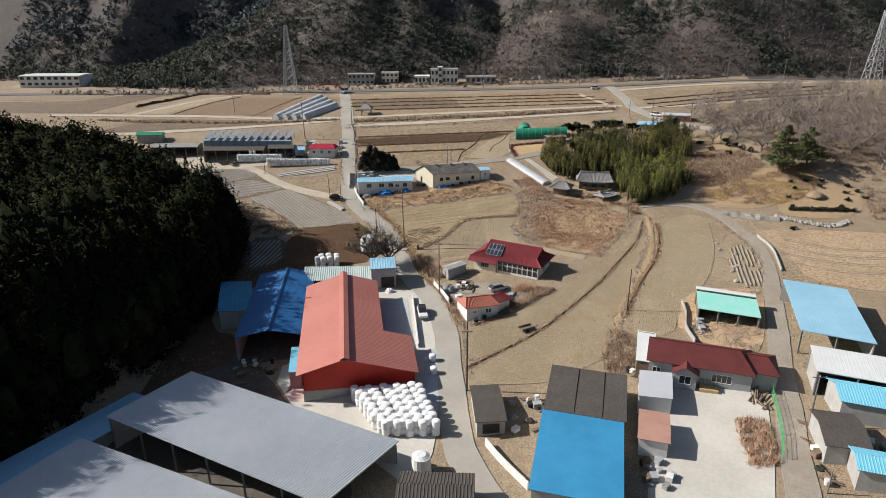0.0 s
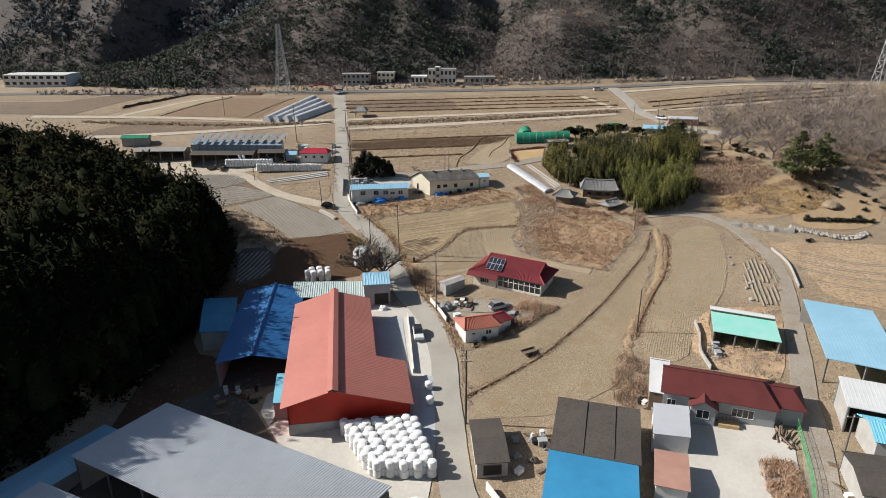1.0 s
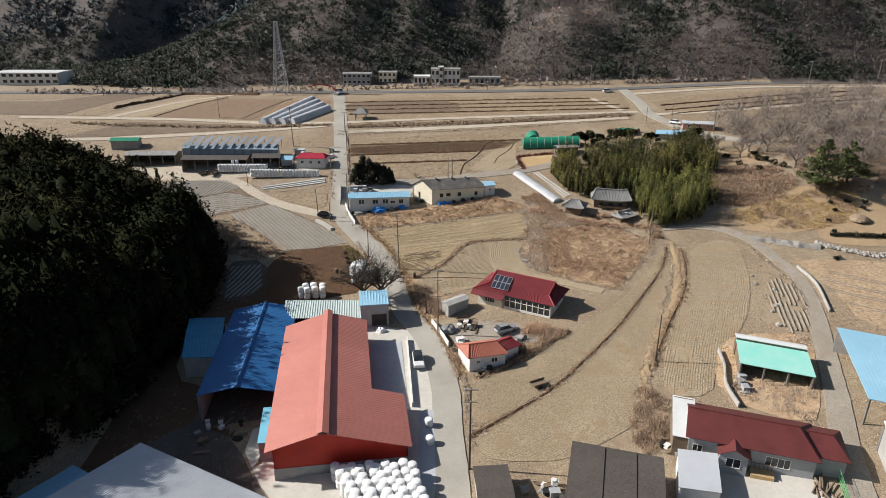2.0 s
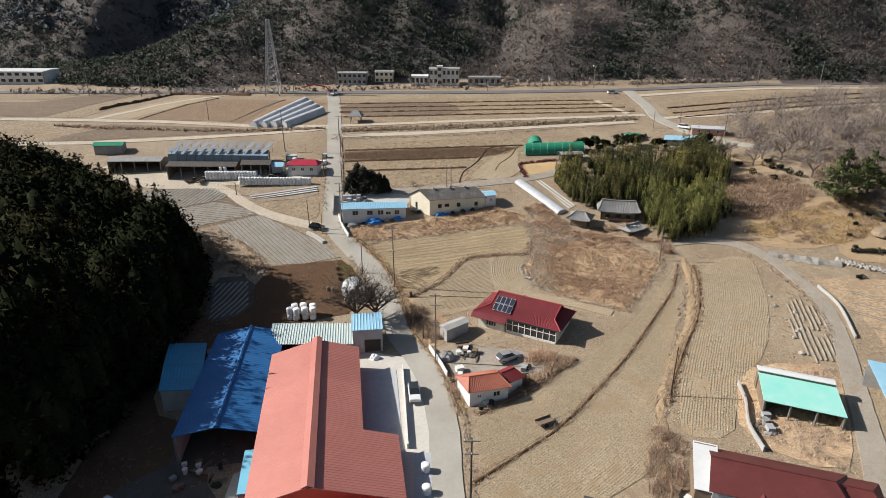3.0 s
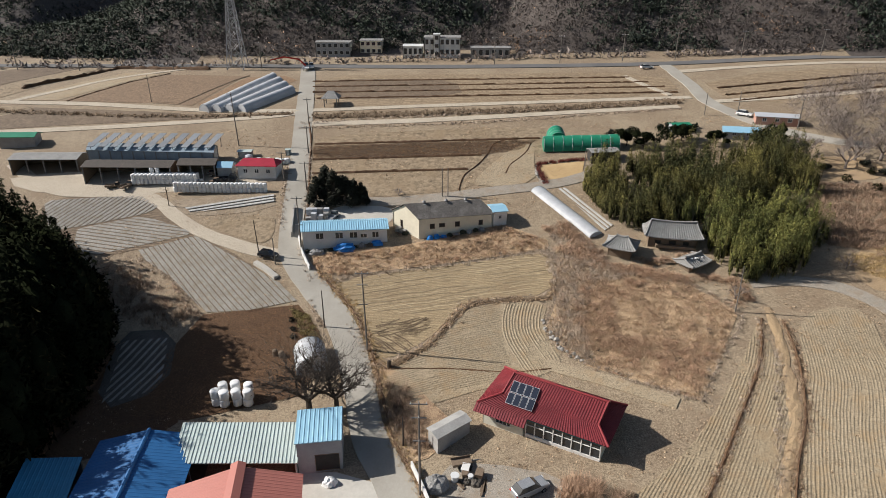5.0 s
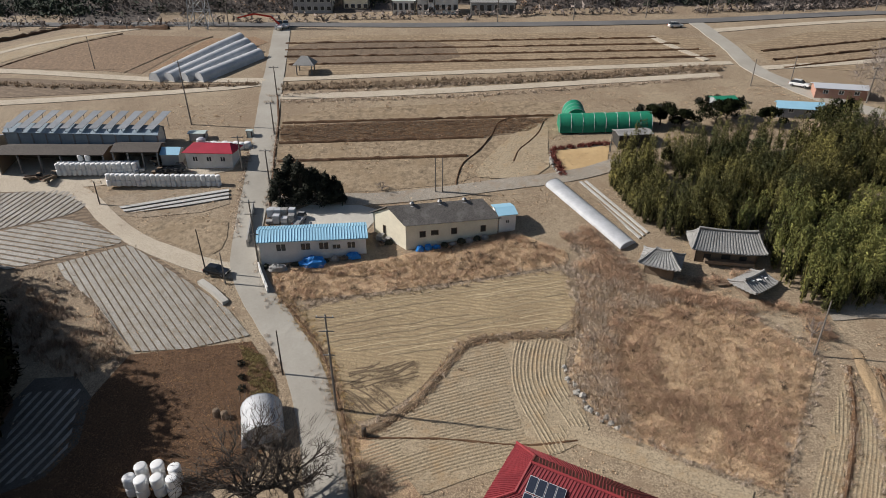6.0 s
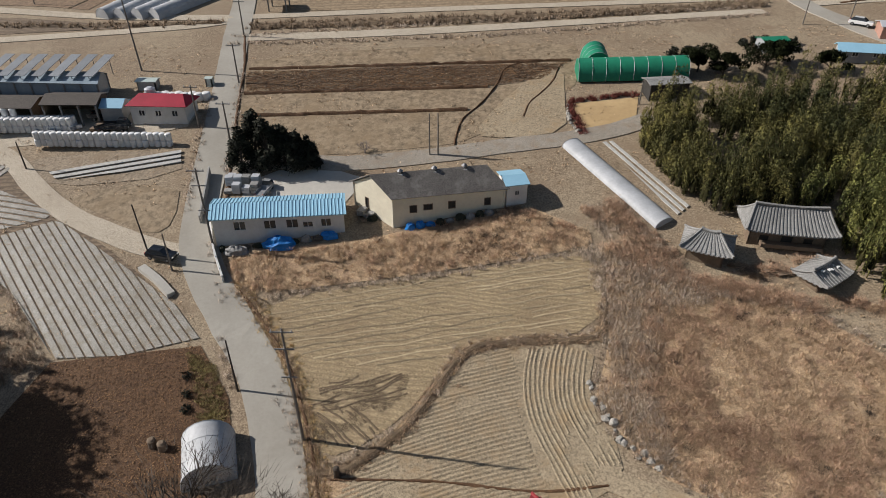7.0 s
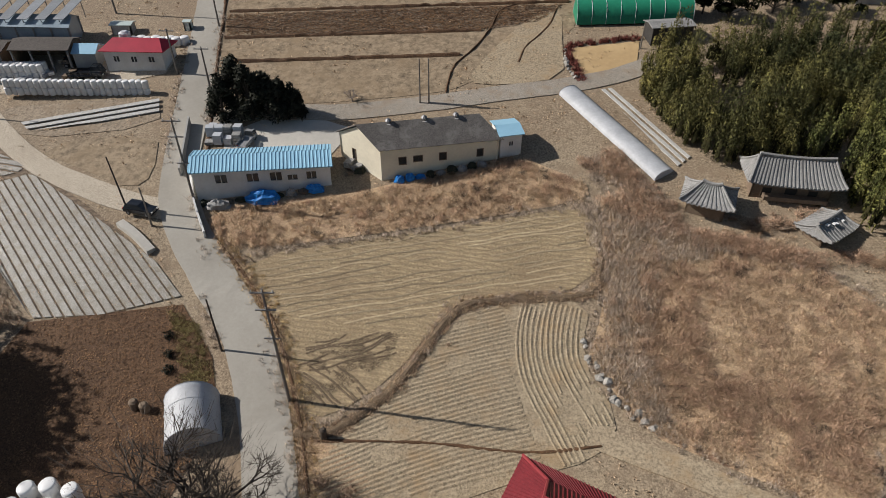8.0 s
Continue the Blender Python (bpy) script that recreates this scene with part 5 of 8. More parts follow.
# roof seams on the dark barns
for quad in ([(12.6, 73.4), (22.6, 70.6), (15.1, 83.2)],):
    a, b, c = (Vector((*p, 0)) for p in quad)
    z = sum(g(p.x, p.y) for p in (a, b, c, b + c - a)) / 4
    for k in (0.36, 0.72):
        bm = bmesh.new()
        p, q = lerp(a, b, k), lerp(a, b, k) + (c - a)
        rod(bm, (p.x, p.y, z + 3.24), (q.x, q.y, z + 3.94), 0.07, 0.07, 4)
        tagged(link("roof_batten", bm, M["pole_dark"]), "dark batten nailed over a roof seam", "batten", "battens on the dark barn")
house("turquoise_lean_to", "white sheet strip along the turquoise shed", "shed", [(44.9, 107.4), (54.0, 103.8), (45.2, 108.5)], 3.1, 3.25, M["white_roof"], M["wood"], over=0.15)
house("bungalow_wing", "low bungalow wing with dark maroon hipped roof", "house", [(43.1, 80.8), (46.8, 79.6), (45.0, 86.4)], 2.6, 3.9, M["maroon_metal"], M["grey_wall"], over=0.35, hip=(0, 1.6), cap=0.1)

# ---- vegetation ----
rng = np.random.default_rng(7)


def inside(ring, x, y):
    hit = False
    for (x0, y0), (x1, y1) in zip(ring, ring[1:] + ring[:1]):
        if (y0 > y) != (y1 > y) and x < (x1 - x0) * (y - y0) / (y1 - y0) + x0:
            hit = not hit
    return hit


def scatter(ring, count):
    xs, ys = [p[0] for p in ring], [p[1] for p in ring]
    out = []
    while len(out) < count:
        x, y = rng.uniform(min(xs), max(xs)), rng.uniform(min(ys), max(ys))
        if inside(ring, x, y):
            out.append((x, y))
    return out


def tri_mesh(name, p, mat):
    """One mesh from an array of triangles, (n, 3, 3), or of those and their normals, which let a crown shade as one soft body."""
    p, normals = p if isinstance(p, tuple) else (p, None)
    n = len(p)
    if normals is not None:
        turned = np.sum(np.cross(p[:, 1] - p[:, 0], p[:, 2] - p[:, 0]) * normals, axis=1) < 0
        p[turned] = p[turned][:, ::-1]
    me = bpy.data.meshes.new(name)
    me.vertices.add(3 * n)
    me.vertices.foreach_set("co", p.reshape(-1).astype(np.float32))
    me.loops.add(3 * n)
    me.loops.foreach_set("vertex_index", np.arange(3 * n, dtype=np.int32))
    me.polygons.add(n)
    me.polygons.foreach_set("loop_start", np.arange(0, 3 * n, 3, dtype=np.int32))
    me.update(calc_edges=True)
    me.materials.append(mat)
    if normals is not None:
        me.normals_split_custom_set_from_vertices(np.repeat(normals, 3, axis=0))
    return new(name, me)


def leaves(spots, per, leaf, shape="round"):
    """Loose leaf triangles round crown spots (x, y, z, radius, height)."""
    s = np.repeat(np.asarray(spots, float), per, axis=0)
    n = len(s)
    v = rng.normal(size=(n, 3))
    v /= np.linalg.norm(v, axis=1)[:, None]
    r = rng.uniform(0.35, 1.0, n) ** 0.6
    t = rng.uniform(0, 1, n)
    c = np.empty((n, 3))
    if shape == "cone":
        rad = s[:, 3] * (1 - t) ** 0.8 * r
        a = rng.uniform(0, 6.2832, n)
        c[:, 0], c[:, 1], c[:, 2] = s[:, 0] + rad * np.cos(a), s[:, 1] + rad * np.sin(a), s[:, 2] + s[:, 4] * (0.12 + 0.88 * t)
    elif shape == "plume":
        a = rng.uniform(0, 6.2832, n)
        rad = s[:, 3] * r * np.clip(0.55 + 0.7 * t - 0.9 * np.maximum(0, t - 0.6) ** 1.0 * 2, 0.08, 1)
        c[:, 0], c[:, 1], c[:, 2] = s[:, 0] + rad * np.cos(a), s[:, 1] + rad * np.sin(a), s[:, 2] + s[:, 4] * (0.12 + 0.88 * t ** 0.85)
    else:
        c = s[:, :3] + v * r[:, None] * np.stack([s[:, 3], s[:, 3], s[:, 4] / 2], 1)
        c[:, 2] += s[:, 4] / 2
    size = leaf * rng.uniform(0.6, 1.5, n)[:, None]
    d1, d2 = rng.normal(size=(n, 3)), rng.normal(size=(n, 3))
    if shape == "plume":
        d1[:, 2] = -abs(d1[:, 2]) * 1.6 - 0.4
        d2 *= 0.45
    if shape == "blade":
        d1[:, :2] *= 0.5
        d1[:, 2] = abs(d1[:, 2]) + 1.2
        d2 *= 0.3
    d1 /= np.linalg.norm(d1, axis=1)[:, None]
    mid = s[:, :3] + np.stack([0 * t, 0 * t, s[:, 4] * 0.45], 1)
    out = (c - mid) / np.stack([s[:, 3], s[:, 3], s[:, 4] * 0.5], 1)
    out = out / (np.linalg.norm(out, axis=1)[:, None] + 1e-6) + 0.3 * rng.normal(size=(n, 3))
    out /= np.linalg.norm(out, axis=1)[:, None]
    return np.stack([c, c + d1 * size, c + d2 * size * 0.7], 1), out


def skyward(n):
    """Normals that lean to the open sky, so that thin stalks shade like a soft mat."""
    v = np.array([-0.25, 0, 1.0]) + 0.45 * rng.normal(size=(n, 3))
    return v / np.linalg.norm(v, axis=1)[:, None]


def stalks(spots, per, wide):
    """Thin upright blades of tufts at (x, y, z, radius, height)."""
    s = np.repeat(np.asarray(spots, float), per, axis=0)
    n = len(s)
    a, r = rng.uniform(0, 6.2832, n), s[:, 3] * np.sqrt(rng.uniform(0, 1, n))
    base = s[:, :3].copy()
    base[:, 0] += r * np.cos(a)
    base[:, 1] += r * np.sin(a)
    lean = rng.normal(0, 0.35, (n, 2)) * s[:, 4:5]
    h = s[:, 4] * rng.uniform(0.5, 1.15, n)
    w = wide * rng.uniform(0.5, 1.5, n)
    b = rng.uniform(0, 3.1416, n)
    side = np.stack([np.cos(b) * w, np.sin(b) * w, 0 * b], 1)
    tip = base + np.stack([lean[:, 0], lean[:, 1], h], 1)
    return np.stack([base - side, base + side, tip], 1), skyward(n)


def stuff(name, tris, mat, label, category):
    return tagged(tri_mesh(name, tris, mat), label, category, "", "stuff")


def soft_crowns(name, spots, mat, label, category):
    """Low rounded crowns, one dome a tree, whose shading leans towards the open sky."""
    ring = [(math.cos(k * 1.0472), math.sin(k * 1.0472)) for k in range(6)]
    base = np.array([(0.8 * c, 0.8 * d, -0.3) for c, d in ring] + [(0.55 * c - 0.2 * d, 0.55 * d + 0.2 * c, 0.5) for c, d in ring] + [(0, 0, 0.85)])
    faces = np.array([f for k in range(6) for f in ((k, (k + 1) % 6, 6 + k), ((k + 1) % 6, 6 + (k + 1) % 6, 6 + k), (6 + k, 6 + (k + 1) % 6, 12))])
    s = np.asarray(spots, float)
    n, m = len(s), len(base)
    wob = 1 + 0.2 * rng.uniform(-1, 1, (n, m, 1))
    v = base[None] * wob * np.stack([s[:, 3], s[:, 3], s[:, 4] / 2], 1)[:, None]
    v += s[:, None, :3]
    v[:, :, 2] += s[:, None, 4] / 2
    idx = (faces[None] + (np.arange(n) * m)[:, None, None]).reshape(-1)
    me = bpy.data.meshes.new(name)
    me.vertices.add(n * m)
    me.vertices.foreach_set("co", v.reshape(-1).astype(np.float32))
    me.loops.add(len(idx))
    me.loops.foreach_set("vertex_index", idx.astype(np.int32))
    me.polygons.add(len(idx) // 3)
    me.polygons.foreach_set("loop_start", np.arange(0, len(idx), 3, dtype=np.int32))
    me.polygons.foreach_set("use_smooth", np.ones(len(idx) // 3, dtype=bool))
    me.update(calc_edges=True)
    me.materials.append(mat)
    soft = base / 0.8 + np.array([0, 0, 0.9])
    soft = np.repeat((soft / np.linalg.norm(soft, axis=1)[:, None])[None], n, axis=0) + 0.15 * rng.normal(size=(n, m, 3))
    me.normals_split_custom_set_from_vertices(soft.reshape(-1, 3))
    return tagged(new(name, me), label, category, "", "stuff")


def twigs(spots, per, length, wide):
    """Fine upward twigs that fill the crowns (x, y, z, radius, height) of leafless trees."""
    s = np.repeat(np.asarray(spots, float), per, axis=0)
    n = len(s)
    v = rng.normal(size=(n, 3))
    v /= np.linalg.norm(v, axis=1)[:, None]
    c = s[:, :3] + v * (rng.uniform(0, 1, n) ** 0.45)[:, None] * np.stack([s[:, 3], s[:, 3], s[:, 4] * 0.38], 1)
    c[:, 2] += s[:, 4] * 0.6
    d = v * [1, 1, 0.4] + rng.normal(0, 0.35, (n, 3)) + [0, 0, 0.8]
    d /= np.linalg.norm(d, axis=1)[:, None]
    b = rng.normal(size=(n, 3))
    b /= np.linalg.norm(b, axis=1)[:, None]
    w = (wide * rng.uniform(0.5, 1.5, n))[:, None]
    return np.stack([c - b * w, c + b * w, c + d * (length * rng.uniform(0.5, 1.4, n))[:, None]], 1), skyward(n)


# wooded mountains
pines, bares, russet = [], [], []
for _ in range(56000):
    y = 262 + 430 * rng.uniform() ** 1.35
    x = rng.uniform(-0.8, 0.8) * (y + 20)
    z = land(x, y)
    if z < g(x, y) + 0.5 and not (x < -150 and y > 315):
        continue
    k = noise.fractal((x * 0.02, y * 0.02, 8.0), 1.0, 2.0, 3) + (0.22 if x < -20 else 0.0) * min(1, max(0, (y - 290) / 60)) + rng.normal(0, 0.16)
    # more pines to the left and back, cooling the slope like haze
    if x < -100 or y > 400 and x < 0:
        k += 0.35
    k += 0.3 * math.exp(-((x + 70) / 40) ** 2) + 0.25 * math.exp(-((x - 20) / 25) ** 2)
    size = rng.uniform(1.0, 2.05) * (1 + max(0, y - 380) / 400)
    spot = (x, y, z - 0.4 * size, size, size * rng.uniform(1.4, 2.1))
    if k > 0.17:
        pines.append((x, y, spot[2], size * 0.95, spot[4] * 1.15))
    elif k < -0.42:
        russet.append((x, y, z - 0.3, size * 0.7, size * 0.8))
    else:
        bares.append(spot)
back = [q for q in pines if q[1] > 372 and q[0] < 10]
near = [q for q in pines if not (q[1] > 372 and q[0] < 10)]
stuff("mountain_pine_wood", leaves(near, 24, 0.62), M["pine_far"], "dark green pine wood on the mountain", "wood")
stuff("back_mountain_wood", leaves(back, 14, 1.0), M["pine_hazed"], "pine wood on the back mountain, tinted blue as haze", "wood")
thin = [(x, y, z, r * 1.3, h * 1.1) for x, y, z, r, h in bares]
stuff("mountain_bare_wood", twigs(thin, 17, 1.1, 0.1), M["wood_far"], "leafless grey-brown winter wood on the mountain", "wood")
stuff("mountain_bare_tops", leaves(bares, 6, 0.5), M["wood_far"], "fine grey-brown winter twigs on the mountain", "wood")
stuff("mountain_scrub", leaves(russet, 16, 0.4), M["wood_bare2"], "russet scrub on the mountain", "scrub")

# hill wood beside the farm
spots = []
for _ in range(2700):
    y = rng.uniform(20, 190)
    x = float(np.interp(y, EDGE_Y, EDGE_X)) + 1.0 - rng.uniform() ** 1.4 * 95
    if y > 175 and rng.uniform() < 0.5:
        continue
    h = rng.uniform(6.0, 11.0) * (0.85 + 0.4 * noise.noise((x * 0.06, y * 0.06, 2)))
    spots.append((x, y, land(x, y) - 0.5, rng.uniform(1.4, 3.0), h))
for _ in range(130):
    y = rng.uniform(58, 116)
    x = float(np.interp(y, EDGE_Y, EDGE_X)) - rng.uniform(1, 20)
    spots.append((x, y, land(x, y) - 0.5, rng.uniform(2.2, 3.4), rng.uniform(13, 18.0)))
firs = []
for _ in range(110):
    y = rng.uniform(108, 172)
    x = float(np.interp(y, EDGE_Y, EDGE_X)) + rng.uniform(-6, 0.5)
    firs.append((x, y, land(x, y) - 0.5, rng.uniform(1.2, 2.2), rng.uniform(7, 13.5)))
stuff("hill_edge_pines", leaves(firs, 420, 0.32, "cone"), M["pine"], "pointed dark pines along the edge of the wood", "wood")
for _ in range(110):
    y = rng.uniform(106, 150)
    x = float(np.interp(y, EDGE_Y, EDGE_X)) - rng.uniform(0.5, 9)
    spots.append((x, y, land(x, y) - 0.5, rng.uniform(2.0, 3.0), rng.uniform(12.5, 16.5)))
for _ in range(90):
    y = rng.uniform(82, 106)
    x = float(np.interp(y, EDGE_Y, EDGE_X)) - rng.uniform(0, 8)
    spots.append((x, y, land(x, y) - 0.5, rng.uniform(2.2, 3.4), rng.uniform(15, 19.5)))
olive = [q for q in spots if noise.noise((q[0] * 0.09, q[1] * 0.09, 6)) > 0.12]
spots = [q for q in spots if noise.noise((q[0] * 0.09, q[1] * 0.09, 6)) <= 0.12]
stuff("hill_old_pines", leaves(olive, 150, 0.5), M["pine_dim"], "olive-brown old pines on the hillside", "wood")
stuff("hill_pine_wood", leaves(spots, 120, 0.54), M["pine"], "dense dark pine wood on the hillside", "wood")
# opaque domes hidden in the crowns, added so their shadows fall solid
soft_crowns("hill_wood_hearts", [(x, y, z + h * 0.12, r * 0.72, h * 0.7) for x, y, z, r, h in spots + olive], M["pine"], "plain domes added inside the pine crowns to block sunlight", "wood")
bm = bmesh.new()
for x, y, z, r, h in spots[:900]:
    rod(bm, (x, y, z - 0.5), (x + rng.normal(0, 0.2), y, z + h * 0.75), 0.16, 0.06, 5)
tagged(link("hill_wood_trunks", bm, M["bark"]), "thin pine trunks of the hillside wood", "trunks", "", "stuff")

# bamboo grove
GROVE = [(22.6, 184.6), (25, 181.6), (27.2, 173), (31, 168.4), (37, 167.6), (42.6, 166.6), (43.2, 158.5), (45.5, 154.6), (51, 154.4), (58.5, 157), (62, 162), (59, 168), (58, 171), (66, 175), (69, 186), (60, 189.5), (52, 188.5), (40, 187.5), (31, 186.2), (27, 186.5)]
spots = []
for x, y in scatter(GROVE, 1500):
    k = noise.noise((x * 0.16, y * 0.16, 5)) + 0.5 * noise.noise((x * 0.5, y * 0.5, 2))
    if k < -0.3 or math.hypot((x - 43.0) / 2.6, (y - 167.0) / 1.6) < 1:
        continue
    edge = min(1, max(0.4, (x - 21) / 9))
    spots.append((x, y, land(x, y) - 0.3, rng.uniform(0.4, 0.8), rng.uniform(4.2, 8.6) * (0.9 + 0.5 * k) * edge))
# the front lobe gets the lighter copy, to look sunlit
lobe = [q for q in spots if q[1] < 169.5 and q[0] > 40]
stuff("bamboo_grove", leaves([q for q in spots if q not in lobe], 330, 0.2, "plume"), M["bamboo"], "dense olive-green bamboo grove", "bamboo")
stuff("bamboo_thicket", leaves(lobe, 330, 0.2, "plume"), M["bamboo_lit"], "front bamboo lobe in lighter olive, coloured as sunlit", "bamboo")
# dark-coloured domes in the clumps stand for the grove's inner shade
soft_crowns("bamboo_hearts", [(x, y, z, r * 0.6, h * 0.62) for x, y, z, r, h in spots], M["pine_dim"], "dark domes inside the bamboo clumps, coloured as shade", "bamboo")
bm = bmesh.new()
for x, y, z, r, h in spots[:500]:
    rod(bm, (x, y, z), (x + rng.normal(0, 0.3), y + rng.normal(0, 0.3), z + h * 0.85), 0.06, 0.03, 4)
tagged(link("bamboo_culms", bm, M["bamboo"]), "thin green bamboo culms", "bamboo", "", "stuff")

# dead weeds
WEEDS = [(17, 152), (14.6, 146.2), (16.8, 141.4), (19, 138.8), (25.2, 135.4), (32, 131.5), (37, 139), (42.4, 148.3), (36, 156.5), (23.8, 160.5), (18, 164.5)]
BAND = [(-24.6, 164.6), (-11.9, 165.6), (-5, 166.9), (8.6, 171), (16.4, 166.7), (16.6, 164.6), (0.8, 162), (-21.5, 159.2)]
spots = [(x, y, land(x, y) + 0.02, rng.uniform(0.3, 0.9), rng.uniform(0.15, 0.5)) for x, y in scatter(WEEDS, 2400) + scatter(BAND, 900)]
stuff("dead_weeds", stalks(spots, 44, 0.018), M["dry"], "tangled dead brown weeds", "weeds")
spots = [(x, y, land(x, y), rng.uniform(0.4, 0.9), rng.uniform(0.3, 0.8)) for x, y in
         scatter([(15.5, 164), (17, 152), (14.8, 146), (17, 141), (20, 139), (19.5, 147), (23, 156), (30, 157.5), (24, 161)], 900) + scatter([(44, 103), (50, 110), (58, 112), (52, 96), (48.5, 90), (40, 97)], 260)]
stuff("grey_weeds", stalks(spots, 40, 0.018), M["dry_grey"], "tangled grey dead weeds", "weeds")
spots = []
for ring, n in (([(62, 162), (62, 172), (68, 178), (80, 176), (83, 168), (76, 162), (68, 160)], 620), ([(84, 166), (84, 178), (90, 195), (120, 190), (118, 160), (104, 158)], 520), ([(98, 142), (102, 156), (120, 156), (112, 138)], 200),
                ([(-60, 164), (-46, 158), (-40, 151), (-44, 148), (-54, 152), (-62, 158)], 160), ([(24, 90), (28, 100), (31, 97), (29, 90), (25, 84)], 120)):
    spots += [(x, y, land(x, y), rng.uniform(0.4, 1.1), rng.uniform(0.5, 1.2)) for x, y in scatter(ring, n)]
stuff("russet_brush", stalks(spots, 50, 0.022), M["brush"], "low russet brush", "brush")


def bushes(name, rings, mat, label, low, high):
    """Rounded dead bushes made of fine twigs."""
    spots = [(x, y, land(x, y) - 0.12, rng.uniform(low, high), rng.uniform(low, high) * 1.25) for ring, n in rings for x, y in scatter(ring, n) if noise.noise((x * 0.25, y * 0.25, 13)) > -0.25]
    return stuff(name, twigs([(x, y, z - 0.3 * h, r, h) for x, y, z, r, h in spots], 170, 0.34, 0.016), mat, label, "bushes")


YARD_WEEDS = [(18, 167), (17.5, 164), (24, 160.8), (36, 157), (43, 149), (46, 151), (46, 156), (40, 157), (34, 157), (30, 157.6), (24, 158.8), (23, 164), (20.5, 172)]
RUSSET_WEEDS = [(21, 158), (18.5, 150), (19, 142), (26, 136.5), (33, 134), (37, 141), (31, 143), (25, 144), (26, 150), (31, 156)]
HANOK_YARD = [(29.4, 158.2), (36.4, 156.6), (36, 160), (31.6, 162), (30.2, 161)]
bushes("dead_bushes", ((RUSSET_WEEDS, 380), (WEEDS, 200), (YARD_WEEDS, 170)), M["wood_bare2"], "low russet dead bushes", 0.4, 1.05)
bushes("straw_bushes", ((WEEDS, 420), (BAND, 200), (YARD_WEEDS, 120), (HANOK_YARD, 40)), M["dry"], "low tan dead bushes", 0.25, 0.7)
bushes("bank_bushes", ((BAND, 150), ([(25, 158.4), (31, 157.4), (36, 155.4), (37, 157), (31, 159), (25.4, 159.8)], 70), ([(62, 162), (62, 172), (68, 178), (80, 176), (83, 168), (76, 162), (68, 160)], 220)), M["wood_bare2"], "low russet dead shrubs", 0.35, 0.95)


def edge_tufts(lines, step, spread, low, high):
    out = []
    for line in lines:
        for c in resample(line, step):
            for _ in range(2):
                x, y = c.x + rng.normal(0, spread), c.y + rng.normal(0, spread)
                out.append((x, y, land(x, y) + 0.05, rng.uniform(0.15, 0.45), rng.uniform(low, high)))
    return out


spots = edge_tufts([[(2.2, 88), (1.9, 100), (0.4, 106), (-2.5, 117)], [(-4.5, 124), (-9, 132), (-11.4, 140), (-15, 148)], [(-23.5, 159), (-27, 166.5)], [(-22.6, 153), (-19.6, 148.4)],
                    [(-31.5, 172), (-33.2, 183), (-35, 196)], [(-28, 178), (-29.8, 190), (-32, 203)], [(-36, 214), (-10, 216.2), (52, 221)], [(-36, 211.4), (10, 212.4), (54, 217.4)],
                    DITCH, [(25.4, 90), (28, 98), (35.5, 116.4), (45.5, 140)], [(63, 119), (65.5, 132), (63, 145)], [(-10, 139.8), (-3, 143.8), (0.2, 148.4), (2.9, 152), (15.3, 153.2)],
                    [(-56.4, 165), (-46.8, 159), (-40, 151)], [(32, 131), (37.2, 139), (43, 148.3), (36, 157)], [(-21, 158.4), (0.8, 161.4), (17, 164.1)], [(16.4, 152.6), (14.2, 146.2), (16.6, 141.2), (25, 135), (32, 131)]], 0.5, 0.35, 0.2, 0.6)
stuff("roadside_weeds", stalks(spots, 26, 0.02), M["dry_grey"], "dry grass tufts along field and road edges", "weeds")

spots = edge_tufts([[(17.4, 191.2), (22, 192.0), (27, 192.6)], [(17.2, 190.6), (17.6, 187), (18.2, 184.2)]], 0.3, 0.25, 0.3, 0.7)
stuff("red_hedge", stalks(spots, 40, 0.03), M["red_hedge"], "low dark red hedge round the sand lot", "hedge")
spots = [(x, y, land(x, y) + 0.06, rng.uniform(0.2, 0.5), rng.uniform(0.08, 0.25)) for x, y in scatter([(-25.4, 152.4), (-22.2, 150.6), (-19.4, 145.2), (-18.8, 140.6), (-21, 141.4), (-22.8, 146.6)], 420)]
stuff("garden_grass", stalks(spots, 26, 0.03), M["garden_grass"], "yellow-green grass strip along the garden", "grass")
for k, (x, y) in enumerate(((-24.6, 149.4), (-24.0, 147.4), (-23.6, 145.8))):
    tagged(tri_mesh("garden_shrub", leaves([(x, y, land(x, y), 0.5, 0.6)], 160, 0.16), M["cypress"]), "small dark shrub in the garden", "shrub", "shrubs in the garden")

spots = edge_tufts([[(-34, 217), (-10, 217.6), (20, 218.6), (55, 222)], [(-34, 218.6), (-10, 219.2), (20, 220.4), (55, 223.6)], [(-128, 228), (-100, 224.5), (-70, 220.5), (-40, 220.2)]], 0.6, 0.5, 0.4, 1.0)
stuff("stream_reeds", stalks(spots, 34, 0.035), M["reed"], "dead reeds along the stream", "reeds")

# bits of litter and straw lying flat
def bits(ring, count, size, lift=0.09):
    out = []
    for x, y in scatter(ring, count):
        a, r = rng.uniform(0, 6.2832), size * rng.uniform(0.5, 1.6)
        z = land(x, y) + lift
        c = np.array([x, y, z + 0.02])
        out.append([c, c + [r * math.cos(a), r * math.sin(a), rng.uniform(0, 0.12) * r], c + [r * 0.6 * math.cos(a + 1.2), r * 0.6 * math.sin(a + 1.2), rng.uniform(0, 0.12) * r]])
    return np.array(out)


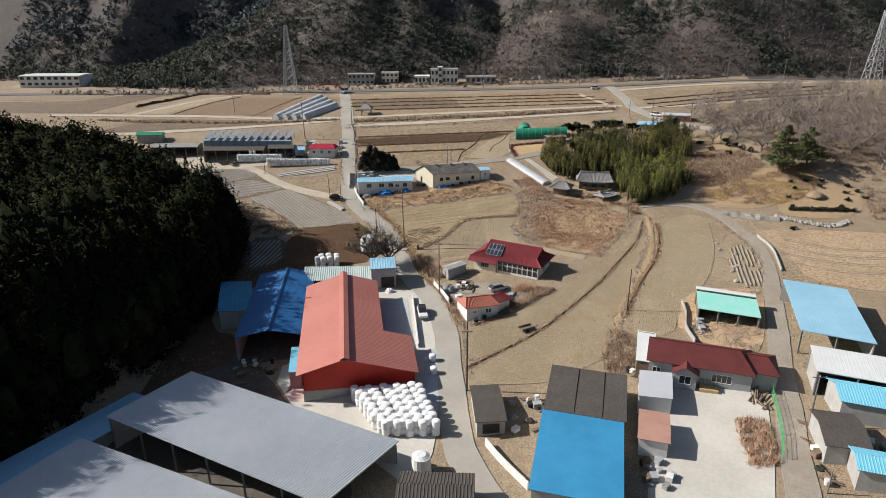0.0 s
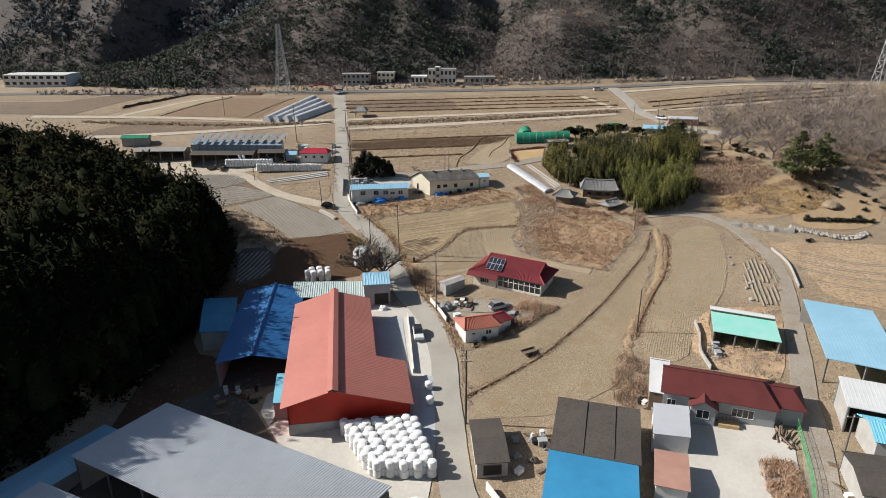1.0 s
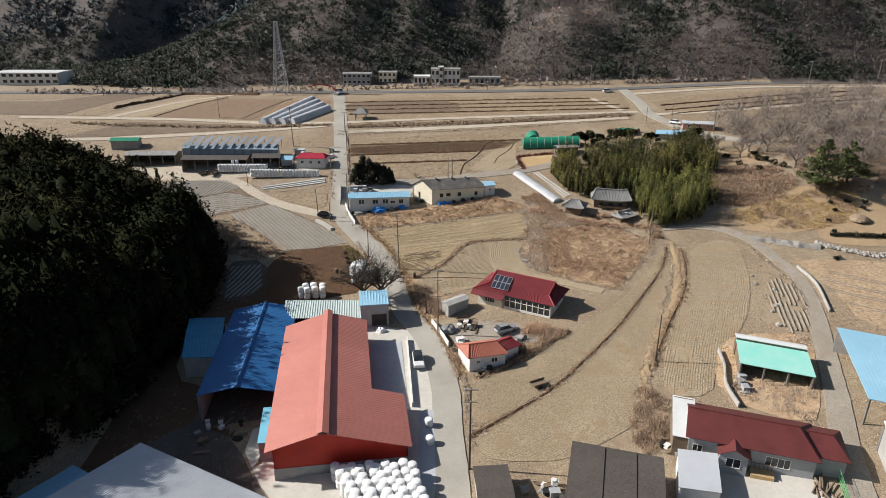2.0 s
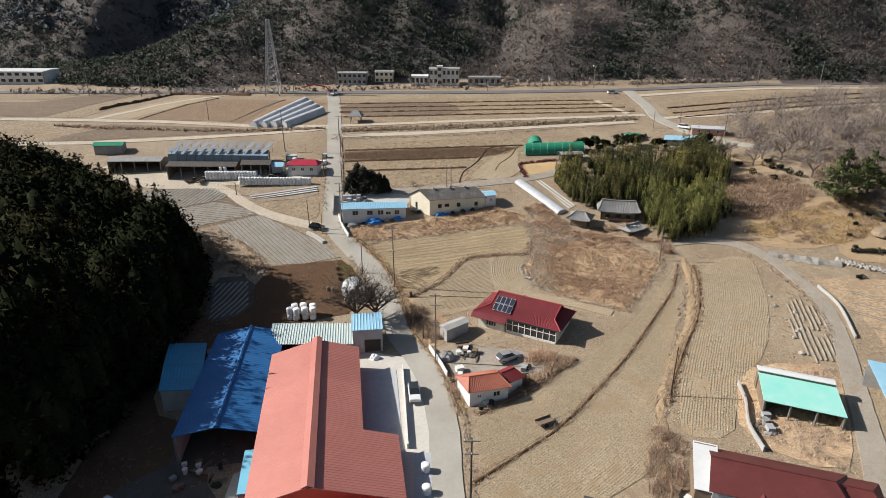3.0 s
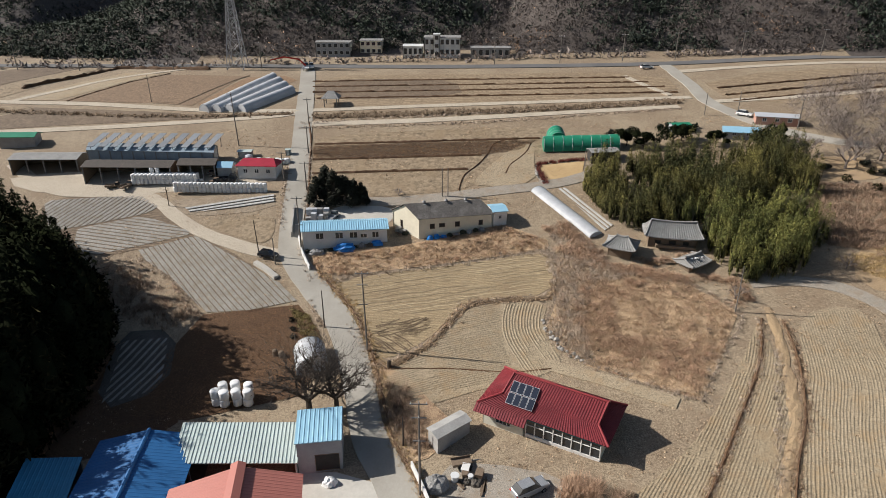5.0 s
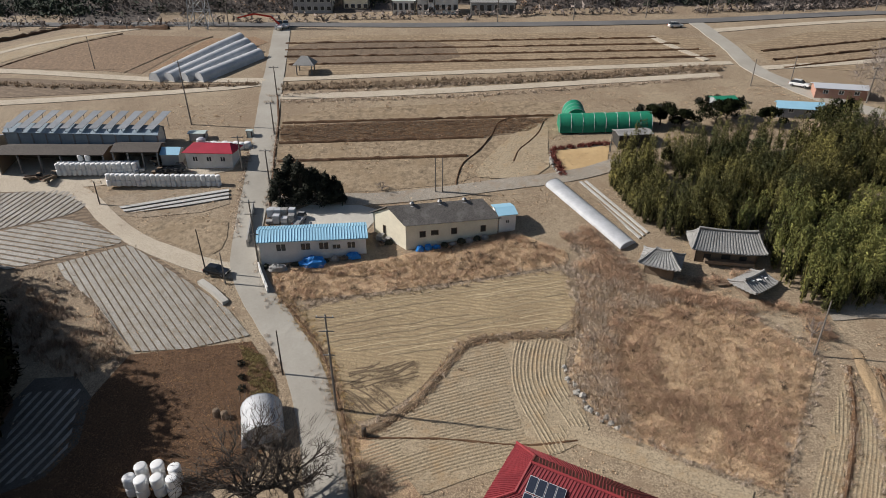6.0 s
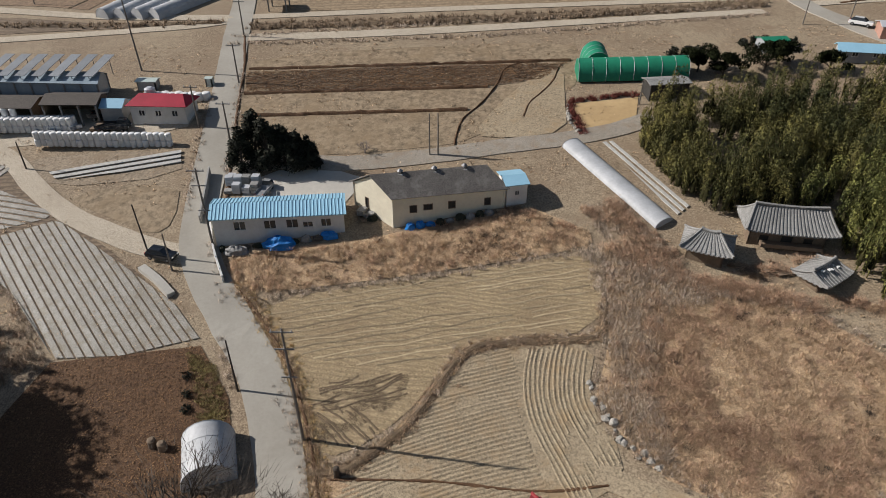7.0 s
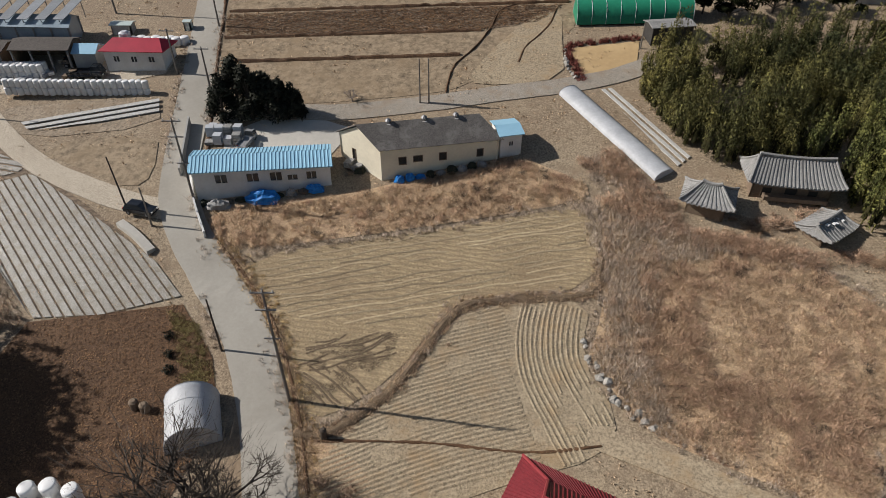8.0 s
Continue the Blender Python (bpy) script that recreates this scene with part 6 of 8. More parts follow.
STRAW = [(-21, 158.2), (0.8, 161.2), (17, 163.9), (17.6, 161), (15.5, 153.6), (7.5, 153.2), (2.9, 152.5), (0, 149.3), (-3, 144.8), (-8.3, 141), (-11, 141.8), (-14, 147), (-17.5, 152)]
GARDEN = [(-39.2, 151.4), (-24.3, 153), (-19.9, 147.1), (-18, 141.4), (-20, 134), (-34, 130), (-42, 131), (-42, 143)]
NORTH_BAND = [(-31.2, 202.2), (18.3, 202.4), (13.8, 197.7), (5.3, 196), (-30, 196.6)]
stuff("field_clods", bits(NORTH_BAND, 9000, 0.3, 0.12), M["litter"], "dark clods of the turned field", "clods")
stuff("dead_leaf_litter", bits(GARDEN, 15000, 0.17), M["litter"], "dead leaves strewn over the garden", "leaves")
stuff("straw_litter", np.concatenate([bits(STRAW, 20000, 0.1), bits(CURVED, 9000, 0.09), bits(LOWER, 4000, 0.09), bits(MIDDLE, 7000, 0.09), bits(UPPER, 6000, 0.09)]), M["straw"], "straw and clods strewn over the fields", "straw")

# short dry grass over the open ground
spots = []
while len(spots) < 6500:
    x, y = rng.uniform(-62, 72), rng.uniform(84, 212)
    if x < float(np.interp(y, EDGE_Y, EDGE_X)) + 2 or noise.noise((x * 0.11, y * 0.11, 9)) + rng.normal(0, 0.25) < 0.05:
        continue
    road_x = float(np.interp(y, (84, 109, 118, 126, 134, 149, 161, 170, 191, 212), (-0.4, -2.9, -5.6, -9.6, -12, -17.3, -25.6, -29.2, -32, -36)))
    if abs(x - road_x) < 3.2 or (-30 < x < -2 and y < 127) or (20 < x < 45 and y < 92) or inside(STRAW, x, y) or inside(CURVED, x, y) or inside(GARDEN, x, y):
        continue
    spots.append((x, y, land(x, y) + 0.05, rng.uniform(0.2, 0.6), rng.uniform(0.06, 0.22)))
stuff("dry_grass_tufts", stalks(spots, 9, 0.05), M["dry"], "short dry grass tufts on open ground", "grass")


# ---- trees that stand alone ----
def grow(bm, a, d, length, r, depth, spread, seed):
    """Limbs that fork upward from a."""
    rnd = random.Random(seed)
    b = a + d * length
    rod(bm, a, b, r, r * 0.68, 6 if depth > 2 else 4)
    if depth == 0:
        return
    for k in range(3 if depth > 1 else 4):
        turn = Vector((rnd.gauss(0, spread), rnd.gauss(0, spread), rnd.gauss(0.12, spread * 0.5)))
        nd = (d + turn).normalized()
        start = a + d * length * rnd.uniform(0.55, 1.0)
        grow(bm, start, nd, length * rnd.uniform(0.6, 0.85), r * 0.6, depth - 1, spread, rnd.random())


def bare_tree(x, y, high, label, seed, mat="bark", spread=0.6, depth=5, group="", fine=0):
    z = land(x, y)
    ob = thing("bare_tree", (x, y, z), label, "tree", group)
    bm = bmesh.new()
    base = Vector((x, y, z - 0.2))
    rod(bm, base, base + Vector((0, 0, high * 0.22)), high * 0.038, high * 0.03, 8)
    part("trunk", bm, M[mat], ob)
    bm = bmesh.new()
    for k in range(5):
        a = k * 1.2566 + seed
        grow(bm, base + Vector((0, 0, high * 0.2)), Vector((math.cos(a) * 0.75, math.sin(a) * 0.75, 0.75)).normalized(), high * 0.24, high * 0.02, depth - 1, spread, seed * 10 + k)
    part("crown", bm, M[mat], ob, "tangle of bare branches")
    if fine:
        fuzz = tri_mesh("twig_mass", twigs([(0, 0, high * 0.12, high * 0.52, high * 0.86)], fine, high * 0.12, 0.02), M[mat])
        fuzz.parent = ob
    return ob


bare_tree(-18.0, 130.6, 12.0, "large leafless tree with a wide crown beside the road", 1.0, spread=0.7, depth=6, fine=900)
bare_tree(-14.6, 131.4, 9.5, "leafless tree with a wide crown beside the road", 2.3, spread=0.7, depth=6, fine=600)
for k, (x, y, h) in enumerate(((74.6, 182.9, 9), (78, 186, 9), (82.4, 185.2, 10), (84.8, 174.4, 11), (90, 184, 10), (95, 178, 11), (101.9, 190, 11), (106, 183, 12), (70, 189, 8), (88, 192, 9), (98, 171, 11), (108, 172, 12), (112, 164, 11), (80, 193, 8), (94, 195, 9), (103, 200, 10), (115, 178, 12))):
    bare_tree(x, y, h * 0.82, "leafless winter tree on the knoll", 0.7 + k * 1.37, "wood_bare", 0.5, 5, "bare trees on the knoll")
bare_tree(43.5, 151.2, 3.6, "small leafless tree beside the lane", 5.5, "wood_bare", 0.5, 4)
bare_tree(62.5, 156.5, 3.4, "small leafless tree beside the lane", 6.1, "wood_bare", 0.5, 4)
bare_tree(-10.5, 181.4, 2.6, "low leafless shrub beside the lane", 7.3, "wood_bare", 0.7, 4)


def crown_tree(name, x, y, blobs, per, leaf, mat, label, category, trunk=0.2, shape="round", group=""):
    """A trunk with limbs to each clump of leaves. blobs: dx, dy, height, radius, depth."""
    z = land(x, y)
    ob = thing(name, (x, y, z), label, category, group)
    bm = bmesh.new()
    top = max(b[2] for b in blobs)
    rod(bm, (x, y, z - 0.3), (x + 0.1, y, z + top * 0.8), trunk, trunk * 0.45, 7)
    for dx, dy, h, r, d in blobs:
        rod(bm, (x, y, z + h * 0.55), (x + dx, y + dy, z + h + d * 0.3), trunk * 0.4, trunk * 0.15, 5)
    part("trunk", bm, M["bark"], ob)
    tris = leaves([(dx, dy, h, r, d) for dx, dy, h, r, d in blobs], per, leaf, shape)
    crown = tri_mesh("crown", tris, M[mat])
    crown.parent = ob
    return ob


def rounded(seed, n, spread, low, high, r):
    k = np.random.default_rng(seed)
    return [(k.normal(0, spread), k.normal(0, spread), k.uniform(low, high), k.uniform(0.7, 1.2) * r, k.uniform(0.8, 1.2) * r) for _ in range(n)]


def layered(seed, high, wide):
    """Flat branch clumps in tiers, narrower towards the top."""
    k, out = np.random.default_rng(seed), []
    for i in range(9):
        t = i / 8
        reach = wide * (1 - t) ** 0.7 * (0.75 + 0.5 * k.uniform()) + 0.3
        for j in range(max(2, int(7 * (1 - t)) + 1)):
            a = k.uniform(0, 6.2832)
            r = reach * k.uniform(0.45, 1.0)
            out.append((r * math.cos(a), r * math.sin(a), high * (0.22 + 0.74 * t) + k.normal(0, 0.25), 0.5 + 0.32 * reach, 0.7))
    return out


crown_tree("pine_tree", 85.8, 163.4, layered(3, 11.5, 4.6), 130, 0.34, "pine_lit", "spreading green pine with layered branches", "tree", 0.35)
crown_tree("pine_tree", 93.4, 166.4, layered(4, 9.0, 3.6), 120, 0.34, "pine_lit", "green pine with layered branches", "tree", 0.3)
def shaggy(seed, high, wide):
    """Overlapping clumps of a dense evergreen, broad below and ragged at the top."""
    k, out = np.random.default_rng(seed), []
    for i in range(26):
        t = k.uniform(0, 1)
        reach = wide * (1 - 0.75 * t ** 1.6)
        a = k.uniform(0, 6.2832)
        out.append((reach * 0.7 * math.cos(a), reach * 0.7 * math.sin(a), high * 0.82 * t, wide * (0.5 - 0.22 * t), high * 0.28))
    return out


for k, (x, y, h, w) in enumerate(((-26.0, 178.6, 5.4, 1.7), (-24.2, 179.6, 7.0, 1.8), (-22.4, 178.6, 7.2, 1.9), (-20.6, 179.2, 5.4, 1.7), (-19.0, 178.4, 5.2, 1.7), (-17.4, 178.8, 4.2, 1.5))):
    crown_tree("conifer", x, y, shaggy(20 + k, h, w), 170, 0.26, "cypress", "dark dense evergreen beside the yard", "tree", 0.18, group="conifers beside the yard")
for k, (x, y, r) in enumerate(((37, 198.5, 1.9), (46.5, 198, 2.2), (40, 196.5, 1.6), (49, 200, 1.4), (63, 195, 1.7), (68, 197, 1.8), (55, 196.5, 1.2))):
    crown_tree("garden_pine", x, y, rounded(40 + k, 12, r * 0.75, 1.0, 2.8, r * 0.62), 260, 0.24, "pine", "clipped garden pine with a flat rounded crown", "tree", 0.16, group="garden pines")
for k, (x, y) in enumerate(((34.5, 203.6), (37, 204.2), (38.8, 204), (46, 206), (48, 206.6), (50, 206.4), (53, 206), (71.4, 183.1), (78.1, 183.3), (79.5, 179.2))):
    crown_tree("shrub", x, y, rounded(60 + k, 5, 0.4, 0.1, 0.7, 0.6), 80, 0.25, "cypress", "round dark evergreen shrub", "shrub", 0.06, group="evergreen shrubs")


# ---- poles and pylons ----
def utility_pole(x, y, high, mat="pole", arms=0, label="weathered concrete utility pole", group="utility poles", lean=0.0):
    z = land(x, y)
    ob = thing("utility_pole", (x, y, z), label, "pole", group)
    bm = bmesh.new()
    rod(bm, (x, y, z - 0.3), (x + lean, y, z + high), 0.15 if arms else 0.11, 0.09 if arms else 0.07, 8)
    part("shaft", bm, M[mat], ob)
    for k in range(arms):
        h = z + high - 0.35 - 1.1 * k * (1 + k * 0.6)
        bm = bmesh.new()
        box(bm, Matrix.Translation((x + lean, y - 0.1, h)), 1.9 - 0.3 * k, 0.09, 0.1)
        arm = part("crossarm", bm, M["steel"], ob)
        for dx in (-0.8, 0.0, 0.8):
            if abs(dx) < 0.95 - 0.15 * k:
                bm = bmesh.new()
                rod(bm, (x + lean + dx, y - 0.1, h + 0.1), (x + lean + dx, y - 0.1, h + 0.32), 0.05, 0.03, 6)
                part("insulator", bm, M["white"], arm)
    return ob


for x, y, h, m, arms, lean in ((-12.0, 142.7, 13.0, "pole", 3, -0.2), (-19.2, 147.8, 6.4, "pole_dark", 0, 0), (-33.6, 164.8, 6.8, "pole_dark", 0, -0.25), (-30.3, 162.7, 4.9, "pole", 0, 0), (-26.3, 165.5, 10.4, "pole", 3, 0),
                               (42.6, 148.4, 7.6, "pole", 0, -0.2), (32.2, 106.4, 8.4, "pole_dark", 0, 0), (-3.0, 117.6, 12.8, "pole", 3, 0), (47.5, 71.6, 7.9, "pole", 1, 0), (-5.4, 124.8, 4.4, "pole_dark", 0, 0),
                               (2.0, 83.8, 12.4, "pole_dark", 2, 0), (-55.3, 180, 4.0, "pole_dark", 0, 0), (-34.4, 187.8, 6.1, "pole", 1, 0), (-48.3, 203.6, 11.8, "pole", 1, -0.3), (-29, 184, 6.0, "pole", 1, 0), (-2.0, 180.6, 5.7, "pole", 0, 0),
                               (-0.9, 180.6, 5.7, "pole", 0, 0), (26.8, 190.2, 3.4, "pole", 0, 0), (75.1, 203.7, 6.5, "pole", 2, 0), (-31.6, 199, 6.0, "pole", 1, 0), (-34.5, 214, 6.0, "pole", 1, 0), (-80, 232, 7.0, "pole", 0, 0), (58, 213, 5, "pole", 0, 0), (66, 214, 5, "pole", 0, 0), (43.5, 59.5, 3.2, "pole", 0, 0)):
    utility_pole(x, y, h, m, arms, "dark timber pole standing beside the road" if m == "pole_dark" else "weathered concrete utility pole", "utility poles", lean)
for x in (-138, -118, -88, -60, 12, 32, 51, 67, 87, 111, 134, 160):
    utility_pole(x, 265 + 0.02 * abs(x), 8.0, "pole", 1, "roadside concrete utility pole", "roadside poles")


def pylon(x, y, high, base):
    z = land(x, y)
    ob = thing("pylon", (x, y, z), "tall grey steel lattice power pylon", "pylon")

    def corner(k, h):
        w = base * (1 - h / high) ** 1.15 / 2 + 0.55
        return Vector((x + w * (1 if k in (0, 3) else -1), y + w * (1 if k in (0, 1) else -1), z + h))

    levels = [0, 4.5, 8.5, 12, 15, 17.5, 19.8, 21.8, 23.5, high]
    for k in range(4):
        for a, b in zip(levels, levels[1:]):
            bm = bmesh.new()
            rod(bm, corner(k, a), corner(k, b), 0.16, 0.14, 4)
            part("leg", bm, M["lattice"], ob)
            j = (k + 1) % 4
            bm = bmesh.new()
            rod(bm, corner(k, a), corner(j, b), 0.08, 0.08, 4)
            part("brace", bm, M["lattice"], ob)
            bm = bmesh.new()
            rod(bm, corner(j, a), corner(k, b), 0.08, 0.08, 4)
            part("brace", bm, M["lattice"], ob)
            bm = bmesh.new()
            rod(bm, corner(k, b), corner(j, b), 0.08, 0.08, 4)
            part("strut", bm, M["lattice"], ob)
    return ob


pylon(-67.5, 266.5, 26.5, 4.1)
pylon(164, 259, 26.5, 4.1)


# ---- bales ----
def bale_mesh():
    bm = bmesh.new()
    ring = ((0.0, 0.0), (0.5, 0.0), (0.6, 0.06), (0.63, 0.2), (0.62, 0.6), (0.63, 1.0), (0.6, 1.14), (0.48, 1.2), (0.0, 1.18))
    n, rows = 14, []
    for r, h in ring[1:-1]:
        rows.append([bm.verts.new((r * math.cos(6.2832 * k / n), r * math.sin(6.2832 * k / n), h)) for k in range(n)])
    for a, b in zip(rows, rows[1:]):
        for k in range(n):
            bm.faces.new((a[k], a[(k + 1) % n], b[(k + 1) % n], b[k])).smooth = True
    bm.faces.new(rows[0][::-1])
    top = bm.verts.new((0, 0, 1.17))
    for k in range(n):
        bm.faces.new((rows[-1][k], rows[-1][(k + 1) % n], top)).smooth = True
    ob = link("silage_bale", bm, M["wrap"])
    return tagged(ob, "round silage bale in tight white plastic wrap", "bale", "stacked silage bales")


bale = bale_mesh()
first = True


def put_bale(x, y, z, group, tilt=0.0, size=1.0):
    global first
    m = pose(x, y, z, random.uniform(-tilt, tilt), random.uniform(-tilt, tilt), random.uniform(0, 360))
    if first:
        bale.matrix_basis, first = m, False
        ob = bale
    else:
        ob = copy_thing(bale, m)
    s = size * random.uniform(0.95, 1.05)
    ob.scale = (s, s, min(1.0, size * 1.25))
    ob["group"] = group
    return ob


for i in range(10):
    for j in range(7):
        t, u = i / 9, j / 6
        x = lerp(lerp(-15.2, -5.4, t), lerp(-10.4, -2.6, t), u) + random.uniform(-0.12, 0.12)
        y = lerp(lerp(82.6, 82.9, t), lerp(74.6, 74.2, t), u) + random.uniform(-0.12, 0.12) - (0.5 if i % 2 else 0)
        z = land(x, y) + 0.1
        put_bale(x, y, z, "bales in front of the red barn")
        put_bale(x + random.uniform(-0.1, 0.1), y + random.uniform(-0.1, 0.1), z + 1.19, "bales in front of the red barn", 1.5)
for i in range(16):
    for j in range(2):
        put_bale(-65.2 + i * 0.84, 187.4 + j * 0.9 + i * 0.04, land(-60, 188) + 0.05, "bales at the far farm", size=0.7)
        put_bale(-65.2 + i * 0.84, 187.4 + j * 0.9 + i * 0.04, land(-60, 188) + 1.1, "bales at the far farm", 1.5, 0.7)
put_bale(-61.8, 188.7, land(-60, 188) + 2.15, "bales at the far farm", 1.5, 0.7)
put_bale(-60.6, 188.7, land(-60, 188) + 2.15, "bales at the far farm", 1.5, 0.7)
for i in range(23):
    put_bale(-55.4 + i * 0.82, 184.3 + random.uniform(-0.12, 0.12), land(-47, 184.3) + 0.02, "row of bales by the track", size=0.68)
    put_bale(-55.4 + i * 0.82, 184.3 + random.uniform(-0.1, 0.1), land(-47, 184.3) + 1.05, "row of bales by the track", 1.5, 0.68)
for i in range(8):
    put_bale(-42.4 + i * 1.0, 194.6 + (i % 2) * 0.4, land(-40, 194.6) + 0.05, "bales behind the cottage")
for x, y, k in ((-31.0, 132.8, 0), (-29.7, 132.5, 0), (-28.1, 132.7, 0), (-30.4, 134.1, 0), (-28.7, 134.3, 0), (-26.8, 133.9, 0), (-26.6, 132.6, 0)):
    for i in range(2):
        put_bale(x + random.uniform(-0.1, 0.1), y, land(x, y) + 0.05 + 1.19 * i, "bales behind the cattle shed")
for x, y in ((-3.6, 92.6), (-3.3, 88.8)):
    put_bale(x, y, land(x, y) + 0.12, "bales beside the road")


# ---- vehicles ----
def extrude_profile(bm, prof, half, m, taper=0.0):
    """A car body from its side profile (x, z): the top is drawn in by taper."""
    top = max(p[1] for p in prof)
    rings = []
    for s in (-1, 1):
        rings.append([bm.verts.new(m @ Vector((x, s * half * (1 - taper * max(0, (z - 0.75)) / max(0.01, top - 0.75)), z))) for x, z in prof])
    bm.faces.new(rings[0])
    bm.faces.new(rings[1][::-1])
    n = len(prof)
    for k in range(n):
        j = (k + 1) % n
        bm.faces.new((rings[0][j], rings[0][k], rings[1][k], rings[1][j]))
    bmesh.ops.recalc_face_normals(bm, faces=bm.faces)
    return bm


def car(name, x, y, turn, mat, label, scale=1.0, kind="suv", lift=0.15, top=None):
    z = land(x, y) + lift
    ob = thing(name, (x, y, z), label, "car" if kind != "truck" else "truck")
    m = Matrix.Translation((x, y, z)) @ Matrix.Rotation(radians(turn), 4, "Z") @ Matrix.Scale(scale, 4)
    if kind == "suv":
        body = [(-2.2, 0.35), (2.2, 0.35), (2.28, 0.7), (2.15, 0.92), (1.1, 1.02), (-2.1, 1.05), (-2.25, 0.8)]
        cabin = [(1.1, 1.0), (0.35, 1.58), (-1.5, 1.62), (-2.1, 1.03)]
        length = 4.5
    else:
        body = [(-2.4, 0.5), (2.3, 0.5), (2.35, 0.9), (2.2, 1.2), (0.85, 1.2), (0.8, 0.85), (-2.4, 0.85)]
        cabin = [(2.2, 1.18), (1.95, 1.85), (0.95, 1.9), (0.8, 1.18)]
        length = 4.7
    b = part("body", extrude_profile(bmesh.new(), body, 0.9, m, 0.1), mat, ob)
    bevel = b.modifiers.new("edges", "BEVEL")
    bevel.width, bevel.segments = 0.09, 2
    c = part("cabin", extrude_profile(bmesh.new(), cabin, 0.84, m, 0.22), M["glass"], ob, "dark tinted windows")
    x0, x1 = (-1.45, 0.3) if kind == "suv" else (1.0, 1.9)
    bm = bmesh.new()
    h = max(p[1] for p in cabin)
    prism(bm, [m @ Vector(p) for p in ((x0, -0.62, h + 0.03), (x1, -0.62, h), (x1, 0.62, h), (x0, 0.62, h + 0.03))], (0, 0, -0.06))
    part("roof", bm, top or mat, ob)
    for sx in (-1, 1):
        for sy in (-1, 1):
            bm = bmesh.new()
            c0 = m @ Vector((sx * 1.4, sy * 0.72, 0.33))
            c1 = m @ Vector((sx * 1.4, sy * 0.93, 0.33))
            rod(bm, c0, c1, 0.33 * scale, 0.33 * scale, 14)
            w = part("wheel", bm, M["rubber"], ob)
            bm = bmesh.new()
            rod(bm, c1, m @ Vector((sx * 1.4, sy * 0.945, 0.33)), 0.2 * scale, 0.19 * scale, 10)
            part("rim", bm, M["steel"], w)
    for sy in (-1, 1):
        bm = bmesh.new()
        box(bm, m @ Matrix.Translation((2.2 if kind == "suv" else 2.32, sy * 0.62, 0.7)), 0.12, 0.36, 0.16)
        part("headlight", bm, M["white"], ob)
        bm = bmesh.new()
        box(bm, m @ Matrix.Translation((-2.22, sy * 0.7, 0.72)), 0.08, 0.22, 0.22)
        part("tail_light", bm, M["red_wall"], ob)
    if kind == "truck":
        for sy in (-0.88, 0.88):
            bm = bmesh.new()
            box(bm, m @ Matrix.Translation((-0.85, sy, 0.85)), 3.1, 0.06, 0.35)
            part("side_board", bm, mat, ob)
    return ob


car("car", -6.0, 108.6, -82, M["car_white"], "white compact car with dark windows and roof parked by the barn", top=M["glass"])
car("car", 9.0, 117.5, 30, M["car_silver"], "silver estate car parked in the farmhouse yard", 0.95, lift=0.1)
car("car", -31.9, 164.4, -14, M["car_black"], "black off-road car parked at the road fork", 0.8)
car("pickup_truck", -48.6, 190.2, 2, M["car_black"], "dark flatbed truck parked at the far farm", 0.9, "truck", 0.05)
car("pickup_truck", -43.9, 263.5, 100, M["car_white"], "white truck on the far road", 0.9, "truck", 0.15)
car("car", 66.5, 211.5, -40, M["car_white"], "white car on the far village road", 0.8)
car("car", 55, 253.5, 10, M["car_white"], "white car beside the far road", 0.8, lift=0.05)
car("pickup_truck", -22.2, 174.3, 80, M["car_silver"], "old grey truck in the shed yard", 0.7, "truck", 0.07)
car("tractor_cart", -69.5, 186.9, 20, M["wood"], "small rusty farm truck at the far farm", 0.6, "truck", 0.05)


def boom_truck(x, y, turn):
    """Truck with a long red boom folded out to one side, on the far road."""
    ob = car("boom_truck", x, y, turn, M["car_white"], "white truck with a long red boom on the far road", 1.0, "truck", 0.2)
    z = land(x, y) + 0.2
    knees = [(0, 0, 1.2), (-2.0, 0.4, 3.0), (-6.5, 0.8, 3.6), (-11.0, 1.0, 2.6)]
    for a, b in zip(knees, knees[1:]):
        bm = bmesh.new()
        rod(bm, (x + a[0], y + a[1], z + a[2]), (x + b[0], y + b[1], z + b[2]), 0.26, 0.2, 6)
        part("boom", bm, M["red_wall"], ob, "long red boom")
    return ob


boom_truck(-45.2, 262.0, 100)


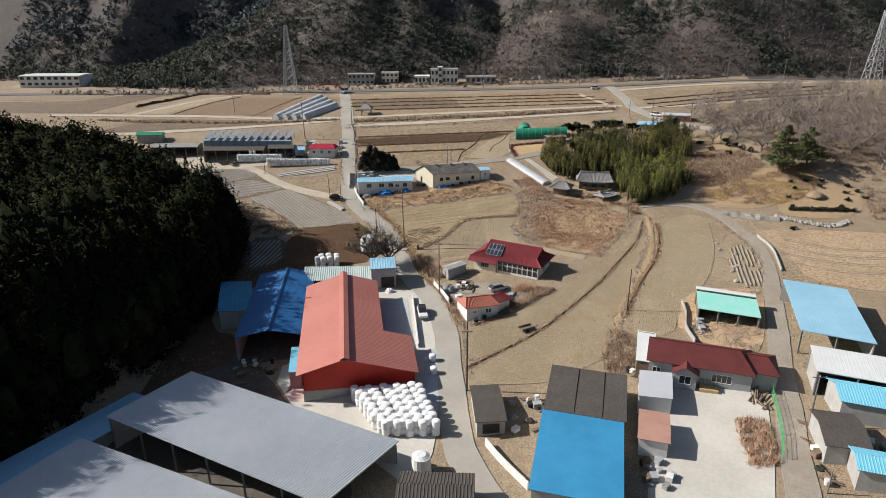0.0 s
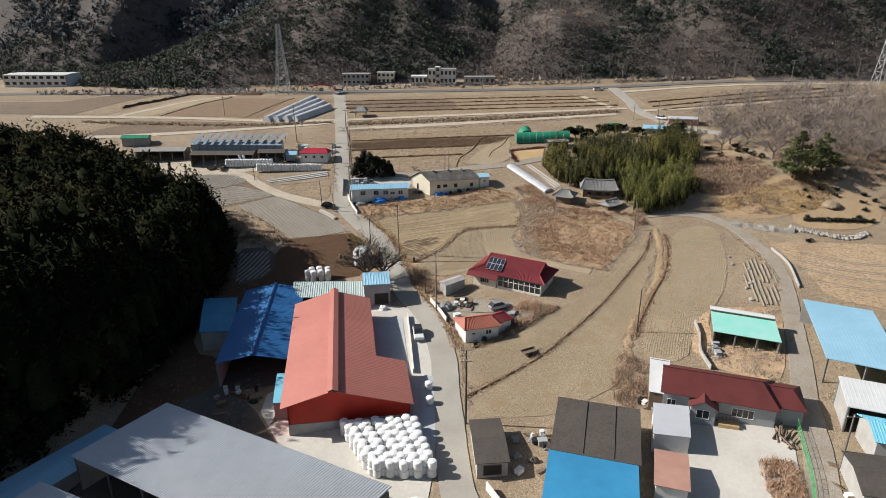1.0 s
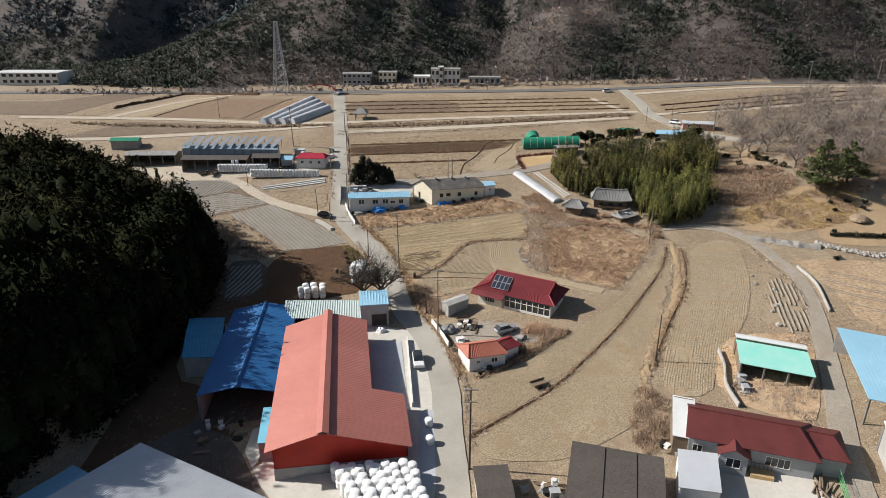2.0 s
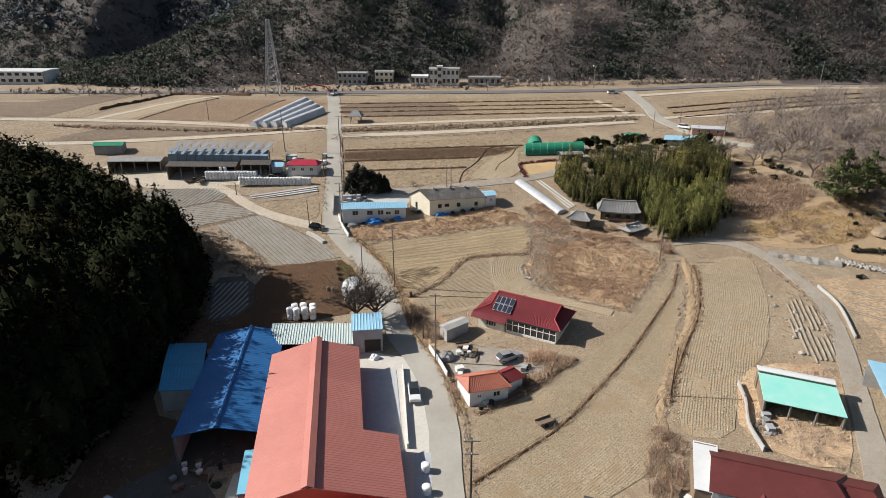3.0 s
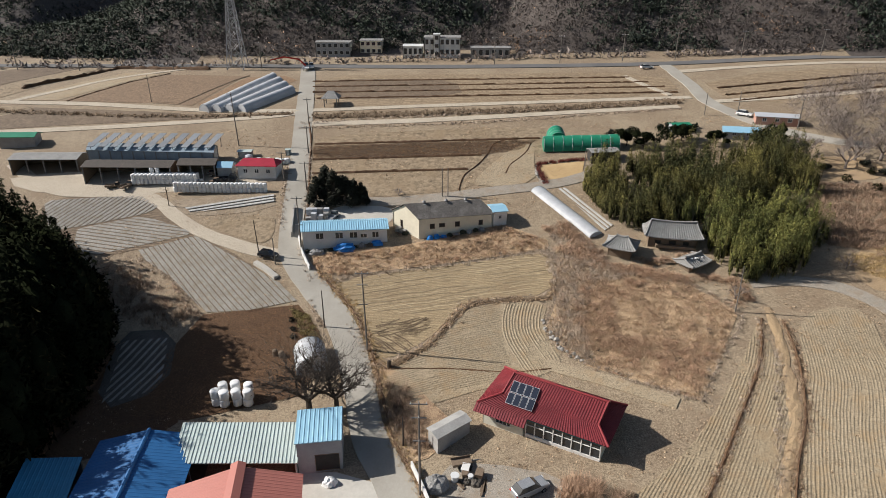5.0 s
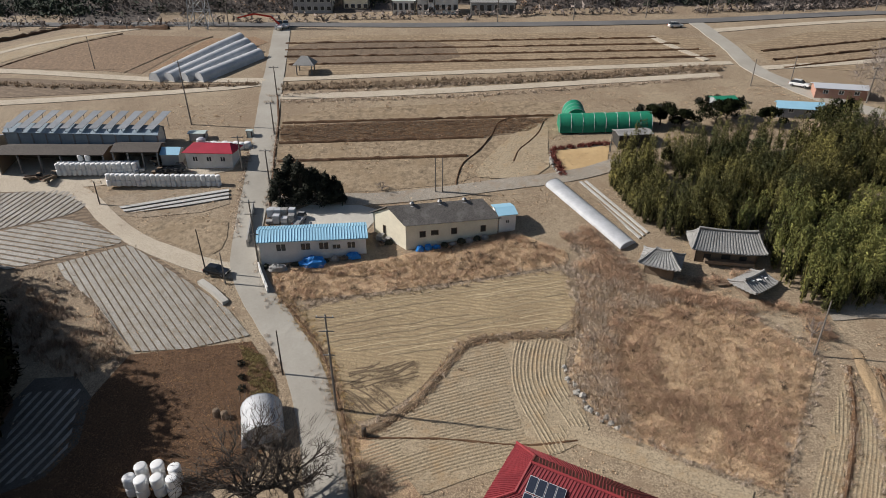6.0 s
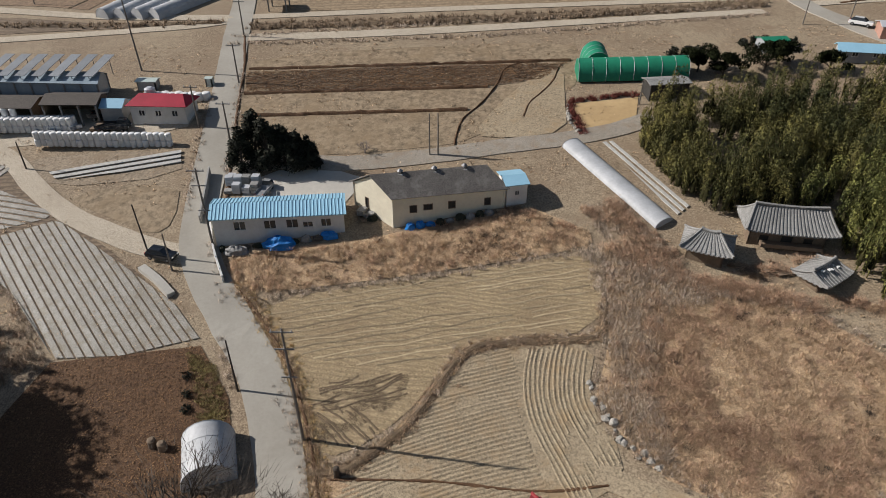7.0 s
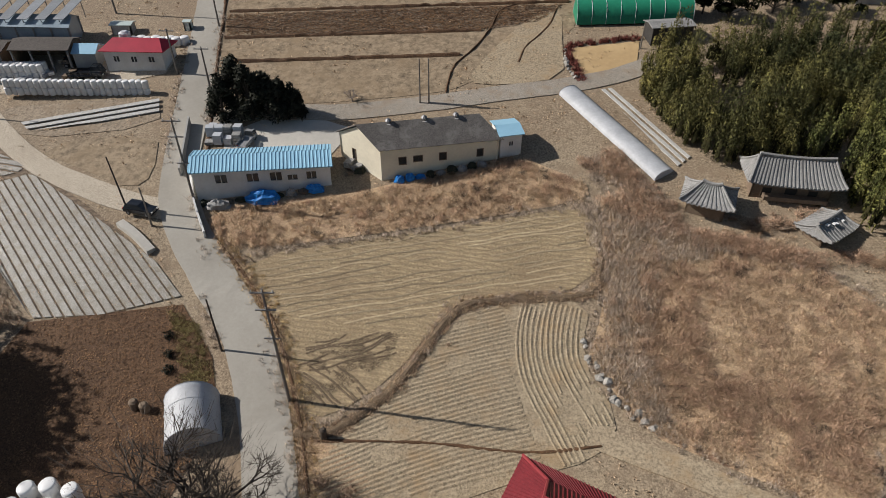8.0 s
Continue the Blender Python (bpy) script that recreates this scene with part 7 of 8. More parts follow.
# ---- plastic tunnels ----
def tunnel(name, a, b, width, high, mat, label, category="greenhouse", hoops=8, group="", end=None):
    """A round-topped tunnel from a to b with a skin, hoops and end walls."""
    a, b = Vector((*a, 0)), Vector((*b, 0))
    d = (b - a).normalized()
    s = Vector((d.y, -d.x, 0))
    mid = (a + b) / 2
    ob = thing(name, (mid.x, mid.y, land(mid.x, mid.y)), label, category, group)

    def arch(t, grow_=0.0):
        c = lerp(a, b, t)
        z = land(c.x, c.y)
        sag = 1 + 0.03 * noise.noise(c * 0.6)
        return [c + s * math.cos(q) * (width / 2 + grow_) + Vector((0, 0, z - 0.1 + (high * sag + grow_) * math.sin(q) ** 0.8)) for q in (math.pi * k / 10 for k in range(11))]

    n = max(4, int((b - a).length / 1.2))
    bm = bmesh.new()
    rows = [[bm.verts.new(p) for p in arch(i / n)] for i in range(n + 1)]
    for r, q in zip(rows, rows[1:]):
        for k in range(10):
            bm.faces.new((r[k], r[k + 1], q[k + 1], q[k])).smooth = True
    part("skin", bm, mat, ob)
    for t in (0.0, 1.0):
        bm = bmesh.new()
        pts = arch(t, -0.03)
        prism(bm, pts, d * (0.05 if t == 0 else -0.05))
        bmesh.ops.recalc_face_normals(bm, faces=bm.faces)
        part("end_wall", bm, end or mat, ob)
    for i in range(hoops):
        bm = bmesh.new()
        pts = arch(i / max(1, hoops - 1), 0.02)
        for p, q in zip(pts, pts[1:]):
            rod(bm, p, q, 0.025, 0.025, 4)
        part("hoop", bm, M["zinc"], ob)
    return ob


tunnel("plastic_tunnel", (16.4, 182.0), (25.2, 167.4), 2.9, 0.85, M["vinyl"], "long low plastic tunnel beside the lane", hoops=2)
tunnel("plastic_greenhouse", (-19.2, 138.6), (-20.5, 142.8), 4.6, 2.7, M["vinyl"], "small round-topped plastic greenhouse by the road", hoops=4)
for k in range(4):
    t = k / 3
    tunnel("plastic_tunnel", (lerp(-63.0, -53.2, t), lerp(223.6, 223.0, t)), (lerp(-52.0, -44.0, t), lerp(250, 237.5, t)), 3.1, 2.0, M["vinyl"], "white plastic tunnel in the far field", hoops=9, group="plastic tunnels in the far field")
tunnel("green_tunnel", (19.2, 198.2), (35.0, 198.0), 4.2, 2.8, M["green"], "long green-covered tunnel shed", "shed", hoops=9)
tunnel("green_tunnel", (22.6, 200.2), (22.5, 203.8), 4.0, 2.6, M["green"], "short green-covered tunnel shed", "shed", hoops=4)


# ---- far buildings ----
def block(name, label, x0, x1, y, deep, high, wall_mat, roof_mat, rows, cols, group=""):
    quad = [(x0, y), (x1, y), (x0, y + deep)]
    wide = (x1 - x0) / cols
    step = high / rows
    ops = []
    for c in range(cols):
        for r in range(rows):
            ops.append((c, r))
    ob = house(name, label, "building", quad, high, high + 0.25, roof_mat, wall_mat, over=0.15)
    z = ob.matrix_basis.translation.z
    for c, r in ops:
        cx, cz = x0 + wide * (c + 0.5), z + step * (r + 0.3)
        fr = bmesh.new()
        box(fr, Matrix.Translation((cx, y - 0.03, cz)), wide * 0.66, 0.1, step * 0.52)
        w = part("window", fr, M["white"], ob)
        gl = bmesh.new()
        box(gl, Matrix.Translation((cx, y - 0.06, cz + 0.06)), wide * 0.58, 0.1, step * 0.52 - 0.12)
        part("pane", gl, M["glass"], w)
    return ob


block("dark_block", "dark two-storey block below the mountain", -46.5, -35, 284, 6, 4.6, M["grey_wall"], M["slate"], 2, 6)
block("beige_block", "beige two-storey block below the mountain", -32, -24.6, 286, 6, 4.6, M["cream"], M["slate"], 2, 4)
block("white_block", "white two-storey lodge with dark windows below the mountain", -10, 1.6, 278, 7, 6.2, M["white"], M["slate"], 2, 7)
block("white_tower", "slim white stair tower of the lodge", -7, -5, 277.4, 2, 7.4, M["white"], M["white_roof"], 3, 1)
block("low_white_block", "low white hall below the mountain", -17, -10.6, 279, 6, 3.6, M["white"], M["white_roof"], 1, 4)
block("low_grey_block", "low grey building below the mountain", 5, 17.5, 275, 5, 3.2, M["concrete"], M["slate"], 1, 6)
block("factory", "long white factory hall below the mountain", -198, -170, 293, 12, 5.0, M["white"], M["white_roof"], 2, 9)
house("blue_cottage_far", "white cottage with pale blue roof behind the bamboo", "house", [(57.6, 199.6), (64.6, 198.4), (58.8, 203.0)], 1.7, 2.5, M["pale_blue"], M["grey_wall"], {0: [("window", 0.3, 0.9, 0.9, 0.8), ("window", 0.7, 0.9, 0.9, 0.8)]}, over=0.4)
house("brick_house", "red brick house with pale blue roof", "house", [(67.0, 206.4), (75.4, 204.5), (68, 210)], 2.0, 2.5, M["zinc"], M["pink_roof"], {0: [("window", 0.2, 0.9, 0.9, 0.8), ("window", 0.5, 0.9, 0.9, 0.8), ("window", 0.8, 0.9, 0.9, 0.8)]}, over=0.3)
house("teal_hut", "small turquoise hut behind the bamboo", "shed", [(48.2, 203.4), (52.0, 203.9), (47.8, 205.8)], 1.6, 2.0, M["green"], M["grey_wall"], over=0.2)
house("black_shed", "low dark shed beside the sand lot", "shed", [(28.2, 190.8), (33.8, 191.8), (27.8, 193.6)], 2.0, 2.3, M["slate"], M["void"], over=0.25)
house("gazebo", "small timber gazebo with a hipped grey roof", "gazebo", [(-32.8, 225.2), (-29.6, 225.2), (-32.8, 228)], 2.0, 3.6, M["slate"], M["wood"], walls=(0, 0, 0, 0), posts=2, over=0.7, hip=(1.6, 1.6))
house("green_hut", "hut with green metal roof at the field edge", "shed", [(-104, 205), (-96, 205.5), (-104.5, 208.5)], 2.2, 2.9, M["green"], M["concrete"], over=0.3)
house("farm_store", "low farm store with dusty grey roof", "barn", [(-94, 193), (-80, 193.6), (-94, 198)], 2.6, 3.3, M["slate"], M["wood"], walls=(0, 1, 1, 1), posts=5, over=0.3)
house("farm_hut", "small pale green hut behind the farm", "shed", [(-46.6, 197.6), (-43.8, 197.6), (-46.6, 199.2)], 1.3, 1.5, M["zinc_pale"], M["concrete"], over=0.2)
house("farm_hut", "small pale green hut beside the road", "shed", [(-36.4, 198.2), (-35.4, 198.2), (-36.4, 199.2)], 1.2, 1.35, M["zinc_pale"], M["zinc_pale"], over=0.1)
house("blue_lean_to", "patched lean-to with a torn blue sheet roof", "shed", [(-48.4, 189.2), (-45.4, 189.2), (-48.6, 192.4)], 2.0, 2.8, M["pale_blue"], M["concrete"], over=0.15)

car("pickup_truck", -46.2, 187.4, 4, M["car_black"], "dark pickup truck parked by the cottage", 0.95, "truck", 0.1)
car("farm_tractor", -66.4, 186.6, 70, M["wood"], "small rusty brown farm tractor in the yard", 0.7, "truck", 0.1)


# ---- solar panels over the far farm ----
for k in range(11):
    x = -77.5 + k * 2.5
    ob = thing("solar_rack", (x, 197, land(x, 197) + 4.2), "slanted grey solar rack over the farm roof", "solar panel", "solar racks on the far farm")
    bm = bmesh.new()
    z = land(-64, 197) + 4.0
    prism(bm, [(x - 0.2, 194.6, z), (x + 1.3, 194.6, z), (x + 2.7, 199.6, z + 1.7), (x + 1.2, 199.6, z + 1.7)], (0, 0, -0.06))
    part("panel", bm, M["rack"], ob)
    for px, py, h in ((x + 0.5, 194.9, 0.1), (x + 1.9, 199.2, 1.5)):
        bm = bmesh.new()
        rod(bm, (px, py, z - 1.2), (px, py, z + h), 0.06, 0.06, 6)
        part("strut", bm, M["steel"], ob)

# ---- solar panels on the farmhouse ----
ob = thing("roof_solar_panel", (7.7, 125.6, 5.2), "rack of dark solar panels on the farmhouse roof", "solar panel")
A, B, Dv = on_farm(3.4, 0.7, 3.45), on_farm(6.9, 0.7, 3.45), on_farm(3.4, 3.3, 5.15)
for i in range(4):
    for j in range(2):
        p0 = A + (B - A) * (i / 4 + 0.01) + (Dv - A) * (j / 2 + 0.015)
        ex, ey = (B - A) * 0.23, (Dv - A) * 0.47
        up = ex.cross(ey).normalized()
        bm = bmesh.new()
        prism(bm, [p0 + up * 0.2, p0 + ex + up * 0.2, p0 + ex + ey + up * 0.2, p0 + ey + up * 0.2], -up * 0.05)
        frame_ob = part("panel_frame", bm, M["zinc"], ob)
        bm = bmesh.new()
        q = p0 + ex * 0.05 + ey * 0.03
        prism(bm, [q + up * 0.215, q + ex * 0.9 + up * 0.215, q + ex * 0.9 + ey * 0.94 + up * 0.215, q + ey * 0.94 + up * 0.215], -up * 0.03)
        part("cells", bm, M["solar"], frame_ob)


# ---- vents on the cream shed ----
for t in (0.25, 0.55, 0.82):
    x, y = lerp(-8.3, 4.7, t), lerp(170.05, 172.85, t)
    z = land(-1, 170) + 4.6
    ob = thing("roof_vent", (x, y, z), "white metal roof vent with a domed cowl", "vent", "vents on the cream shed")
    bm = bmesh.new()
    box(bm, Matrix.Translation((x, y, z - 0.2)), 0.7, 0.7, 0.5)
    part("curb", bm, M["white"], ob)
    bm = bmesh.new()
    rod(bm, (x, y, z + 0.3), (x, y, z + 0.65), 0.22, 0.22, 10)
    rod(bm, (x, y, z + 0.65), (x, y, z + 0.9), 0.38, 0.12, 10)
    part("cowl", bm, M["steel"], ob)


# ---- walls, fences, tarps and yard clutter ----
def low_wall(name, points, high, mat, label, thick=0.2):
    mid = resample(points, 1.0)
    bm = bmesh.new()
    for p, q in zip(mid, mid[1:]):
        d = (q - p).normalized()
        s = Vector((d.y, -d.x, 0)) * thick
        h0, h1 = land(p.x, p.y), land(q.x, q.y)
        prism(bm, [(p.x, p.y, h0 + high), (q.x, q.y, h1 + high), (q.x + s.x, q.y + s.y, h1 + high), (p.x + s.x, p.y + s.y, h0 + high)], (0, 0, -high - 0.5))
    bmesh.ops.remove_doubles(bm, verts=bm.verts, dist=0.01)
    return tagged(link(name, bm, mat), label, "wall", "", "structure")


low_wall("garden_wall", [(-4.1, 121.4), (-2.4, 117.4), (-0.9, 113.2)], 1.1, M["white"], "low white garden wall beside the road")
low_wall("roadside_wall", [(-27.3, 168.6), (-26.0, 165.0), (-23.9, 160.9)], 1.0, M["white"], "low pale concrete wall beside the road")
low_wall("village_wall", [(4.4, 71.0), (6.2, 67.4), (9.2, 62.4)], 1.2, M["white"], "low white wall beside the road")
low_wall("barn_kerb_wall", [(-8.3, 116), (-6.9, 104), (-6.1, 97)], 0.9, M["white"], "low white wall along the barn slab")
low_wall("culvert_kerb", [(-33.6, 163.4), (-31.4, 161.8), (-29.0, 159.6)], 0.35, M["slab"], "pale concrete culvert edge", 0.9)
low_wall("yard_wall", [(-29.0, 169.4), (-29.6, 174), (-30.2, 178)], 1.2, M["concrete"], "concrete yard wall beside the road")
low_wall("tealyard_wall", [(43, 108.6), (42.2, 104), (40.6, 99), (40.4, 94)], 0.8, M["concrete"], "low crumbling concrete wall")
low_wall("lane_wall", [(66.6, 120), (69.2, 130), (69.0, 137)], 0.6, M["concrete"], "low concrete kerb wall beside the lane")


def green_fence(points):
    mid = resample(points, 1.9)
    ob = thing("mesh_fence", (mid[0].x, mid[0].y, land(mid[0].x, mid[0].y)), "light green wire mesh fence beside the lane", "fence")
    for p in mid:
        bm = bmesh.new()
        z = land(p.x, p.y)
        rod(bm, (p.x, p.y, z - 0.1), (p.x, p.y, z + 1.4), 0.04, 0.04, 6)
        part("post", bm, M["teal_green"], ob)
    for p, q in zip(mid, mid[1:]):
        bm = bmesh.new()
        za, zb = land(p.x, p.y), land(q.x, q.y)
        for h in (0.15, 0.55, 0.95, 1.35):
            rod(bm, (p.x, p.y, za + h), (q.x, q.y, zb + h), 0.02, 0.02, 4)
        for k in range(1, 12):
            t = k / 12
            c = p + (q - p) * t
            z = lerp(za, zb, t)
            rod(bm, (c.x, c.y, z + 0.15), (c.x, c.y, z + 1.35), 0.013, 0.013, 3)
        part("mesh_panel", bm, M["teal_green"], ob)


M["teal_green"] = material("green_coated_wire", (0.16, 0.50, 0.22), (0.12, 0.42, 0.18), 1.0, rough=0.5)
green_fence([(48.0, 87.0), (46.6, 81), (45.0, 75.5), (43.2, 70), (41.2, 65.4)])


def heap(name, x, y, rx, ry, high, mat, label, category, seed=0, lumps=0.35, lift=0.05):
    """An uneven heap or draped cover."""
    z = land(x, y) + lift
    bm = bmesh.new()
    n, m, rows = 16, 6, []
    for i in range(m):
        q = i / (m - 1) * math.pi / 2
        row = []
        for k in range(n):
            a = 6.2832 * k / n
            w = 1 + lumps * noise.noise((math.cos(a) * 1.6 + seed, math.sin(a) * 1.6, i * 0.7))
            row.append(bm.verts.new((x + rx * math.cos(q) * math.cos(a) * w, y + ry * math.cos(q) * math.sin(a) * w, z - 0.05 + high * math.sin(q) * w)))
        rows.append(row)
    for r, s in zip(rows, rows[1:-1]):
        for k in range(n):
            bm.faces.new((r[k], r[(k + 1) % n], s[(k + 1) % n], s[k]))
    top = bm.verts.new((x, y, z + high))
    for k in range(n):
        bm.faces.new((rows[-2][k], rows[-2][(k + 1) % n], top))
    bmesh.ops.recalc_face_normals(bm, faces=bm.faces)
    return tagged(link(name, bm, mat), label, category)


for k, (x, y, rx, ry, h) in enumerate(((-18.6, 165.7, 2.0, 0.9, 1.3), (-13.2, 166.9, 1.1, 0.6, 0.8), (-23.6, 165.0, 1.4, 0.7, 0.9))):
    heap("tarpaulin", x, y, rx, ry, h, M["tarp"] if k < 2 else M["slate"], "goods under a crumpled blue tarpaulin" if k < 2 else "heap of dark scrap beside the shed", "tarp heap", k)
for k in range(9):
    x = -3.8 + k * 1.15
    heap("goods_bag", x, 167.8 + k * 0.24, 0.6, 0.4, random.uniform(0.4, 0.9), M["tarp"] if k in (0, 1, 2) else M["cypress"] if k % 2 else M["slate"], "bagged goods stacked along the shed wall", "scrap", k + 5)
heap("tarpaulin", -1.2, 118.6, 1.5, 1.3, 1.3, M["slate"], "heap of blue-grey netting beside the wall", "heap", 3.3)
heap("tarpaulin", -13.4, 119.4, 0.9, 0.8, 0.9, M["wrap"], "white sacks heaped beside the shed", "heap", 4.1)
spots = [(x, y, land(x, y) + rng.uniform(0, 0.3), 0.5, rng.uniform(0.4, 1.1)) for x, y in scatter([(38.6, 73.6), (42.4, 73), (40.6, 64.6), (36.6, 64.2)], 150)]
tagged(tri_mesh("brushwood", stalks(spots, 40, 0.03), M["wood_bare2"]), "heap of dry brushwood in the courtyard", "brushwood")
spots = [(14.6 + rng.normal(0, 1.3), 117.4 + rng.normal(0, 0.9), land(14, 117) - 0.1, 0.5, rng.uniform(1.0, 2.0)) for _ in range(60)]
HEDGE_SPOTS = [(x, y, land(x, y), rng.uniform(0.4, 0.8), rng.uniform(0.7, 1.5)) for x, y in scatter([(8.6, 106.2), (12.8, 109.6), (19.6, 116.2), (18.6, 117.4), (13.6, 113.4), (10.8, 111.6)], 60) + scatter([(-8.4, 135.6), (-6.4, 127), (-3.0, 122.6), (-1.6, 124), (-4, 131), (-6.2, 136)], 60) + scatter([(-0.8, 110), (0.6, 108.4), (2.0, 106), (1.4, 110), (0.4, 114)], 26)]
stuff("yard_brushwood", stalks(HEDGE_SPOTS, 70, 0.022), M["brush"], "leafless brown brush round the farmhouse yard", "brush")
tagged(tri_mesh("garden_thicket", stalks(spots, 50, 0.025), M["wood_bare2"]), "tangle of leafless garden shrubs", "shrub")
heap("burial_mound", 89.5, 152.6, 2.2, 2.0, 1.2, M["grass"], "low grassy burial mound on the terrace", "mound", 8.8, 0.1)
for k, (x, y) in enumerate(((78, 139.5), (82, 148.5), (85, 147.4), (88.5, 146.4), (91, 146.2), (93, 147.4), (96, 150), (83, 152.5), (86, 156), (92, 156.5), (97, 153), (86, 158.6), (90, 159), (93.4, 158.4), (99, 156), (100, 153.6), (100.4, 150.6), *[(81.4 + 0.95 * i, 147.6 - 0.14 * i) for i in range(15)])):
    crown_tree("shrub", x, y, rounded(80 + k, 4, 0.3, 0.0, 0.4, 0.45), 60, 0.2, "cypress", "low dark clipped shrub on the grave terrace", "shrub", 0.05, group="shrubs on the grave terrace")
# stumps, barrels, tank, cart
for name, x, y, r, h, mat, label in (("tree_stump", -8.5, 139.3, 0.28, 1.1, "bark", "dark broken tree stump at the field corner"), ("barrel", -25.5, 142.4, 0.42, 0.85, "wood", "rusty brown barrel in the garden"),
                                     ("barrel", -24.5, 142.1, 0.42, 0.8, "wood", "rusty brown barrel in the garden"), ("water_tank", -4.2, 66.4, 1.3, 2.6, "white", "white upright water tank beside the road"), ("feed_bin", -43.2, 194.2, 0.8, 2.2, "zinc", "upright grey feed bin")):
    z = land(x, y)
    ob = thing(name, (x, y, z), label, name.split("_")[-1])
    bm = bmesh.new()
    rod(bm, (x, y, z - 0.1), (x, y, z + h), r, r * 0.94, 16)
    part("drum", bm, M[mat], ob)
    bm = bmesh.new()
    rod(bm, (x, y, z + h), (x, y, z + h + 0.08 + r * 0.15), r * 0.9, r * 0.5, 16)
    part("lid", bm, M[mat], ob)
for x, y, turn, s, label in ((13.0, 101.0, 28, 1.0, "small rusty farm trailer in the field"), (1.6, 121.6, 15, 0.9, "handcart loaded with firewood in the yard")):
    z = land(x, y) + 0.15
    ob = thing("farm_cart", (x, y, z), label, "cart")
    m = Matrix.Translation((x, y, z)) @ Matrix.Rotation(radians(turn), 4, "Z") @ Matrix.Scale(s, 4)
    bm = bmesh.new()
    box(bm, m @ Matrix.Translation((0, 0, 0.35)), 2.6, 1.4, 0.1)
    part("bed", bm, M["wood"], ob)
    for dy in (-0.68, 0.68):
        bm = bmesh.new()
        box(bm, m @ Matrix.Translation((0, dy, 0.45)), 2.6, 0.05, 0.3)
        part("side_board", bm, M["wood"], ob)
        bm = bmesh.new()
        rod(bm, m @ Vector((-0.3, dy * 1.05, 0.3)), m @ Vector((-0.3, dy * 1.25, 0.3)), 0.32 * s, 0.32 * s, 12)
        part("wheel", bm, M["rubber"], ob)
    bm = bmesh.new()
    rod(bm, m @ Vector((1.3, 0, 0.4)), m @ Vector((2.6, 0, 0.35)), 0.05, 0.05, 6)
    part("drawbar", bm, M["steel"], ob)


# ---- rocks ----
def rock_mesh(seed):
    bm = bmesh.new()
    bmesh.ops.create_icosphere(bm, subdivisions=1, radius=0.5)
    for v in bm.verts:
        v.co *= 1 + 0.5 * noise.noise(v.co * 2 + Vector((seed, seed, 0)))
        v.co.z *= 0.65
    me = bpy.data.meshes.new("rock")
    bm.to_mesh(me)
    bm.free()
    me.materials.append(M["rock"])
    return me


rocks = [rock_mesh(k * 3.7) for k in range(4)]


def put_rock(x, y, size, label, group):
    ob = new("rock", rocks[random.randrange(4)])
    ob.matrix_basis = pose(x, y, land(x, y) + size * 0.15, random.uniform(-20, 20), random.uniform(-20, 20), random.uniform(0, 360)) @ Matrix.Scale(size, 4)
    return tagged(ob, label, "rock", group)


for c in resample([(13.8, 147.4), (15.2, 144.0), (16.0, 142.0), (17.4, 140.6), (18.8, 139.4)], 0.5):
    put_rock(c.x + random.uniform(-0.4, 0.4), c.y + random.uniform(-0.4, 0.4), random.uniform(0.4, 1.1), "pale fieldstone at the field edge", "stones at the field edge")
for c in resample([(77, 144.4), (82, 141.6), (87, 139.4), (91.6, 140.8)], 0.7):
    for k in range(3):
        put_rock(c.x + random.uniform(-0.2, 0.2), c.y + 0.5 * k, random.uniform(0.7, 1.2), "pale rough stone of the grave terrace wall", "stones of the terrace wall")
for c in resample([(55.4, 117), (57.6, 124), (61, 134)], 2.6):
    for k in range(1):
        put_rock(c.x + random.uniform(-2.0, 2.0), c.y + random.uniform(-2, 2), random.uniform(0.5, 1.2), "pale rubble stone beside the lane", "rubble beside the lane")
for c in resample([(17.6, 184.6), (16.8, 187), (17.0, 190.4)], 0.7):
    put_rock(c.x, c.y, random.uniform(0.5, 0.9), "pale edging stone of the sand lot", "edging stones of the sand lot")
strip("house_path", [(13.2, 139.2), (16.5, 137.4), (22, 134.8), (29, 130.6)], 2.2, M["furrow_b"], 0.11, "worn dirt path beside the overgrown plot")

# low hedge and trees along the main road
spots = [(x, 269.5 + 0.03 * abs(x) + rng.normal(0, 0.6), land(x, 269) - 0.2, rng.uniform(1.2, 2.2), rng.uniform(1.4, 2.4)) for x in np.arange(66, 190, 1.6)]
stuff("roadside_hedge", leaves(spots, 50, 0.5), M["wood_bare"], "grey leafless hedge along the main road", "hedge")
spots = [(x, 272.5 + rng.normal(0, 1.2), land(x, 272) - 0.2, rng.uniform(0.7, 1.4), rng.uniform(1.5, 3.2)) for x in np.arange(-170, 60, 2.6)]
stuff("roadside_trees", leaves(spots, 36, 0.6), M["wood_bare"], "row of leafless young trees along the main road", "trees")
spots = [(x, y, land(x, y), rng.uniform(1.2, 2.3), rng.uniform(4.5, 8.5)) for x, y in scatter([(72, 188), (78, 186), (83, 179), (92, 177), (99, 168), (110, 164), (145, 166), (160, 232), (125, 236), (96, 226), (76, 212)], 430)]
stuff("knoll_bare_wood", twigs(spots, 260, 1.1, 0.035), M["wood_bare"], "leafless grey wood on the knoll", "wood")

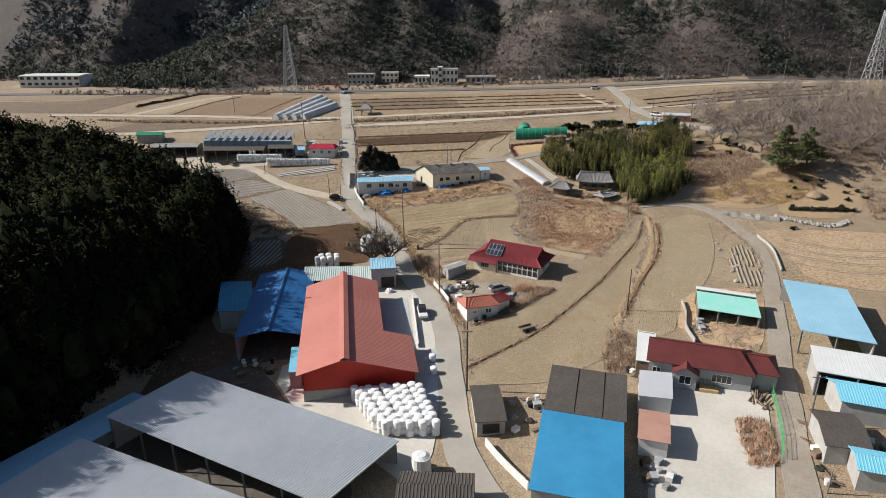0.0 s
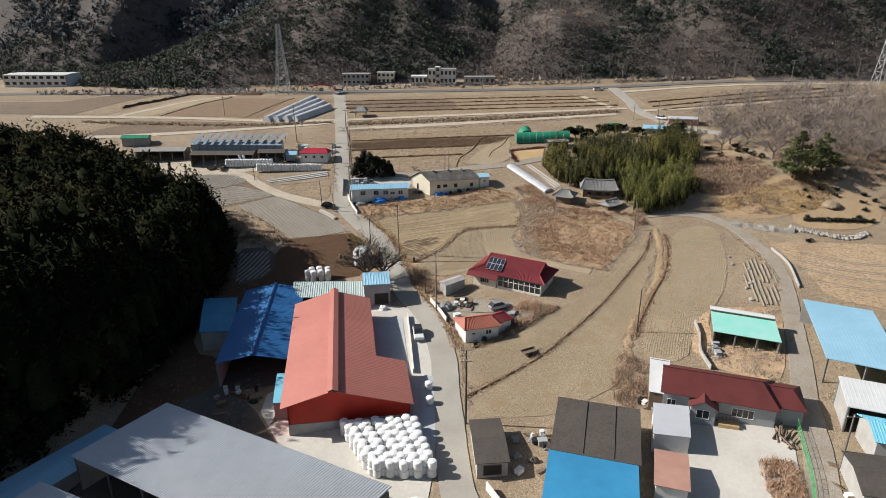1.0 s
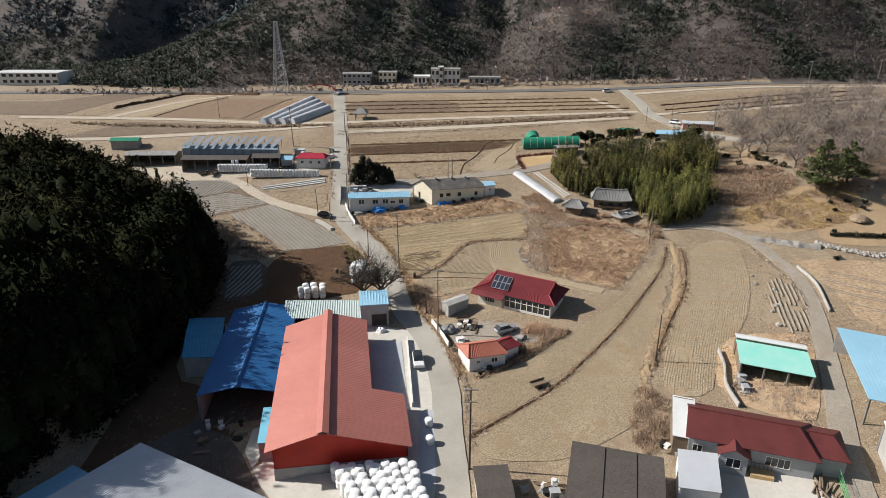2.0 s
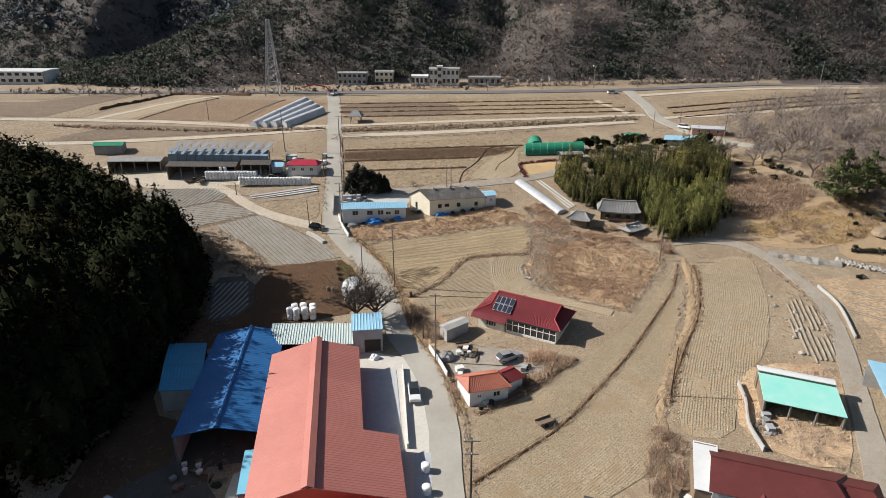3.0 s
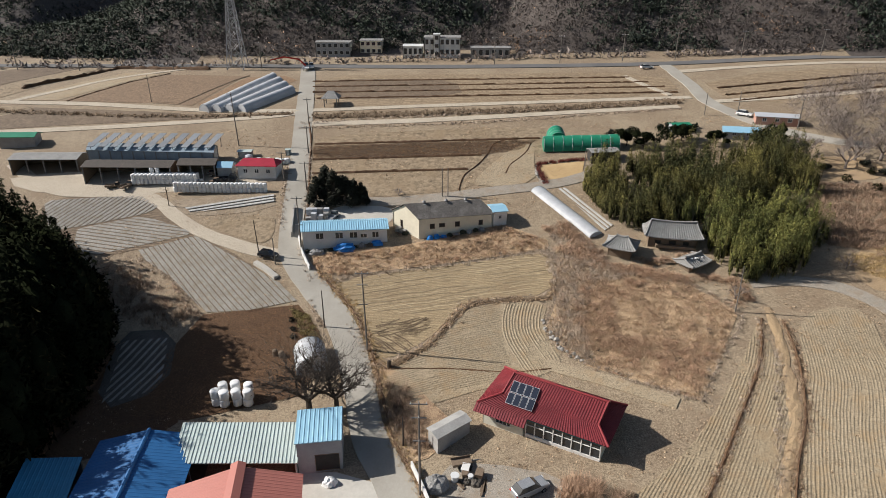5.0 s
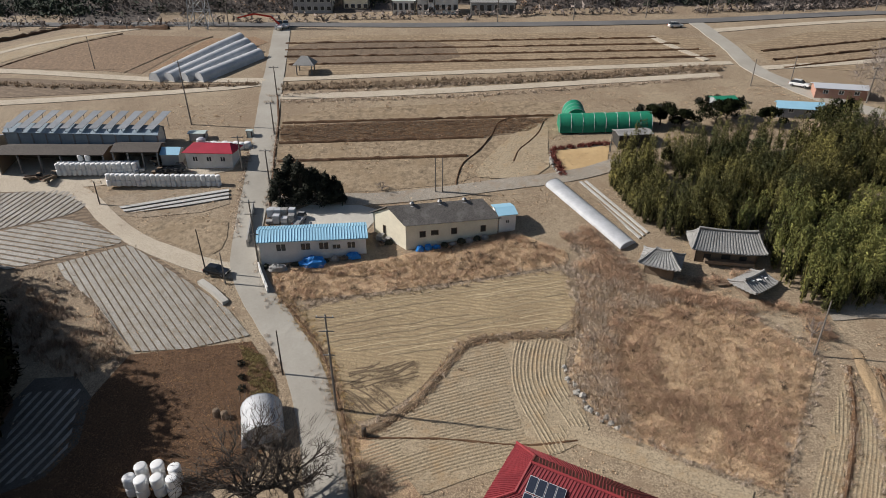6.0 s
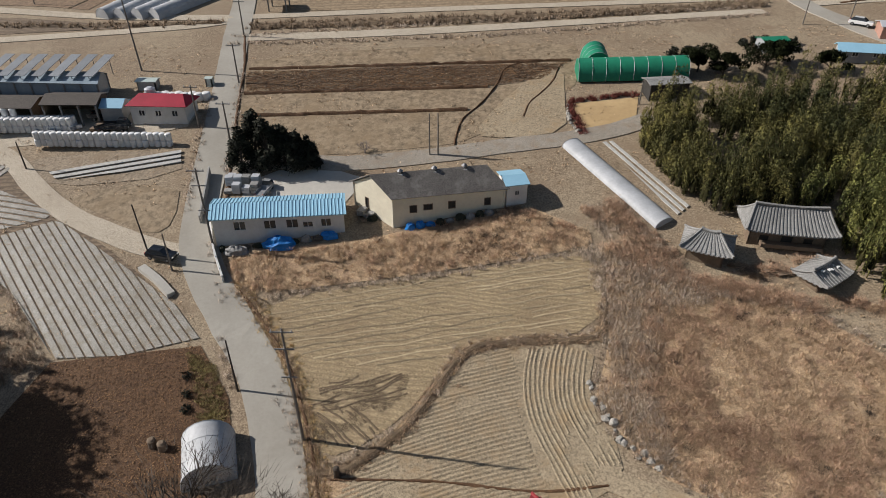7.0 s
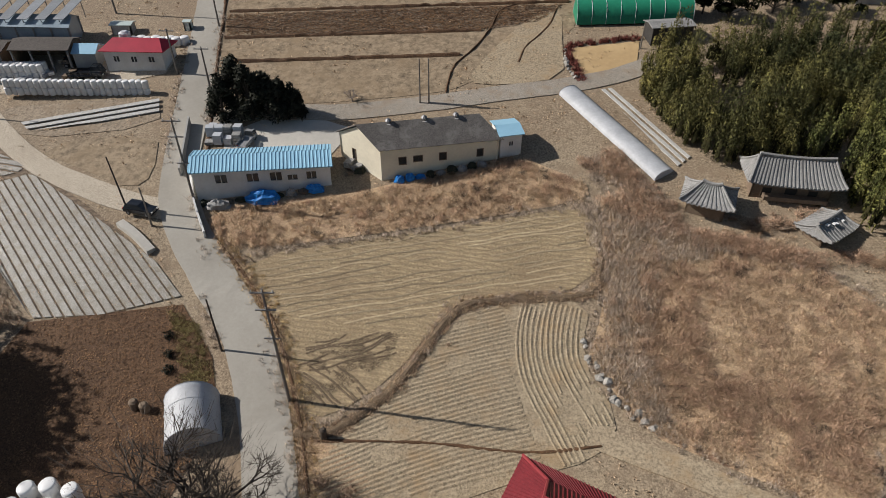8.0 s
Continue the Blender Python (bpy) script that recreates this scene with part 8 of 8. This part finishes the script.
# dead grass hanging over the field banks and verges
PLOT_BANK = [(-11, 139.6), (-8, 139.8), (-3, 143.6), (0.2, 148.3), (2.9, 151.8), (7.5, 152.6), (15.3, 153), (17, 157)]
VERGE = [(0.9, 104), (-0.4, 110), (-3.0, 118.6), (-7.0, 126.6), (-9.2, 135), (-11.4, 142.6), (-14.6, 150), (-19, 156.4), (-22.6, 160.4)]
EDGES = [[(31.6, 104.8), (33.8, 110), (39, 120), (43.8, 128.5), (47.6, 139), (48.6, 146)], [(3.8, 103.8), (6.2, 105.2), (10.2, 108.0), (14.8, 112.0), (20.0, 116.8)]]
stuff("bank_grass", stalks(edge_tufts([PLOT_BANK, PLOT_BANK, VERGE, DITCH] + EDGES, 0.22, 0.3, 0.12, 0.4), 34, 0.02), M["dry"], "dead tan grass hanging over the field banks", "grass")
stuff("bank_stems", stalks(edge_tufts([PLOT_BANK, VERGE] + EDGES, 0.45, 0.4, 0.2, 0.55), 30, 0.018), M["brush"], "russet dead stems on the field banks", "weeds")
stuff("verge_grass", stalks(edge_tufts([[(x - 0.4, y - 0.2) for x, y in VERGE], [(x + 0.6, y + 0.3) for x, y in VERGE]], 0.3, 0.35, 0.1, 0.3), 30, 0.02), M["straw_grass"], "pale dry grass along the road verge", "grass")

# slope of the knoll above the lane
SLOPE = [(62, 158.5), (66, 154.5), (72, 151.5), (79, 150), (88, 153), (94, 160), (92, 168), (84, 164), (76, 161.5), (68, 160)]
spots = [(x, y, land(x, y) + 0.02, rng.uniform(0.4, 1.0), rng.uniform(0.12, 0.4)) for x, y in scatter(SLOPE, 1500) if noise.noise((x * 0.16, y * 0.16, 21)) > -0.22]
stuff("slope_grass", stalks(spots, 40, 0.03), M["straw_grass"], "yellow dead grass on the slope of the knoll", "grass")
spots = [(x, y, land(x, y), rng.uniform(0.4, 1.0), rng.uniform(0.3, 0.8)) for x, y in scatter(SLOPE, 700) if noise.noise((x * 0.2, y * 0.2, 31)) > 0.08]
stuff("slope_brush", stalks(spots, 44, 0.022), M["brush"], "patches of russet brush on the slope", "brush")
for x, y, r in ((72.6, 178.4, 0.95), (78.0, 180.2, 0.8), (76.0, 174.6, 0.9), (80.6, 176.8, 1.0), (82.2, 175.0, 0.9)):
    tagged(tri_mesh("knoll_shrub", leaves([(x, y, land(x, y) - 0.1, r, r * 1.7)], 260, 0.22), M["pine_dim"]), "round dark shrub on the knoll", "shrub", "shrubs on the knoll")

# brush round the old tile-roofed houses and churned soil at the field corner
HUT_BRUSH = [(16.2, 170.5), (20.5, 172), (23.2, 166.6), (25.6, 163.2), (26.2, 160.2), (31.5, 158.6), (38, 156.6), (37, 155), (28, 157.6), (19.8, 161)]
HUT_YARD = [(31.4, 160.4), (37.4, 159.6), (41.8, 162.0), (37.7, 162.4), (33.8, 161.6)]
bushes("hut_brush", ((HUT_BRUSH, 210), (HUT_YARD, 26)), M["wood_bare2"], "russet brush round the old tile-roofed houses", 0.35, 0.95)
bushes("hut_stems", ((HUT_BRUSH, 120), (HUT_YARD, 16)), M["brush"], "dark dead stems round the old tile-roofed houses", 0.3, 0.8)
spots = [(x, y, land(x, y), rng.uniform(0.4, 0.9), rng.uniform(0.25, 0.6)) for x, y in scatter(HUT_BRUSH, 260)]
stuff("hut_weeds", stalks(spots, 44, 0.02), M["dry_grey"], "grey dead weeds round the old tile-roofed houses", "weeds")
CHURNED = [(-12.1, 146.5), (-7, 148.6), (-3.0, 149.2), (-3.6, 146.4), (-6.5, 144.2), (-10.5, 142.4), (-11.8, 144.6)]
clods = [c for c in bits(CHURNED, 2600, 0.14, 0.1) if noise.noise((c[0][0] * 0.5, c[0][1] * 0.9, 4)) > -0.05]
stuff("churned_clods", np.array(clods), M["rut"], "dark churned clods at the field corner", "clods")

# bark-coloured clumps that stand for the shaded gaps in the overgrown plot
bushes("shaded_clumps", ((WEEDS, 60), (BAND, 40)), M["bark"], "dark twig clumps standing for shade among the weeds", 0.25, 0.6)

# bungalow porch, deck and roof end
z = land(36, 84)
ob = thing("porch", (34.6, 81.6, z), "small gabled porch with maroon roof and white window", "porch")
ux, uy = Vector((0.951, -0.308, 0)), Vector((0.33, 0.94, 0))
o = Vector((33.0, 82.7, z))
wall_with_openings(ob, ((o - uy * 1.3).x, (o - uy * 1.3).y), ((o - uy * 1.3 + ux * 3.2).x, (o - uy * 1.3 + ux * 3.2).y), z, z + 2.8, M["grey_wall"], [("window", 0.5, 0.9, 1.7, 1.4)], (z + 3.7, 0.5))
wall_with_openings(ob, (o.x, o.y), ((o - uy * 1.3).x, (o - uy * 1.3).y), z, z + 2.8, M["grey_wall"])
wall_with_openings(ob, ((o - uy * 1.3 + ux * 3.2).x, (o - uy * 1.3 + ux * 3.2).y), ((o + ux * 3.2).x, (o + ux * 3.2).y), z, z + 2.8, M["grey_wall"])
for s in (0, 1):
    bm = bmesh.new()
    e = o - ux * 0.3 if s == 0 else o + ux * 3.5
    f0, f1 = e - uy * 1.7, e + uy * 2.2
    r0, r1 = o + ux * 1.6 - uy * 1.7, o + ux * 1.6 + uy * 2.2
    zz = Vector((0, 0, 2.75))
    zr = Vector((0, 0, 3.8))
    sheet(bm, f0 + zz, f1 + zz, r1 + zr, r0 + zr, 0.08)
    part("roof", bm, M["maroon_metal"], ob)
ob = thing("deck", (37.2, 80.6, z), "low timber deck with a railing", "deck")
bm = bmesh.new()
box(bm, Matrix.Translation((37.6, 80.6, z)) @ Matrix.Rotation(radians(-18), 4, "Z"), 2.6, 1.6, 0.6)
part("platform", bm, M["orange_dirt"], ob)
for k in range(6):
    bm = bmesh.new()
    rod(bm, (36.6 + k * 0.45, 81.5 - k * 0.145, z + 0.6), (36.6 + k * 0.45, 81.5 - k * 0.145, z + 1.4), 0.04, 0.04, 5)
    part("baluster", bm, M["wood"], ob)
bm = bmesh.new()
rod(bm, (36.5, 81.53, z + 1.4), (39.0, 80.72, z + 1.4), 0.05, 0.05, 5)
part("rail", bm, M["wood"], ob)
house("bungalow_lean_to", "white sheet lean-to against the bungalow", "shed", [(28.0, 84.9), (30.4, 84.1), (29.8, 91.2)], 3.0, 4.6, M["white_roof"], M["wood"], walls=(1, 0, 1, 1), over=0.15, ridge_at=1.0)
for k in range(12):
    x, y = 43.6 + random.uniform(-0.8, 0.8), 77.5 + random.uniform(-2.6, 2.6)
    bm = bmesh.new()
    zz = land(x, y) + 0.12 + 0.12 * (k % 3)
    a = random.uniform(0.7, 1.9)
    rod(bm, (x - math.cos(a) * 1.3, y - math.sin(a) * 1.3, zz), (x + math.cos(a) * 1.3, y + math.sin(a) * 1.3, zz + random.uniform(0, 0.3)), 0.12, 0.1, 7)
    tagged(link("log", bm, M["wood"]), "weathered firewood log beside the fence", "log", "logs beside the fence")
# pallets and crates in the shed yard
for k in range(10):
    x, y = -27.0 + (k % 4) * 1.15 + random.uniform(-0.2, 0.2), 174.6 + (k // 4) * 1.4
    z = land(x, y) + 0.07
    ob = thing("pallet_crate", (x, y, z), "grey crate stacked in the shed yard", "crate", "crates in the shed yard")
    m = Matrix.Translation((x, y, z)) @ Matrix.Rotation(random.uniform(-0.2, 0.2), 4, "Z")
    for h in range(random.randint(1, 3)):
        bm = bmesh.new()
        box(bm, m @ Matrix.Translation((0, 0, h * 0.42)), 0.95, 0.95, 0.38)
        part("box", bm, M["zinc"] if k % 3 else M["slate"], ob)


# ---- clutter in the yards ----
def tub(x, y, r, h, mat, label):
    z = land(x, y) + 0.1
    ob = thing("tub", (x, y, z), label, "tub", "tubs in the yards")
    bm = bmesh.new()
    rod(bm, (x, y, z), (x, y, z + h), r * 0.82, r, 12)
    part("body", bm, M[mat], ob)
    bm = bmesh.new()
    rod(bm, (x, y, z + h), (x, y, z + h + 0.05), r * 1.08, r * 1.08, 12)
    part("rim", bm, M[mat], ob)


def plank_stack(x, y, turn, long, n):
    z = land(x, y) + 0.1
    ob = thing("plank_stack", (x, y, z), "loose stack of weathered planks", "planks", "plank stacks in the yards")
    for k in range(n):
        bm = bmesh.new()
        m = Matrix.Translation((x + random.uniform(-0.2, 0.2), y + 0.24 * (k % 3) - 0.24, z + 0.07 * (k // 3))) @ Matrix.Rotation(radians(turn + random.uniform(-9, 9)), 4, "Z")
        box(bm, m, long * random.uniform(0.75, 1.1), 0.2, 0.06)
        part("plank", bm, M["wood"], ob)


def yard_crate(x, y, turn, s, mat, label):
    z = land(x, y) + 0.1
    ob = thing("crate", (x, y, z), label, "crate", "crates in the yards")
    m = Matrix.Translation((x, y, z)) @ Matrix.Rotation(radians(turn), 4, "Z")
    bm = bmesh.new()
    box(bm, m @ Matrix.Translation((0, 0, 0.08)), s, s * 0.75, s * 0.55)
    part("body", bm, M[mat], ob)
    bm = bmesh.new()
    box(bm, m @ Matrix.Translation((0, 0, 0.08 + s * 0.55)), s * 1.06, s * 0.8, 0.06)
    part("lid", bm, M[mat], ob)
    for dx in (-0.38, 0.38):
        bm = bmesh.new()
        box(bm, m @ Matrix.Translation((dx * s, 0, 0)), 0.1, s * 0.74, 0.08)
        part("runner", bm, M["wood"], ob)


YARDS = (([(0, 119), (2, 122), (5, 120.6), (4, 118)], 10), ([(10.6, 112), (13, 113.6), (12.6, 115.4), (10.4, 114)], 7), ([(3.4, 104.4), (6.6, 105.4), (7.2, 106.6), (4, 105.6)], 4), ([(-0.6, 110), (0.6, 116), (1.4, 116), (1.0, 110)], 5), ([(7.6, 73), (11.2, 72.6), (13.6, 81), (9.0, 82)], 18),
         ([(23.2, 59), (26.2, 60), (27.6, 66), (23.6, 66.6)], 12), ([(43.8, 60), (45.2, 60), (47.6, 73), (46.6, 73)], 9), ([(50.4, 66.4), (56, 63.6), (56, 66), (52, 68.4)], 10), ([(-36, 88), (-30, 90), (-31, 95), (-38, 96)], 14),
         ([(-27, 94), (-24.6, 92), (-24.6, 86), (-26.4, 86)], 5), ([(40.6, 98), (42.4, 102), (44, 101), (43, 97)], 8), ([(-10, 168.6), (-7, 168.6), (-11.4, 172), (-12.6, 171)], 5),
         ([(-58, 186.6), (-45, 186.6), (-45, 188.4), (-58, 188.2)], 10), ([(29, 84), (27.6, 90), (26.6, 90), (27, 84)], 6))
for ring, n in YARDS:
    for x, y in scatter(ring, n):
        kind = random.random()
        if kind < 0.3:
            tub(x, y, random.uniform(0.25, 0.5), random.uniform(0.3, 0.9), *random.choice((("slate", "grey plastic tub in the yard"), ("rubber", "black rubber tub in the yard"), ("white_roof", "white plastic tub in the yard"), ("wood", "brown plastic tub in the yard"))))
        elif kind < 0.55:
            plank_stack(x, y, random.uniform(0, 180), random.uniform(1.2, 2.6), random.randint(3, 7))
        elif kind < 0.85:
            yard_crate(x, y, random.uniform(0, 90), random.uniform(0.6, 1.3), *random.choice((("wood", "weathered wooden crate in the yard"), ("grey_wall", "grey crate in the yard"), ("slate", "grey metal box in the yard"), ("white", "white appliance-sized box in the yard"))))
        else:
            heap("covered_mound", x, y, random.uniform(0.5, 1.0), random.uniform(0.4, 0.8), random.uniform(0.3, 0.8), M[random.choice(("slate", "wood", "dark_dirt", "cypress"))], "low mound under a worn dark cover in the yard", "mound", x)

# dark goods stacked along the long shed and under the tile house eaves
for k in range(9):
    heap("goods_bag", -25.2 + k * 1.35, 165.3 + k * 0.16, random.uniform(0.4, 0.7), 0.35, random.uniform(0.4, 0.9), M[("cypress", "slate", "dark_dirt")[k % 3]], "dark bagged goods stacked along the shed wall", "scrap", k + 30)
for k, (x, y) in enumerate(((32.8, 160.6), (34.4, 160.4), (36.0, 160.0))):
    plank_stack(x, y, 8 * k - 10, 1.8, 5)
